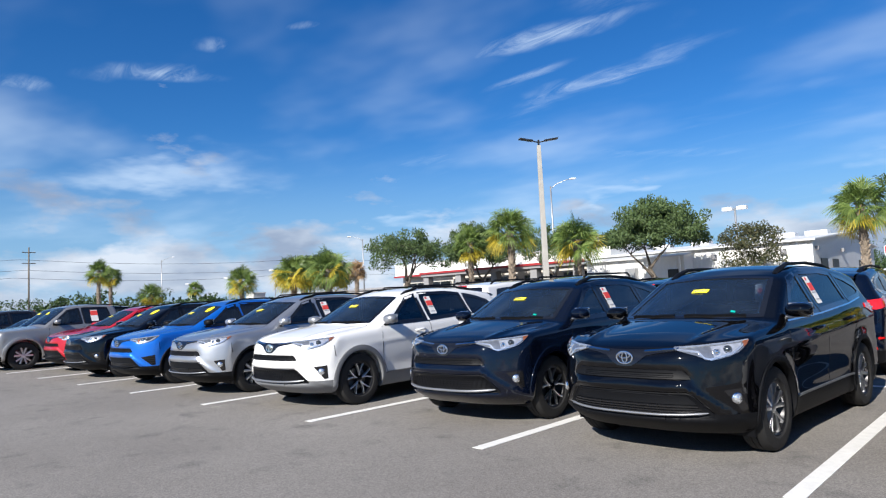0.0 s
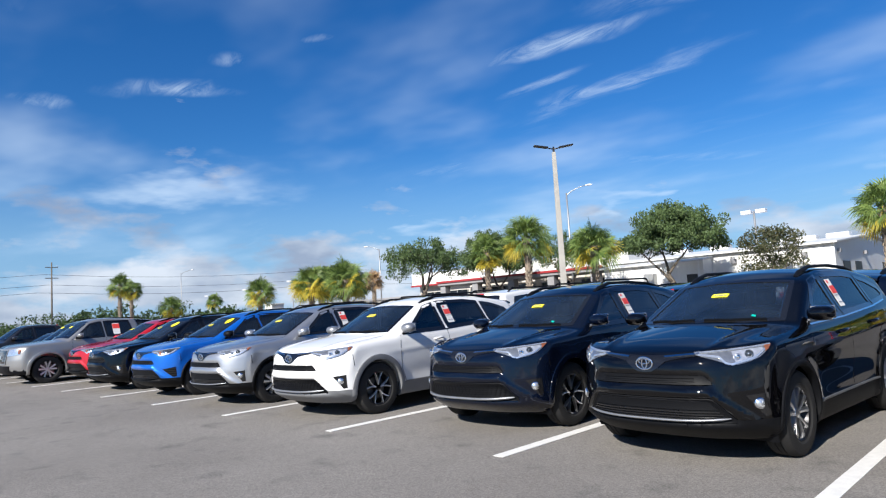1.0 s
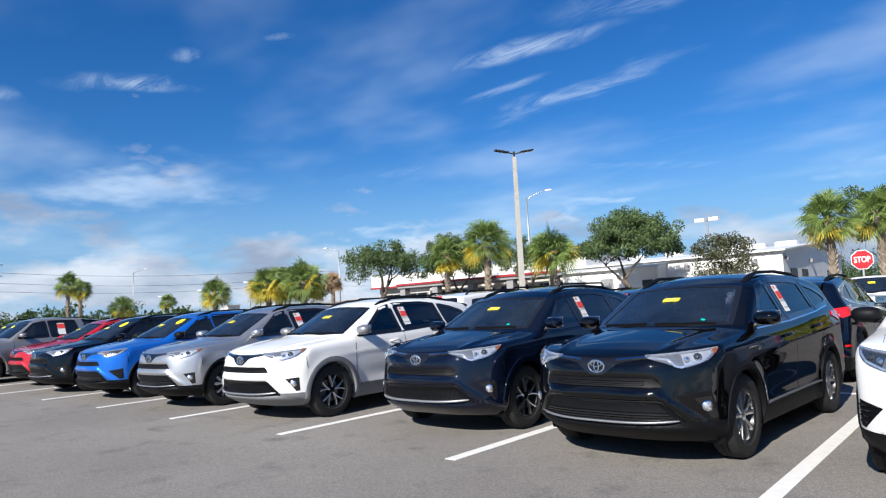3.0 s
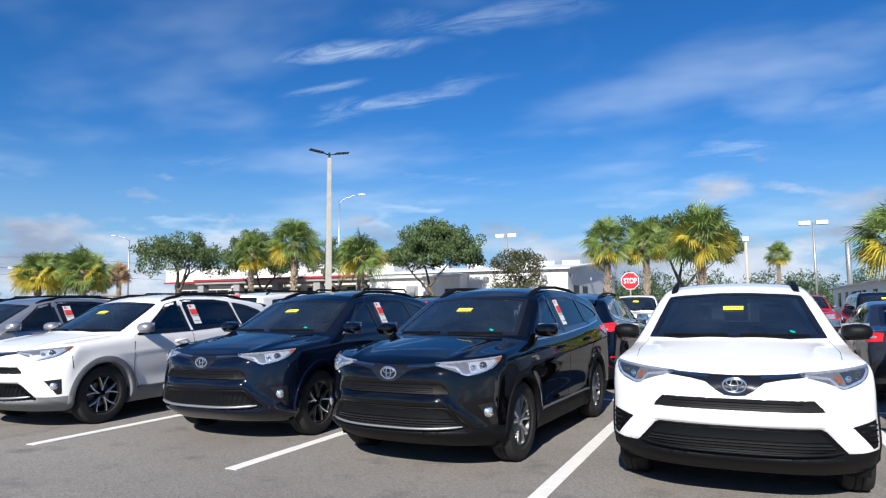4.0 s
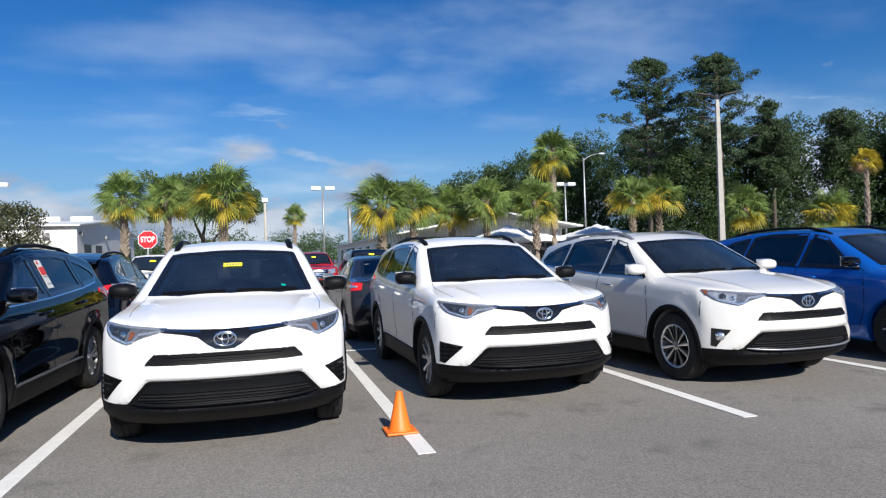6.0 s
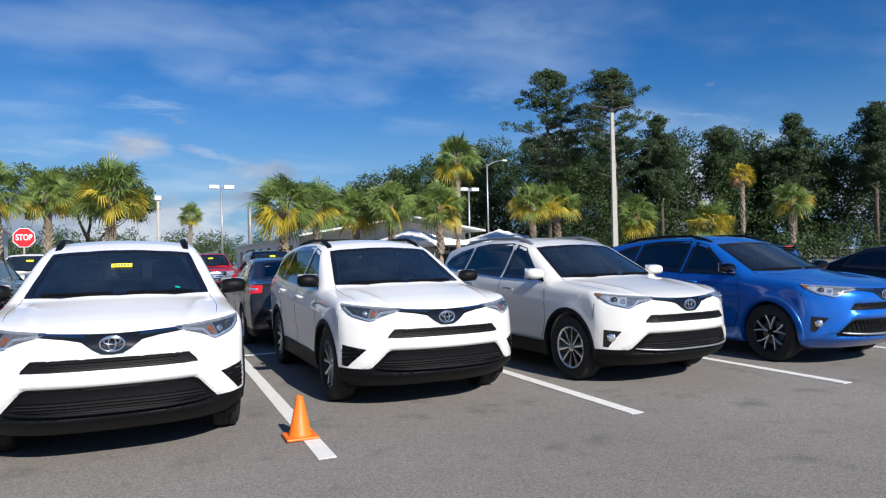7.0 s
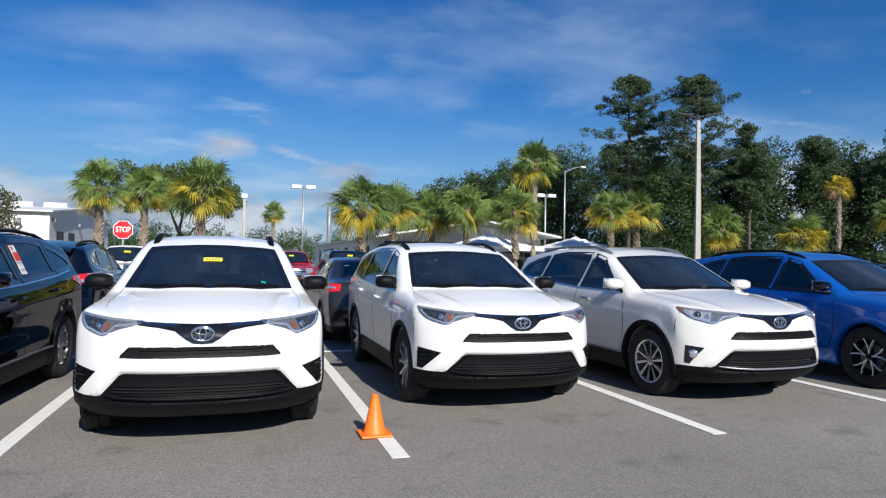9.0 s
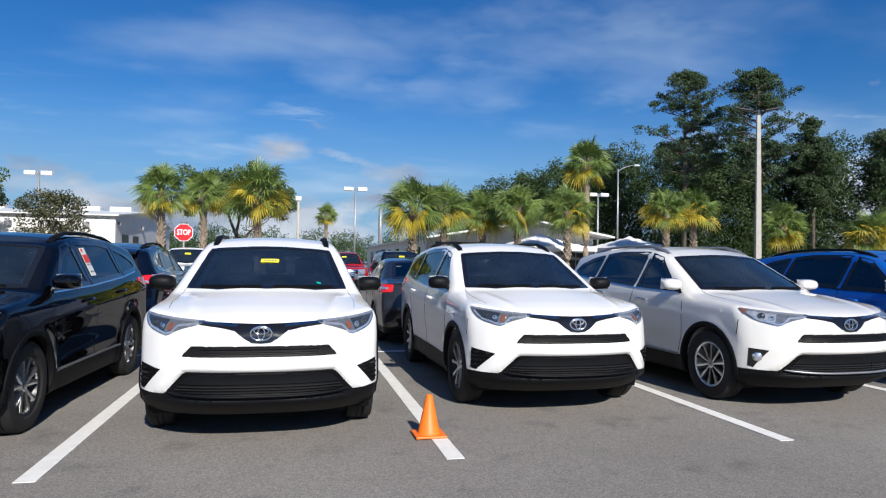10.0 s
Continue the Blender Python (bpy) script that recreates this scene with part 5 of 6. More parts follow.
    part("high_brake_light", cached(kind + "_chm", lambda: to_mesh(box_mesh(-0.16, 0.16, *({"sedan": (3.45, 3.50, 1.33, 1.36), "pickup": (3.46, 3.53, 1.70, 1.74), "big_suv": (4.56, 4.64, 1.67, 1.71)}[kind]), 0.008))), RED_LENS, car)
    for s in (-1, 1):
        y, z = k["panes"][0][0]
        me, arm, gl = cached((kind, "mirror", s), lambda: mirror_meshes(s, y + 0.10, z + 0.09, 0.97))
        w = part("wing_mirror", me, col if kind != "pickup" else (CHROME if grille == "chrome" else col), car)
        part("mirror_arm", arm, PLASTIC, w)
        part("mirror_glass", gl, CHROME, w)
        if kind == "big_suv":
            part("roof_rail", cached(("big_rail", s), lambda: mesh_from("roof_rail", *tube([(s * 0.58, 2.3, 1.75), (s * 0.58, 2.4, 1.82), (s * 0.58, 4.1, 1.80), (s * 0.58, 4.25, 1.72)], [0.02] * 4, 8))), PLASTIC, car)
        for y in spec["axles"]:
            add_wheel(car, wheels, (s * 0.80, y, spec["hub"]), s > 0, spec["hub"] / 0.362)
    if kind != "sedan":
        for i, cy in enumerate(spec["axles"]):
            both(car, "arch_trim", (kind, "arch", i), lambda m: arch_mesh(sk, cy, spec["hub"], spec["arch"], 0.085, -1 if m else 1, 192, -12, 0.025), col)
    for i, cy in enumerate(spec["axles"]):
        both(car, "wheel_liner", (kind, "liner", i), lambda m: liner_mesh(cy, spec["hub"], spec["arch"] + 0.015, -1 if m else 1), PLASTIC)
    if tag:
        part("windscreen_tag", cached(kind + "_tag", lambda: sk.patch("top", [(-0.1, 1.78), (0.1, 1.78), (0.1, 1.86), (-0.1, 1.86)], 0.008, 0.002)), YELLOW_TAG, car, "yellow paper tag")
    if sticker:
        t = part("price_sticker", cached(kind + "_stick", lambda: sk.patch("side", [(2.78, 1.27), (2.98, 1.27), (2.96, 1.60), (2.76, 1.60)], 0.006, 0.002)), PAPER, car, "white and red paper price sticker")
        part("red_panel", cached(kind + "_stick_r", lambda: sk.patch("side", [(2.77, 1.44), (2.97, 1.44), (2.96, 1.58), (2.76, 1.58)], 0.010, 0.001)), RED_PAPER, t)
    return car


plain_vehicle("pickup", "silver crew-cab pickup truck with black wheels and price sticker", "tan", (-22.3, 4.5), -1, True, "cars parked in the front row", "twin", sticker=True)
plain_vehicle("big_suv", "dark large SUV parked beside a silver pickup", "black", (-25.0, 5.0), 0, True, "cars parked in the front row")
plain_vehicle("sedan", "silver saloon car at the far end of the row", "silver", (-27.8, 5.0), 0, False, "cars parked in the front row")
plain_vehicle("pickup", "dark pickup truck at the far end of the row", "grey", (-30.6, 4.6), 0, False, "cars parked in the front row")
plain_vehicle("sedan", "dark grey saloon car seen from behind", "grey", (2.52, 15.65), 180, wheels="steel")
for lab, colour, x, kind in (
    ("dark blue compact SUV parked tail to the front row", "navy", -2.73, "suv"),
    ("dark compact SUV parked tail to the front row", "black", -5.35, "suv"),
    ("black large SUV parked behind the front row", "black", -7.5, "big_suv"),
    ("white large SUV parked behind the front row", "white", -9.9, "big_suv"),
    ("dark compact SUV parked tail to the front row", "black", -12.5, "big_suv"),
    ("grey compact SUV parked tail to the front row", "grey", -15.0, "suv"),
    ("white large SUV parked behind the front row", "white", -17.5, "big_suv"),
    ("blue compact SUV parked tail to the front row", "blue", -20.1, "suv"),
    ("red compact SUV parked tail to the front row", "red", -22.8, "suv"),
    ("black compact SUV parked tail to the front row", "black", -25.5, "suv"),
):
    if kind == "suv":
        suv(lab, colour, "mid", (x, 15.6), 180, tag=False, sticker=False, group="cars parked behind the front row")
    else:
        plain_vehicle(kind, lab, colour, (x, 15.85), 180)
plain_vehicle("big_suv", "black large SUV with roof rails facing the aisle", "black", (4.2, 23.0), 0, True, "cars across the aisle")
plain_vehicle("pickup", "red pickup truck with a chrome grille", "red", (2.45, 28.5), 0, True, "cars across the aisle", grille="chrome")
plain_vehicle("pickup", "white pickup truck with yellow windscreen tag", "white", (-3.3, 23.0), 4, True, "cars across the aisle")
plain_vehicle("pickup", "white crew-cab pickup truck near the tents", "white", (12.0, 27.5), 60, False, "cars across the aisle")
plain_vehicle("sedan", "pale silver saloon car near the tents", "silver", (9.6, 21.5), 40, False, "cars across the aisle")
plain_vehicle("big_suv", "white large SUV beside the workshop", "white", (-9.6, 40), 150, False, "cars across the aisle")
plain_vehicle("sedan", "black saloon car beyond the blue SUV", "black", (13.9, 5.6), 0, False, "cars parked in the front row")
suv("dark compact SUV parked beyond the blue one", "navy", "mid", (17.6, 18.5), 180, tag=False, sticker=False, group="cars parked behind the front row")


# ---- markings, cone, sign and lamps ----
def marking(x0, x1, y0, y1):
    tagged(part("parking_line", box_mesh(x0, x1, y0, y1, 0.001, 0.0055), LINE, None), "white painted parking bay line on asphalt", "road marking", "bay lines", "structure")


for k in range(-10, 7):
    marking(-1.37 + 2.74 * k + 0.07, -1.37 + 2.74 * (k + 1) - 0.07, 10.35, 10.46)
    marking(-1.37 + 2.74 * k - 0.055, -1.37 + 2.74 * k + 0.055, 10.41, 15.9)

ORANGE = material("orange_rubber", (0.85, 0.17, 0.012), 0.5, vary=0.12, scale=14, grain=0.4, bump=0.05, fine=80)
cone = new("traffic_cone")
tagged(cone, "small worn orange rubber traffic cone on a bay line", "cone")
cone.location = (1.305, 5.5, 0.006)
v, f = lathe([(0.018, 0.098), (0.028, 0.092), (0.034, 0.086), (0.30, 0.030), (0.318, 0.027), (0.322, 0.022), (0.318, 0.017), (0.25, 0.02)], 28)
part("cone_body", mesh_from("cone_body", [(y, z, x) for x, y, z in v], f, True, 40), ORANGE, cone)
part("cone_base", box_mesh(-0.125, 0.125, -0.125, 0.125, 0.0, 0.02, 0.008), ORANGE, cone)

STEEL = material("galvanised_steel", (0.42, 0.43, 0.44), 0.45, 0.7, vary=0.15, scale=6, grain=0.3, fine=60)
CONCRETE = material("pole_concrete", (0.40, 0.385, 0.35), 0.85, vary=0.12, scale=4, grain=0.5, bump=0.15, fine=50)
DARK_STEEL = material("dark_bronze_lamp", (0.03, 0.03, 0.032), 0.4, 0.4, vary=0.1)
LAMP_WHITE = material("white_lamp_housing", (0.75, 0.76, 0.78), 0.4, vary=0.05)
SIGN_RED = material("sign_red", (0.62, 0.012, 0.02), 0.35, vary=0.06, scale=4)
SIGN_WHITE = material("sign_white", (0.82, 0.82, 0.82), 0.4, vary=0.03)


def stop_sign(at):
    s = new("stop_sign")
    tagged(s, "red octagonal stop sign with white border on steel post", "sign")
    s.location = at
    part("post", box_mesh(-0.03, 0.03, 0.01, 0.05, 0, 2.75, 0.006), STEEL, s)

    def octagon(r, y0, y1):
        bm = bmesh.new()
        pts = [(r * math.cos(math.pi / 8 + math.pi / 4 * k), r * math.sin(math.pi / 8 + math.pi / 4 * k)) for k in range(8)]
        a = [bm.verts.new((x, y0, 2.42 + z)) for x, z in pts]
        b = [bm.verts.new((x, y1, 2.42 + z)) for x, z in pts]
        bm.faces.new(a)
        bm.faces.new(b[::-1])
        for k in range(8):
            bm.faces.new((a[k], b[k], b[(k + 1) % 8], a[(k + 1) % 8]))
        bmesh.ops.recalc_face_normals(bm, faces=bm.faces[:])
        return bm

    plate = part("plate", octagon(0.375, 0.0, 0.008), SIGN_WHITE, s)
    part("red_face", octagon(0.352, -0.004, 0.0), SIGN_RED, plate)
    cu = bpy.data.curves.new("lettering", "FONT")
    cu.body, cu.size, cu.align_x, cu.align_y, cu.extrude, cu.offset = "STOP", 0.30, "CENTER", "CENTER", 0.002, 0.006
    tmp = new("lettering", cu)
    me = bpy.data.meshes.new_from_object(tmp.evaluated_get(bpy.context.evaluated_depsgraph_get()))
    bpy.data.objects.remove(tmp)
    me.materials.clear()
    o = part("lettering", me, SIGN_WHITE, plate, "white word STOP")
    o.matrix_basis = Matrix.Translation((0, -0.008, 2.42)) @ Matrix.Rotation(radians(90), 4, "X") @ Matrix.Diagonal((0.72, 1.0, 1, 1))


stop_sign((-4.08, 28.0, 0))


def tall_pole(at, turn=0.0):
    """A square tapered concrete pole with two flat lamp heads."""
    p = new("lamp_pole")
    tagged(p, "tall square concrete lamp pole with two dark flat lamps", "lamp post", "tall lamp poles")
    p.matrix_basis = pose(at[0], at[1], 0, 0, 0, turn)
    bm = bmesh.new()
    add_box(bm, -0.5, 0.5, -0.5, 0.5, 0, 1, 0.06)
    for v in bm.verts:
        w = 0.34 - 0.14 * v.co.z
        v.co = Vector((v.co.x * w, v.co.y * w, v.co.z * 10.1))
    part("shaft", bm, CONCRETE, p)
    part("bracket", box_mesh(-0.05, 0.05, -0.05, 0.05, 10.08, 10.42, 0.01), DARK_STEEL, p)
    for s in (-1, 1):
        part("lamp_arm", mesh_from("lamp_arm", *tube([(0, 0, 10.28), (s * 0.25, 0, 10.33), (s * 0.45, 0, 10.40)], [0.04, 0.035, 0.03], 8)), DARK_STEEL, p)
        part("lamp_head", box_mesh(-0.42, 0.42, -0.16, 0.16, -0.045, 0.045, 0.03, Matrix.Translation((s * 0.75, 0, 10.44)) @ Matrix.Rotation(radians(-9 * s), 4, "Y")), DARK_STEEL, p)


tall_pole((-21.35, 31.5), 50)
tall_pole((26.23, 32.95), -20)


def cobra_lamp(at, h, turn, arm=1.9):
    """A round steel pole with a curved arm and a drooping lamp head."""
    p = new("street_lamp")
    tagged(p, "grey steel street lamp with curved arm", "lamp post", "street lamps")
    p.matrix_basis = pose(at[0], at[1], 0, 0, 0, turn)
    part("pole", mesh_from("pole", *tube([(0, 0, 0), (0, 0, h * 0.5), (0, 0, h - 0.5)], [0.11, 0.09, 0.07], 10)), STEEL, p)
    part("arm", mesh_from("arm", *tube([(0, 0, h - 1.0), (0, 0, h - 0.75), (arm * 0.3, 0, h - 0.35), (arm * 0.7, 0, h - 0.1), (arm, 0, h)], [0.05, 0.045, 0.04, 0.035, 0.035], 8)), STEEL, p)
    bm = bmesh.new()
    bmesh.ops.create_icosphere(bm, subdivisions=2, radius=1)
    bmesh.ops.transform(bm, matrix=Matrix.Translation((arm + 0.28, 0, h + 0.0)) @ Matrix.Diagonal((0.36, 0.15, 0.10, 1)), verts=bm.verts[:])
    part("lamp_head", bm, LAMP_WHITE, p)


def box_lamp(at, h, turn=0.0, single=False):
    """A thin pole with one or two white box lamps."""
    p = new("box_lamp")
    tagged(p, "thin steel pole with white box lamps on top", "lamp post", "box lamps")
    p.matrix_basis = pose(at[0], at[1], 0, 0, 0, turn)
    part("pole", mesh_from("pole", *tube([(0, 0, 0), (0, 0, h - 0.1)], [0.10, 0.08], 8)), STEEL if not single else CONCRETE, p)
    for s in ((-1, 1) if not single else (0,)):
        part("lamp_head", box_mesh(s * 0.62 - 0.42, s * 0.62 + 0.42, -0.3, 0.3, h - 0.32, h, 0.04) if not single else box_mesh(-0.17, 0.17, -0.15, 0.15, h - 0.2, h + 0.05, 0.03), LAMP_WHITE, p)


cobra_lamp((31.65, 60), 11.4, 5)
cobra_lamp((-71.7, 60), 11.0, 200)
cobra_lamp((-137.9, 60), 12.9, 20, 3.0)
cobra_lamp((-34.9, 53), 12.3, 20)
box_lamp((5.56, 60), 8.05)
box_lamp((29.5, 60), 8.4)
box_lamp((-20.35, 60), 8.4)
box_lamp((0.42, 40), 5.1, 0, True)
box_lamp((-150, 72), 8.0, 60)
box_lamp((-128, 70), 8.2, 60)
box_lamp((-104, 66), 8.3, 60)


def utility_pole(at, h):
    p = new("utility_pole")
    tagged(p, "weathered wooden utility pole with cross arms", "utility pole", "utility poles")
    p.location = (at[0], at[1], 0)
    part("pole", mesh_from("pole", *tube([(0, 0, 0), (0, 0, h)], [0.2, 0.13], 8)), BARK, p)
    for z in (h - 1.2, h - 3.6):
        part("cross_arm", box_mesh(-0.07, 0.07, -1.3, 1.3, z, z + 0.16, 0.01), BARK, p)
    for y in (-1.1, 1.1):
        part("insulator", mesh_from("insulator", *tube([(0, y, h - 1.05), (0, y, h - 0.75)], [0.05, 0.03], 6)), STEEL, p)


# ---- plants ----
def leaf_material(name, lo, hi, rough=0.55):
    """Foliage whose colour differs from leaf to leaf, a little translucent."""
    m = bpy.data.materials.new(name)
    m.use_nodes = True
    nt = m.node_tree
    n = nt.nodes
    b = n["Principled BSDF"]
    geo = n.new("ShaderNodeNewGeometry")
    mix = n.new("ShaderNodeMixRGB")
    mix.inputs[1].default_value, mix.inputs[2].default_value = (*lo, 1), (*hi, 1)
    link(nt, geo.outputs["Random Per Island"], mix.inputs[0])
    co = n.new("ShaderNodeTexCoord")
    no = n.new("ShaderNodeTexNoise")
    no.inputs["Scale"].default_value, no.inputs["Detail"].default_value = 0.9, 3
    link(nt, co.outputs["Object"], no.inputs["Vector"])
    br = n.new("ShaderNodeMixRGB")
    br.blend_type = "MULTIPLY"
    br.inputs[0].default_value = 0.6
    link(nt, mix.outputs[0], br.inputs[1])
    link(nt, no.outputs[0], br.inputs[2])
    gain = n.new("ShaderNodeMixRGB")
    gain.blend_type = "ADD"
    gain.inputs[0].default_value = 0.3
    link(nt, br.outputs[0], gain.inputs[1])
    link(nt, mix.outputs[0], gain.inputs[2])
    link(nt, gain.outputs[0], b.inputs["Base Color"])
    b.inputs["Roughness"].default_value = rough
    b.inputs["Specular IOR Level"].default_value = 0.35
    tr = n.new("ShaderNodeBsdfTranslucent")
    link(nt, gain.outputs[0], tr.inputs[0])
    ms = n.new("ShaderNodeMixShader")
    ms.inputs[0].default_value = 0.25
    link(nt, b.outputs[0], ms.inputs[1])
    link(nt, tr.outputs[0], ms.inputs[2])
    link(nt, ms.outputs[0], n["Material Output"].inputs[0])
    return m


OAK_LEAF = leaf_material("oak_leaves", (0.050, 0.085, 0.032), (0.125, 0.185, 0.066))
WOOD_LEAF = leaf_material("wood_leaves", (0.022, 0.045, 0.016), (0.068, 0.116, 0.034))
PINE_LEAF = leaf_material("pine_needles", (0.028, 0.054, 0.026), (0.075, 0.12, 0.052))
MYRTLE = leaf_material("myrtle_leaves", (0.035, 0.055, 0.025), (0.13, 0.12, 0.06))
PALM_GREEN = leaf_material("palm_fronds", (0.085, 0.150, 0.038), (0.235, 0.310, 0.085), 0.4)
PALM_YELLOW = leaf_material("yellow_fronds", (0.34, 0.29, 0.035), (0.62, 0.48, 0.05), 0.5)
PALM_BROWN = leaf_material("dead_fronds", (0.26, 0.16, 0.08), (0.48, 0.33, 0.18), 0.8)
BARK = material("grey_bark", (0.14, 0.115, 0.09), 0.9, vary=0.3, scale=5, grain=0.8, bump=0.6, fine=30)
PALM_BARK = material("palm_trunk", (0.27, 0.22, 0.17), 0.9, vary=0.25, scale=6, grain=0.8, bump=0.6, fine=30)
rng = np.random.default_rng(7)


def leaf_mesh(name, centres, spread, per, size, squash=0.8):
    """Clumps of small leaf blades round the given centres, as one mesh."""
    c = np.repeat(np.asarray(centres, float), per, axis=0)
    n = len(c)
    d = rng.normal(size=(n, 3))
    d /= np.linalg.norm(d, axis=1)[:, None]
    r = spread * rng.random(n) ** 0.45
    r = r[:, None] * np.array([1, 1, squash])
    p = c + d * r
    a = rng.normal(size=(n, 3))
    a /= np.linalg.norm(a, axis=1)[:, None]
    b = np.cross(a, rng.normal(size=(n, 3)))
    b /= np.linalg.norm(b, axis=1)[:, None]
    s = size * (0.6 + 0.8 * rng.random(n))[:, None]
    a, b = a * s, b * s * 0.45
    v = np.stack([p - a, p + b, p + a, p - b], 1).reshape(-1, 3)
    f = np.arange(4 * n).reshape(-1, 4)
    me = bpy.data.meshes.new(name)
    me.from_pydata(v.tolist(), [], f.tolist())
    me.update()
    return me


def oak_meshes(seed, h=7.0, w=4.2, top=0.62, fill=150, per=120):
    """A forked trunk with limbs, and leaf clumps at the twigs."""
    r = random.Random(seed)
    verts, faces, tips = [], [], []

    def limb(p, d, length, rad, level):
        pts, rads = [p], [rad]
        for i in range(4):
            d = (d + Vector((r.uniform(-1, 1), r.uniform(-1, 1), r.uniform(-0.4, 0.7))) * 0.22).normalized()
            p = p + d * length / 4
            pts.append(p)
            rads.append(rad * (1 - 0.14 * (i + 1)))
        v, f = tube(pts, rads, 7)
        n = len(verts)
        verts.extend(v)
        faces.extend([tuple(i + n for i in q) for q in f])
        if level >= 3:
            tips.append(pts[-1])
            tips.append(pts[2])
            return
        k = 3 if level == 0 else r.choice((3, 4))
        for j in range(k):
            a = 2 * math.pi * (j + r.random() * 0.6) / k + seed
            out = 0.75 if level == 0 else 0.95
            nd = Vector((math.cos(a) * out, math.sin(a) * out, r.uniform(0.35, 0.9) if level < 2 else r.uniform(0.0, 0.7))).normalized()
            limb(pts[-1] if j else pts[-2], (nd + d * 0.35).normalized(), length * r.uniform(0.62, 0.85), rads[-1] * 0.72, level + 1)

    limb(Vector((0, 0, 0)), Vector((0.05, 0, 1)), h * 0.32, 0.24, 0)
    t = np.array([tuple(p) for p in tips])
    mx = np.array([np.abs(t[:, 0]).max(), np.abs(t[:, 1]).max()])
    k = np.array([w / mx[0], w / mx[1], h / (t[:, 2].max() + 0.6)])
    wood = mesh_from("limbs", [(a.x * k[0] if a.z > h * 0.2 else a.x, a.y * k[1] if a.z > h * 0.2 else a.y, a.z * k[2]) for a in verts], faces)
    t = t * k
    t[:, 2] = np.maximum(t[:, 2], h * 0.60 + rng.random(len(t)) * h * 0.08)
    # fill the crown so that its outline is uneven, with gaps
    extra = []
    while len(extra) < fill:
        q = np.array([rng.uniform(-1, 1), rng.uniform(-1, 1), rng.uniform(-0.06, 1)])
        if (q * q).sum() < 1 and (q * q).sum() > 0.2:
            extra.append((q[0] * w * 0.95, q[1] * w * 0.95, h * top + q[2] * h * (1 - top) * 1.0))
    cs = np.concatenate([t, np.array(extra)])
    return wood, leaf_mesh("crown", cs, 0.60, per, 0.105, 0.72)


OAKS = [oak_meshes(3), oak_meshes(11, 7.0, 4.0, 0.58, 45, 80), oak_meshes(23, 7.2, 4.4, 0.6)]


def oak(at, k, sx, sz, turn=0.0, mat=OAK_LEAF, label="broad live oak with dense dark green crown"):
    t = new("oak_tree")
    tagged(t, label, "tree", "oaks")
    t.matrix_basis = pose(at[0], at[1], 0, 0, 0, turn)
    t.scale = (sx, sx, sz)
    part("trunk", OAKS[k][0], BARK, t)
    part("crown", OAKS[k][1], mat, t)


def frond(verts, faces, base, a, tilt, length, fan, r):
    """One fan leaf: a bent stalk and a fan of narrow blades that droop at their tips."""
    out = Vector((math.cos(a), math.sin(a), 0))
    d = (out * math.cos(tilt) + Vector((0, 0, 1)) * math.sin(tilt)).normalized()
    side = d.cross(Vector((0, 0, 1)))
    side = side.normalized() if side.length > 0.05 else Vector((-math.sin(a), math.cos(a), 0))
    top = side.cross(d).normalized()
    tw = r.uniform(-1.05, 1.05)
    side, top = side * math.cos(tw) + top * math.sin(tw), top * math.cos(tw) - side * math.sin(tw)
    p1 = base + d * length * 0.5 - Vector((0, 0, 0.02))
    p2 = base + d * length - Vector((0, 0, length * 0.12))
    n = len(verts)
    for p, w in ((base, 0.03), (p1, 0.022), (p2, 0.016)):
        verts.extend([p - side * w, p + top * w * 0.7, p + side * w])
    for i in (0, 3):
        faces.extend([(n + i, n + i + 1, n + i + 4, n + i + 3), (n + i + 1, n + i + 2, n + i + 5, n + i + 4)])
    k = 21
    for j in range(k):
        s = (j / (k - 1) - 0.5) * radians(215)
        bl = fan * (0.72 + 0.28 * math.cos(s * 0.8)) * r.uniform(0.9, 1.08)
        bd = (d * math.cos(s) + side * math.sin(s) + top * (-0.10 - 0.12 * abs(math.sin(s)))).normalized()
        nrm = side * math.cos(s) - d * math.sin(s)
        m = p2 + bd * bl * 0.58
        e = p2 + bd * bl * 1.0 - Vector((0, 0, bl * r.uniform(0.10, 0.42)))
        w = 0.037
        n = len(verts)
        verts.extend([p2, m - nrm * w, m + nrm * w, m + top * 0.02, e])
        faces.extend([(n, n + 1, n + 3), (n, n + 3, n + 2), (n + 1, n + 4, n + 3), (n + 3, n + 4, n + 2)])


def palm_meshes(seed, lower=0.8):
    r = random.Random(seed)
    green, yellow = ([], []), ([], [])
    for i in range(46):
        t = (i + 0.5) / 46
        tilt = radians(86 - 128 * t ** 0.9 + r.uniform(-16, 16))
        a = i * 2.39996 + r.uniform(-0.25, 0.25)
        tgt = yellow if (t > lower and r.random() < 0.5) or (t > 0.45 and r.random() < 0.13) else green
        frond(*tgt, Vector((0, 0, r.uniform(-0.2, 0.15))), a, tilt, r.uniform(0.70, 1.05), r.uniform(0.92, 1.2), r)
    return mesh_from("crown", *green, False), mesh_from("lower_fronds", *yellow, False)


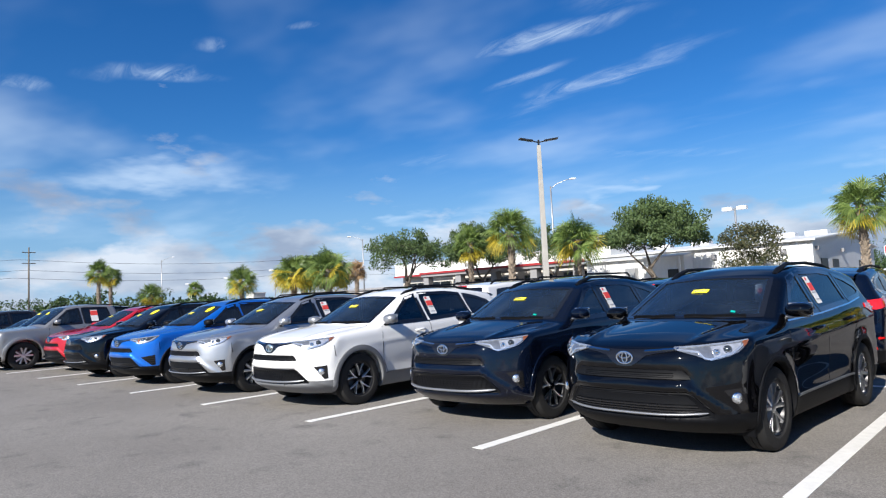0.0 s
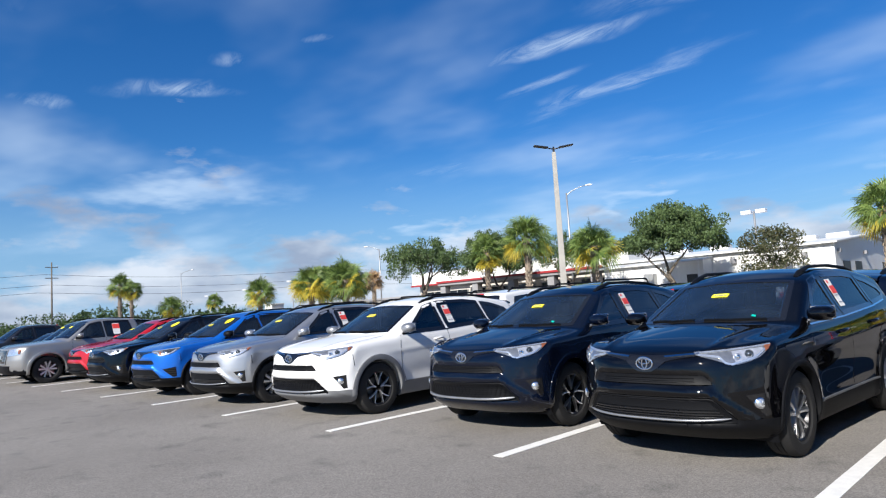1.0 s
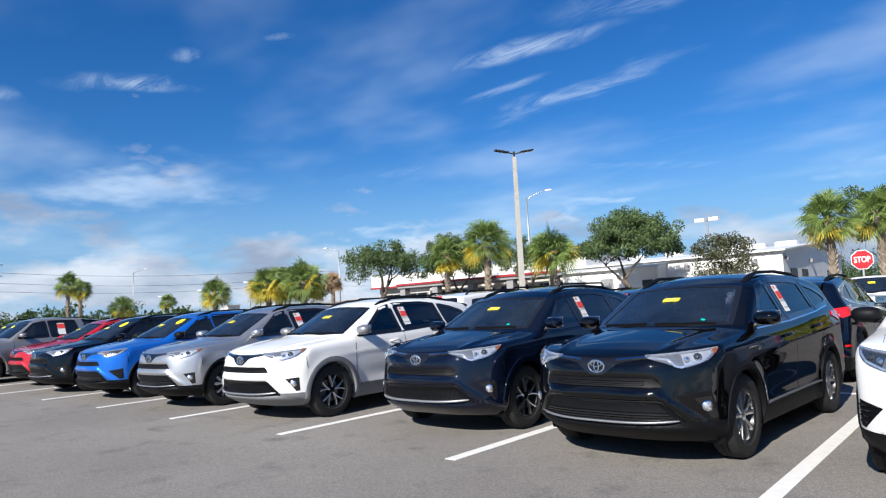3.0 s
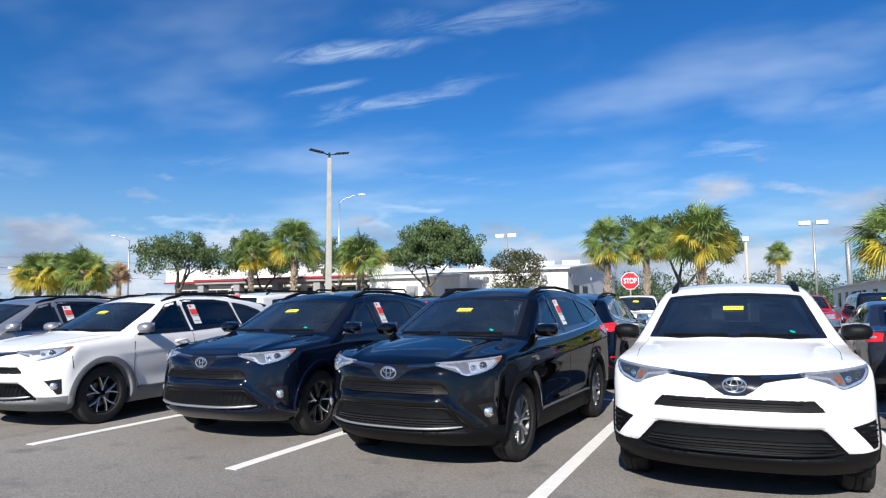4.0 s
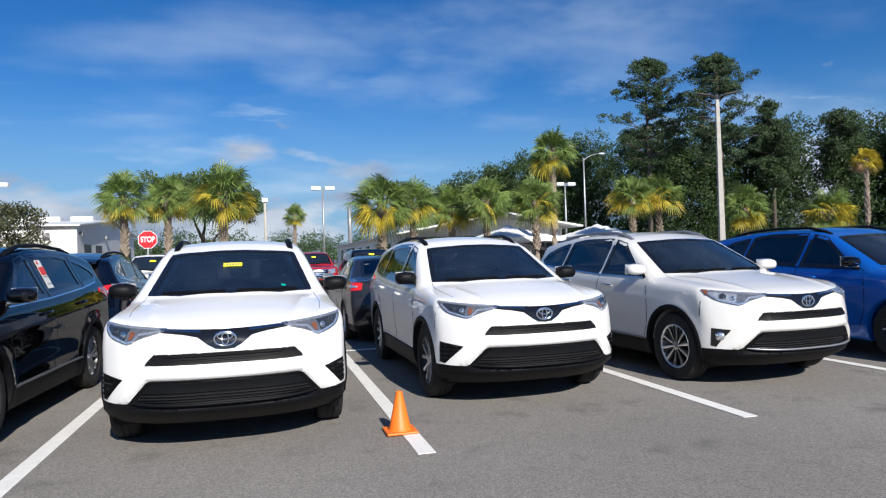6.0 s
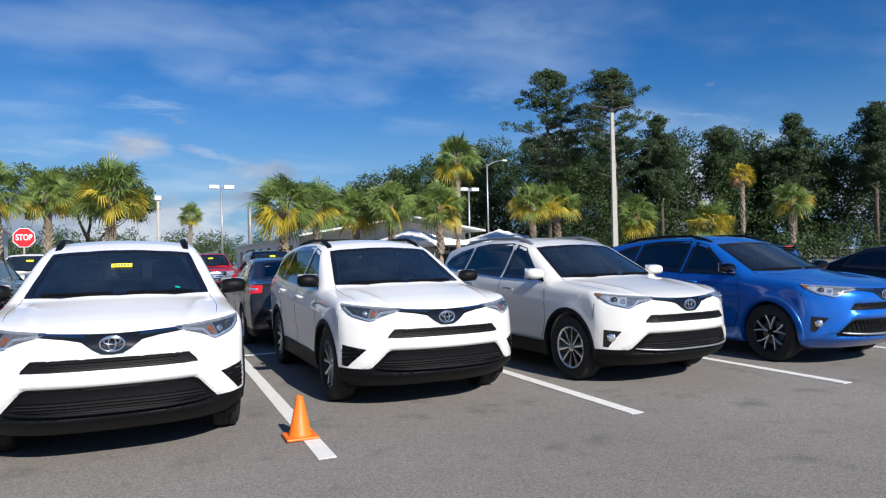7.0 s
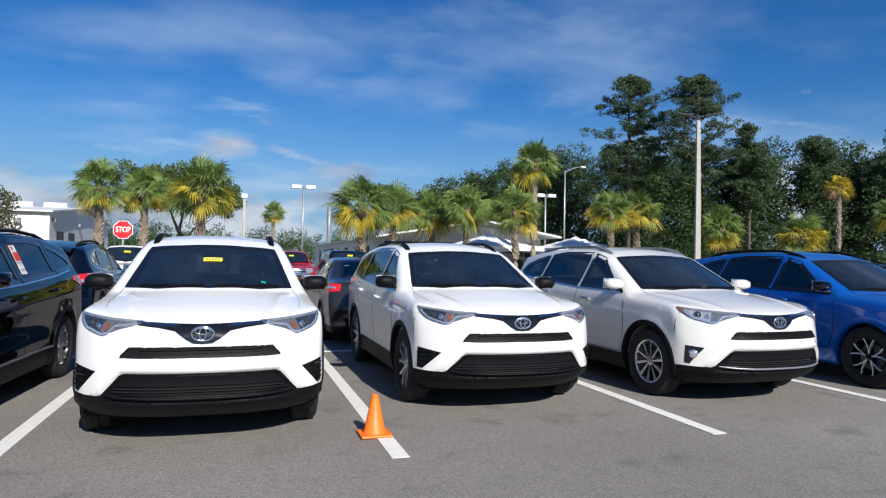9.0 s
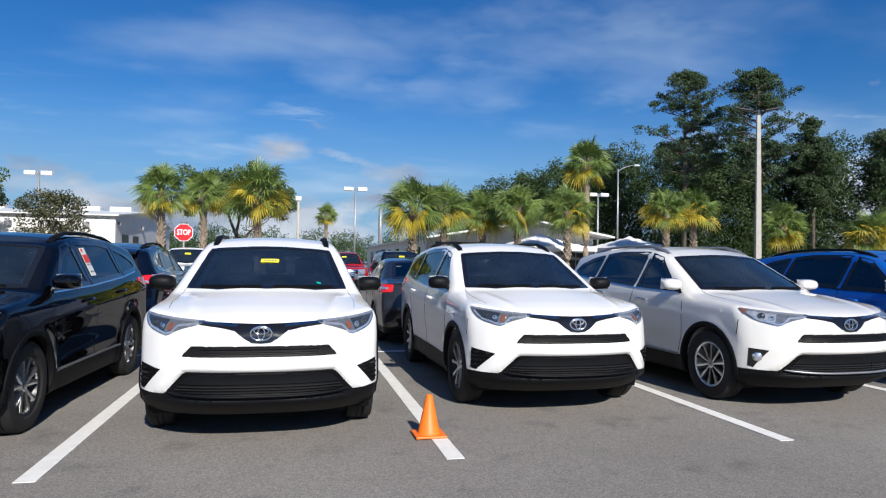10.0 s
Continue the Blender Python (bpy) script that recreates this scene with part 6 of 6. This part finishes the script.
def palm_trunk():
    """A trunk of unit height, rough with old leaf bases near the top."""
    r = random.Random(5)
    pts = [(0.02 * math.sin(i), 0, i / 14) for i in range(15)]
    v, f = tube(pts, [0.20 - 0.03 * math.sin(i * 0.35) + 0.01 * (i % 2) for i in range(15)], 10)
    v, f = list(v), list(f)
    for i in range(90):
        z = 0.35 + 0.65 * i / 90
        a = i * 2.39996
        o = Vector((math.cos(a), math.sin(a), 0))
        s = Vector((-math.sin(a), math.cos(a), 0))
        b = Vector((0, 0, z)) + o * 0.15
        n = len(v)
        l = 0.10 + 0.08 * r.random()
        dz = 0.05
        v.extend([b - s * 0.06, b + s * 0.06, b + o * l + s * 0.03 + Vector((0, 0, dz)), b + o * l - s * 0.03 + Vector((0, 0, dz)), b + o * 0.02 + Vector((0, 0, dz * 1.1))])
        f.extend([(n, n + 1, n + 2, n + 3), (n + 3, n + 2, n + 4), (n, n + 3, n + 4), (n + 1, n + 4, n + 2)])
    return mesh_from("trunk", v, f, False)


PALMS = [palm_meshes(1, 0.84), palm_meshes(2, 0.80), palm_meshes(3, 0.74), palm_meshes(4, 0.40)]
TRUNK = palm_trunk()


def palm(at, z, k, scale=1.0, turn=0.0, dead=0):
    t = new("palm_tree")
    tagged(t, ("sabal palm with green fan fronds and yellow lower ones", "palm with yellowing crown above brown hanging fronds", "dead palm with dry brown fronds")[dead], "palm", "palms")
    t.matrix_basis = pose(at[0], at[1], 0, 0, 0, turn)
    tr = part("trunk", TRUNK, PALM_BARK, t)
    tr.scale = (1, 1, z - 0.1)
    g, y = PALMS[k]
    a = part("crown", g, (PALM_GREEN, PALM_YELLOW, PALM_BROWN)[dead], t)
    b = part("lower_fronds", y, (PALM_YELLOW, PALM_BROWN, PALM_BROWN)[dead], t, "yellow drooping fronds" if not dead else "brown hanging fronds")
    for o in (a, b):
        o.location, o.scale = (0, 0, z), (scale, scale, scale)


for i, (x, y, z, s) in enumerate([
    (-36.3, 42.3, 6.1, 1.0), (-26.5, 35.1, 5.8, 1.05), (-21.8, 35.7, 4.7, 1.0), (-7.8, 43.4, 5.6, 1.05), (-5.7, 46.2, 5.8, 1.0), (-1.8, 38.0, 5.2, 1.1),
    (4.5, 93.0, 7.8, 1.0), (6.6, 35.9, 4.4, 1.1), (9.5, 40.9, 4.8, 1.0), (12.5, 42.4, 4.7, 1.0), (14.0, 39.6, 4.9, 1.0), (16.9, 38.5, 4.7, 1.0), (18.7, 39.7, 8.1, 1.0),
    (24.5, 39.7, 5.1, 1.0), (27.5, 41.1, 5.3, 1.0), (32.0, 37.8, 4.2, 1.0), (33.7, 32.6, 3.5, 0.95), (47.2, 37.1, 5.5, 0.95),
    (-88.1, 30.4, 6.9, 1.0), (-94.7, 34.2, 6.6, 0.95), (-60.8, 34.7, 4.2, 1.0), (-43.0, 29.0, 3.9, 1.0), (-46.0, 32.0, 4.2, 1.0), (-39.5, 29.7, 4.0, 1.05), (-117.8, 57.5, 5.5, 1.0), (-86.7, 36.3, 3.8, 1.0),
]):
    palm((x, y), z, 3 if i in (13, 14, 16, 21) else i % 3, s, i * 67)
palm((56.9, 50.5), 9.5, 1, 0.8, 20, 1)
palm((-58.6, 48.0), 5.2, 2, 0.75, 50, 2)

oak((-21.7, 46.8), 0, 0.93, 1.17, 30)
oak((-39.5, 37.8), 1, 0.92, 1.08, 100)
oak((-42.0, 50.0), 2, 0.9, 1.22, 10)
oak((-30.5, 46.0), 1, 0.75, 1.05, 200)
oak((-4.0, 54.8), 2, 1.02, 1.24, 70)
oak((-71.0, 51.0), 0, 1.1, 1.1, 140)
oak((-62.0, 47.0), 1, 0.8, 0.85, 20)

# a crape myrtle
t = new("myrtle_bush")
tagged(t, "round crape myrtle bush with pinkish seed heads", "bush")
t.location = (-15.8, 49.3, 0)
cs = [(2.0 * math.cos(i * 2.4) * math.sqrt((i % 40) / 40), 2.0 * math.sin(i * 2.4) * math.sqrt((i % 40) / 40), 3.6 + 1.9 * math.sin(i * 1.7) * math.cos(((i % 40) / 40) ** 2)) for i in range(90)]
part("crown", leaf_mesh("crown", cs, 0.6, 90, 0.10), MYRTLE, t)
for k in range(5):
    a = k * 1.26
    part("stem", mesh_from("stem", *tube([(0.1 * math.cos(a), 0.1 * math.sin(a), 0), (0.4 * math.cos(a), 0.4 * math.sin(a), 1.6), (1.0 * math.cos(a), 1.0 * math.sin(a), 3.4)], [0.06, 0.05, 0.03], 6)), BARK, t)


def pine(at, h, w, seed):
    """A tall pine: straight trunk, bare below, with layered clumps of needles."""
    r = random.Random(seed)
    t = new("pine_tree")
    tagged(t, "tall pine with bare trunk and layered dark crown", "tree", "pines")
    t.location = (at[0], at[1], 0)
    vs, fs = tube([(0, 0, 0), (0.2, 0, h * 0.5), (0.0, 0.1, h * 0.97)], [0.36, 0.26, 0.07], 8)
    vs, fs = list(vs), list(fs)
    cs = []
    for i in range(62):
        f = r.random()
        z = h * (0.44 + 0.54 * f)
        a = r.uniform(0, 6.28)
        ln = w * math.sqrt(max(0.10, 1 - (f * 1.25 - 0.42) ** 2 * 1.6)) * r.uniform(0.35, 1.0)
        e = Vector((math.cos(a) * ln, math.sin(a) * ln, z + ln * 0.30))
        v, q = tube([(0, 0, z), e * 0.5 + Vector((0, 0, z * 0.5)), e], [0.10, 0.06, 0.03], 5)
        n = len(vs)
        vs.extend(v)
        fs.extend([tuple(j + n for j in g) for g in q])
        for s in (0.6, 0.85, 1.0):
            for k in range(3):
                cs.append((e.x * s + r.uniform(-0.9, 0.9), e.y * s + r.uniform(-0.9, 0.9), z + (e.z - z) * s + r.uniform(-0.1, 1.0)))
    part("trunk", mesh_from("trunk", vs, fs), BARK, t)
    part("crown", leaf_mesh("crown", cs, 0.62, 56, 0.13, 0.6), PINE_LEAF, t)


pine((50.8, 78.1), 26.8, 5.4, 1)
pine((55.0, 69.0), 25.2, 5.4, 2)
pine((70.0, 77.0), 21.5, 3.2, 3)
pine((79.0, 74.0), 20.5, 3.4, 4)
pine((84.5, 66.0), 20.3, 3.2, 5)
pine((91.0, 58.5), 21.0, 3.4, 6)

# the wood behind: one mass of many crowns
cs = []
crest = table([(30, 14.0), (34, 15.8), (42, 18.2), (54, 21.5), (74, 20.0), (92, 19.4), (112, 19.5)], 1.0)
for i in range(300):
    f = rng.random()
    x = 29 + 85 * f + rng.normal() * 2
    y = 108 - 62 * f ** 1.15 + rng.normal() * 3 + 6 * rng.random()
    h = float(crest(x)) * (0.80 + 0.24 * rng.random())
    w = 2.4 + 1.5 * rng.random()
    for j in range(30):
        q = rng.random() ** 0.8
        a = rng.random() * 6.283
        rr = w * math.sqrt(max(0.08, 1 - abs(2 * q - 0.95) ** 2)) * (0.4 + 0.6 * rng.random())
        cs.append((x + rr * math.cos(a), y + rr * math.sin(a), 0.8 + (h - 1.4) * q))
tagged(part("woodland", leaf_mesh("woodland", cs, 1.25, 52, 0.19, 0.9), WOOD_LEAF, None), "dense dark green wood of mixed trees", "trees", kind="stuff")
cs = []
for i in range(1500):
    a = rng.uniform(-1.75, 0.75)
    d = rng.uniform(190, 300)
    h = rng.uniform(5, 11) * (1.2 if a > -0.2 else 0.62 if a > -0.8 else 0.42)
    for j in range(3):
        cs.append((d * math.sin(a) + rng.normal() * 3, d * math.cos(a) + rng.normal() * 3, h * (j + 0.6) / 3.2))
tagged(part("far_trees", leaf_mesh("far_trees", cs, 2.4, 64, 0.33, 0.75), WOOD_LEAF, None), "low far line of trees on the horizon", "trees", kind="stuff")
cs = [(-130 + rng.normal() * 12, 40 + rng.normal() * 4, rng.uniform(1, 5)) for i in range(80)] + [(-88 + rng.normal() * 6, 42 + rng.normal() * 3, rng.uniform(0.5, 3)) for i in range(40)]
tagged(part("shrubs", leaf_mesh("shrubs", cs, 1.3, 45, 0.3, 0.8), WOOD_LEAF, None), "green shrubs along the road", "bushes", kind="stuff")
cs = []
for i in range(420):
    f = rng.random()
    cs.append((36 + 76 * f, 88 - 50 * f ** 1.15 + rng.normal() * 1.5, rng.uniform(0.3, 3.4)))
tagged(part("hedge", leaf_mesh("hedge", cs, 1.0, 45, 0.2, 0.8), WOOD_LEAF, None), "low green undergrowth along the edge of the wood", "bushes", kind="stuff")
utility_pole((-163.6, 42.1), 17.0)
utility_pole((-176, 28), 13.5)
utility_pole((-150, 105), 14.0)
WIRE = material("wire", (0.03, 0.03, 0.03), 0.6)
for z, y in ((14.3, 0), (12.0, 1.1), (10.3, -1.1)):
    pts = []
    for (x0, y0), (x1, y1) in (((-190, -30), (-164, 40.5)), ((-164, 40.5), (-150, 105)), ((-150, 105), (-120, 190))):
        pts += [(x0 + (x1 - x0) * t, y0 + (y1 - y0) * t + y, z - 4 * t * (1 - t) * 1.2) for t in (0, 0.2, 0.4, 0.6, 0.8)]
    tagged(part("power_line", mesh_from("power_line", *tube(pts, [0.035] * len(pts), 5)), WIRE, None), "thin black power line between utility poles", "cable", "power lines")


# ---- buildings ----
def cladding(name, base, pitch=0.3):
    """Ribbed metal sheeting: ribs in the relief, light staining in the colour."""
    m = material(name, base, 0.5, 0.0, vary=0.06, scale=0.6, grain=0.3, fine=14)
    nt = m.node_tree
    n = nt.nodes
    co = n.new("ShaderNodeTexCoord")
    wv = n.new("ShaderNodeTexWave")
    wv.inputs["Scale"].default_value = 1.0 / pitch * 0.32
    link(nt, co.outputs["Object"], wv.inputs["Vector"])
    bp = n.new("ShaderNodeBump")
    bp.inputs["Strength"].default_value, bp.inputs["Distance"].default_value = 0.5, 0.04
    link(nt, wv.outputs[0], bp.inputs["Height"])
    link(nt, bp.outputs[0], n["Principled BSDF"].inputs["Normal"])
    return m


SHEET = cladding("white_metal_sheet", (0.74, 0.74, 0.73))
ROOF_SHEET = cladding("pale_roof_sheet", (0.62, 0.63, 0.63), 0.5)
STUCCO = material("white_stucco", (0.76, 0.75, 0.72), 0.85, vary=0.05, scale=0.7, grain=0.4, bump=0.2, fine=25)
GREY_COLUMN = material("grey_column", (0.25, 0.25, 0.26), 0.7, vary=0.1, scale=2)
RED_TRIM = material("red_fascia", (0.30, 0.025, 0.03), 0.5, vary=0.08, scale=2)
# Dark doorways, and the shade painted under the service building's porch.
DARK_DOOR_SHADE = material("doorway_and_porch_shade", (0.012, 0.013, 0.016), 0.4, vary=0.1)
SHOP_GLASS = material("dark_shop_glass", (0.012, 0.016, 0.02), 0.06, vary=0.1)
CANVAS = material("white_canvas", (0.80, 0.80, 0.79), 0.75, vary=0.05, scale=1.2, grain=0.3, bump=0.1, fine=20)
BLOCK = material("pale_block_wall", (0.55, 0.52, 0.47), 0.9, vary=0.1, scale=1, grain=0.4, fine=10)


def prism(profile, x0, x1):
    """A solid with the given (y, z) outline between x0 and x1."""
    n = len(profile)
    v = [(x0, y, z) for y, z in profile] + [(x1, y, z) for y, z in profile]
    f = [tuple(range(n))[::-1], tuple(range(n, 2 * n))] + [(i, (i + 1) % n, n + (i + 1) % n, n + i) for i in range(n)]
    bm = bmesh.new()
    vs = [bm.verts.new(p) for p in v]
    for q in f:
        bm.faces.new([vs[i] for i in q])
    bmesh.ops.recalc_face_normals(bm, faces=bm.faces[:])
    return bm


def workshop():
    b = new("workshop_building")
    tagged(b, "long white metal-clad workshop with low gabled roof", "building")
    part("wall", prism([(54, 0), (54, 4.5), (65, 5.4), (76, 4.5), (76, 0)], -31.5, -13.0), SHEET, b)
    part("wall", prism([(52.2, 0), (52.2, 4.05), (54.0, 4.3), (54.0, 0)], -31.0, -22.0), SHEET, b)
    for y0, z0, y1, z1 in ((53.6, 4.50, 65.1, 5.48), (65.1, 5.48, 76.4, 4.50)):
        part("roof", prism([(y0, z0), (y1, z1), (y1, z1 + 0.12), (y0, z0 + 0.12)], -31.8, -12.7), ROOF_SHEET, b)
    part("lean_to_roof", prism([(51.8, 4.02), (54.2, 4.34), (54.2, 4.44), (51.8, 4.12)], -31.2, -21.8), ROOF_SHEET, b)
    for x in (-29.5, -25.5, -20.0, -17.8, -15.2):
        part("roof_vent", box_mesh(x - 0.9, x + 0.9, 64.5, 65.7, 5.35, 5.95, 0.05), LAMP_WHITE, b)
    d = part("door", box_mesh(-23.4, -22.5, 52.14, 52.2, 0, 3.0, 0.01), DARK_DOOR_SHADE, b)
    for y in (56, 59.5, 69, 72):
        part("door", box_mesh(-13.03, -12.95, y, y + 1.9, 0, 3.2, 0.01), DARK_DOOR_SHADE, b)
    part("air_unit", box_mesh(-26.9, -26.0, 51.5, 52.2, 2.3, 3.3, 0.04), STEEL, b)
    for x, y in ((-20.2, 53.9), (-15.0, 53.9)):
        part("wall_lamp", box_mesh(x - 0.22, x + 0.22, y - 0.15, y + 0.1, 3.6, 4.0, 0.03), GREY_COLUMN, b)
    for y in (54.6, 62.5):
        part("wall_lamp", box_mesh(-13.0, -12.75, y, y + 0.35, 3.8, 4.1, 0.03), GREY_COLUMN, b)
    for x in (-22.3, -14.0):
        part("downpipe", box_mesh(x - 0.06, x + 0.06, 51.95 if x < -20 else 53.88, 52.1 if x < -20 else 54.0, 0, 4.2, 0.01), LAMP_WHITE, b)


workshop()


def showroom():
    b = new("showroom_building")
    tagged(b, "low white stucco showroom with dark red fascia and grey columns", "building")
    part("wall", box_mesh(-62.0, -31.6, 58.5, 72, 0, 4.7, 0.02), BLOCK, b)
    part("parapet", box_mesh(-62.5, -31.5, 57.6, 73, 4.6, 6.0, 0.03), STUCCO, b)
    part("canopy", box_mesh(-53, -31.6, 52.8, 57.6, 4.02, 4.42, 0.02), GREY_COLUMN, b)
    part("fascia", box_mesh(-53.1, -31.5, 52.65, 52.8, 4.30, 4.52, 0.01), RED_TRIM, b)
    part("fascia", box_mesh(-62.6, -53.1, 57.45, 57.6, 4.40, 4.62, 0.01), RED_TRIM, b)
    part("coping", box_mesh(-62.6, -31.4, 57.5, 73.1, 6.0, 6.1, 0.01), ROOF_SHEET, b)
    for x in (-52.4, -47.5, -42.5, -37.5, -32.6):
        part("column", box_mesh(x - 0.4, x + 0.4, 53.0, 53.8, 0, 4.02, 0.03), GREY_COLUMN, b)
    for x0, x1 in ((-61, -57.5), (-57, -53.5), (-52, -48.5), (-48, -43.5), (-42.5, -38.5), (-37.5, -33.0)):
        w = part("window", box_mesh(x0, x1, 58.42, 58.5, 0.4, 3.6, 0.01), SHOP_GLASS, b)
        for k in range(3):
            x = x0 + (x1 - x0) * k / 2
            part("mullion", box_mesh(x - 0.05, x + 0.05, 58.36, 58.42, 0.4, 3.6, 0.01), GREY_COLUMN, w)
        part("transom", box_mesh(x0, x1, 58.37, 58.43, 2.6, 2.7, 0.01), GREY_COLUMN, w)
    part("sign_mark", box_mesh(-50.4, -49.4, 57.5, 57.6, 5.1, 5.5, 0.02), GREY_COLUMN, b)


showroom()


def service_building():
    b = new("service_building")
    tagged(b, "low white service building with gabled end behind palms", "building")
    pr = [(10.2, 0), (10.2, 3.2), (18.2, 4.5), (24.2, 3.5), (24.2, 0)]
    bm = bmesh.new()
    n = len(pr)
    a = [bm.verts.new((x, 50, z)) for x, z in pr]
    c = [bm.verts.new((x, 92, z)) for x, z in pr]
    bm.faces.new(a)
    bm.faces.new(c[::-1])
    for i in range(n):
        bm.faces.new((a[i], c[i], c[(i + 1) % n], a[(i + 1) % n]))
    bmesh.ops.recalc_face_normals(bm, faces=bm.faces[:])
    part("wall", bm, SHEET, b)
    for x0, z0, x1, z1 in ((9.7, 3.12, 18.2, 4.55), (18.2, 4.55, 24.7, 3.42)):
        bm = bmesh.new()
        vs = [bm.verts.new(p) for p in ((x0, 47.2, z0), (x1, 47.2, z1), (x1, 92.5, z1), (x0, 92.5, z0), (x0, 47.2, z0 + 0.14), (x1, 47.2, z1 + 0.14), (x1, 92.5, z1 + 0.14), (x0, 92.5, z0 + 0.14))]
        for q in ((0, 1, 2, 3), (4, 5, 6, 7), (0, 1, 5, 4), (1, 2, 6, 5), (2, 3, 7, 6), (3, 0, 4, 7)):
            bm.faces.new([vs[i] for i in q])
        bmesh.ops.recalc_face_normals(bm, faces=bm.faces[:])
        part("roof", bm, ROOF_SHEET, b)
    for k in range(7):
        y = 52.5 + 5.5 * k
        part("window", box_mesh(10.12, 10.2, y, y + 1.6, 1.0, 2.6, 0.01), SHOP_GLASS, b)
    # Dark openings widened into sheets that paint the porch's shade on the wall.
    part("door_and_porch_shade", box_mesh(10.9, 17.4, 49.93, 50.0, 0, 2.95, 0.01), DARK_DOOR_SHADE, b)
    part("door_and_porch_shade", box_mesh(18.2, 23.4, 49.93, 50.0, 0, 2.95, 0.01), DARK_DOOR_SHADE, b)
    part("flue", mesh_from("flue", *tube([(11.5, 88, 3.5), (11.5, 88, 8.5)], [0.28, 0.28], 12)), STEEL, b)


service_building()


def tent(at, w, label):
    t = new("tent")
    tagged(t, label, "tent", "tents")
    t.location = (at[0], at[1], 0)
    vs, fs = [], []
    n = 12
    for i in range(n + 1):
        for j in range(n + 1):
            u, v = 2 * i / n - 1, 2 * j / n - 1
            m = max(abs(u), abs(v))
            vs.append((u * w / 2, v * w / 2, 2.55 + 1.0 * (1 - m) ** 1.35))
    for i in range(n):
        for j in range(n):
            q = i * (n + 1) + j
            fs.append((q, q + n + 1, q + n + 2, q + 1))
    part("canopy", mesh_from("canopy", vs, fs), CANVAS, t)
    for s in (-1, 1):
        part("valance", box_mesh(-w / 2, w / 2, s * w / 2 - 0.01, s * w / 2 + 0.01, 2.25, 2.56), CANVAS, t)
        part("valance", box_mesh(s * w / 2 - 0.01, s * w / 2 + 0.01, -w / 2 + 0.011, w / 2 - 0.011, 2.25, 2.56), CANVAS, t)
        for q in (-1, 1):
            part("pole", mesh_from("pole", *tube([(s * w * 0.485, q * w * 0.485, 0), (s * w * 0.485, q * w * 0.485, 2.54)], [0.04, 0.04], 8)), STEEL, t)


tent((17.5, 45.0), 6.2, "white peaked canvas tent beside palms")
tent((25.0, 45.5), 6.2, "white peaked canvas tent near the wood")

# low pale walls and shops along the far road
for x0, x1, y, h in ((-118, -70, 95, 4.2), (-165, -122, 110, 4.8)):
    b = new("roadside_shop")
    tagged(b, "low pale roadside building far behind the car park", "building", "far shops")
    b.location = (x0, y, 0)
    part("wall", box_mesh(0, x1 - x0, 0, 14, 0, h, 0.05), BLOCK, b)
    part("roof", box_mesh(-0.5, x1 - x0 + 0.5, -0.5, 14.5, h, h + 0.35, 0.05), GREY_COLUMN, b)
    for k in range(6):
        x = 2 + (x1 - x0 - 4) * k / 6
        part("window", box_mesh(x, x + 3, -0.06, 0.0, 0.8, 2.8, 0.01), SHOP_GLASS, b)
pil = new("gate_pillar")
tagged(pil, "plain white rendered pillar beside a palm", "pillar")
pil.location = (-64.5, 38.5, 0)
part("shaft", box_mesh(-0.75, 0.75, -0.75, 0.75, 0, 3.0, 0.03), STUCCO, pil)
part("cap", box_mesh(-0.82, 0.82, -0.82, 0.82, 3.0, 3.14, 0.02), STUCCO, pil)
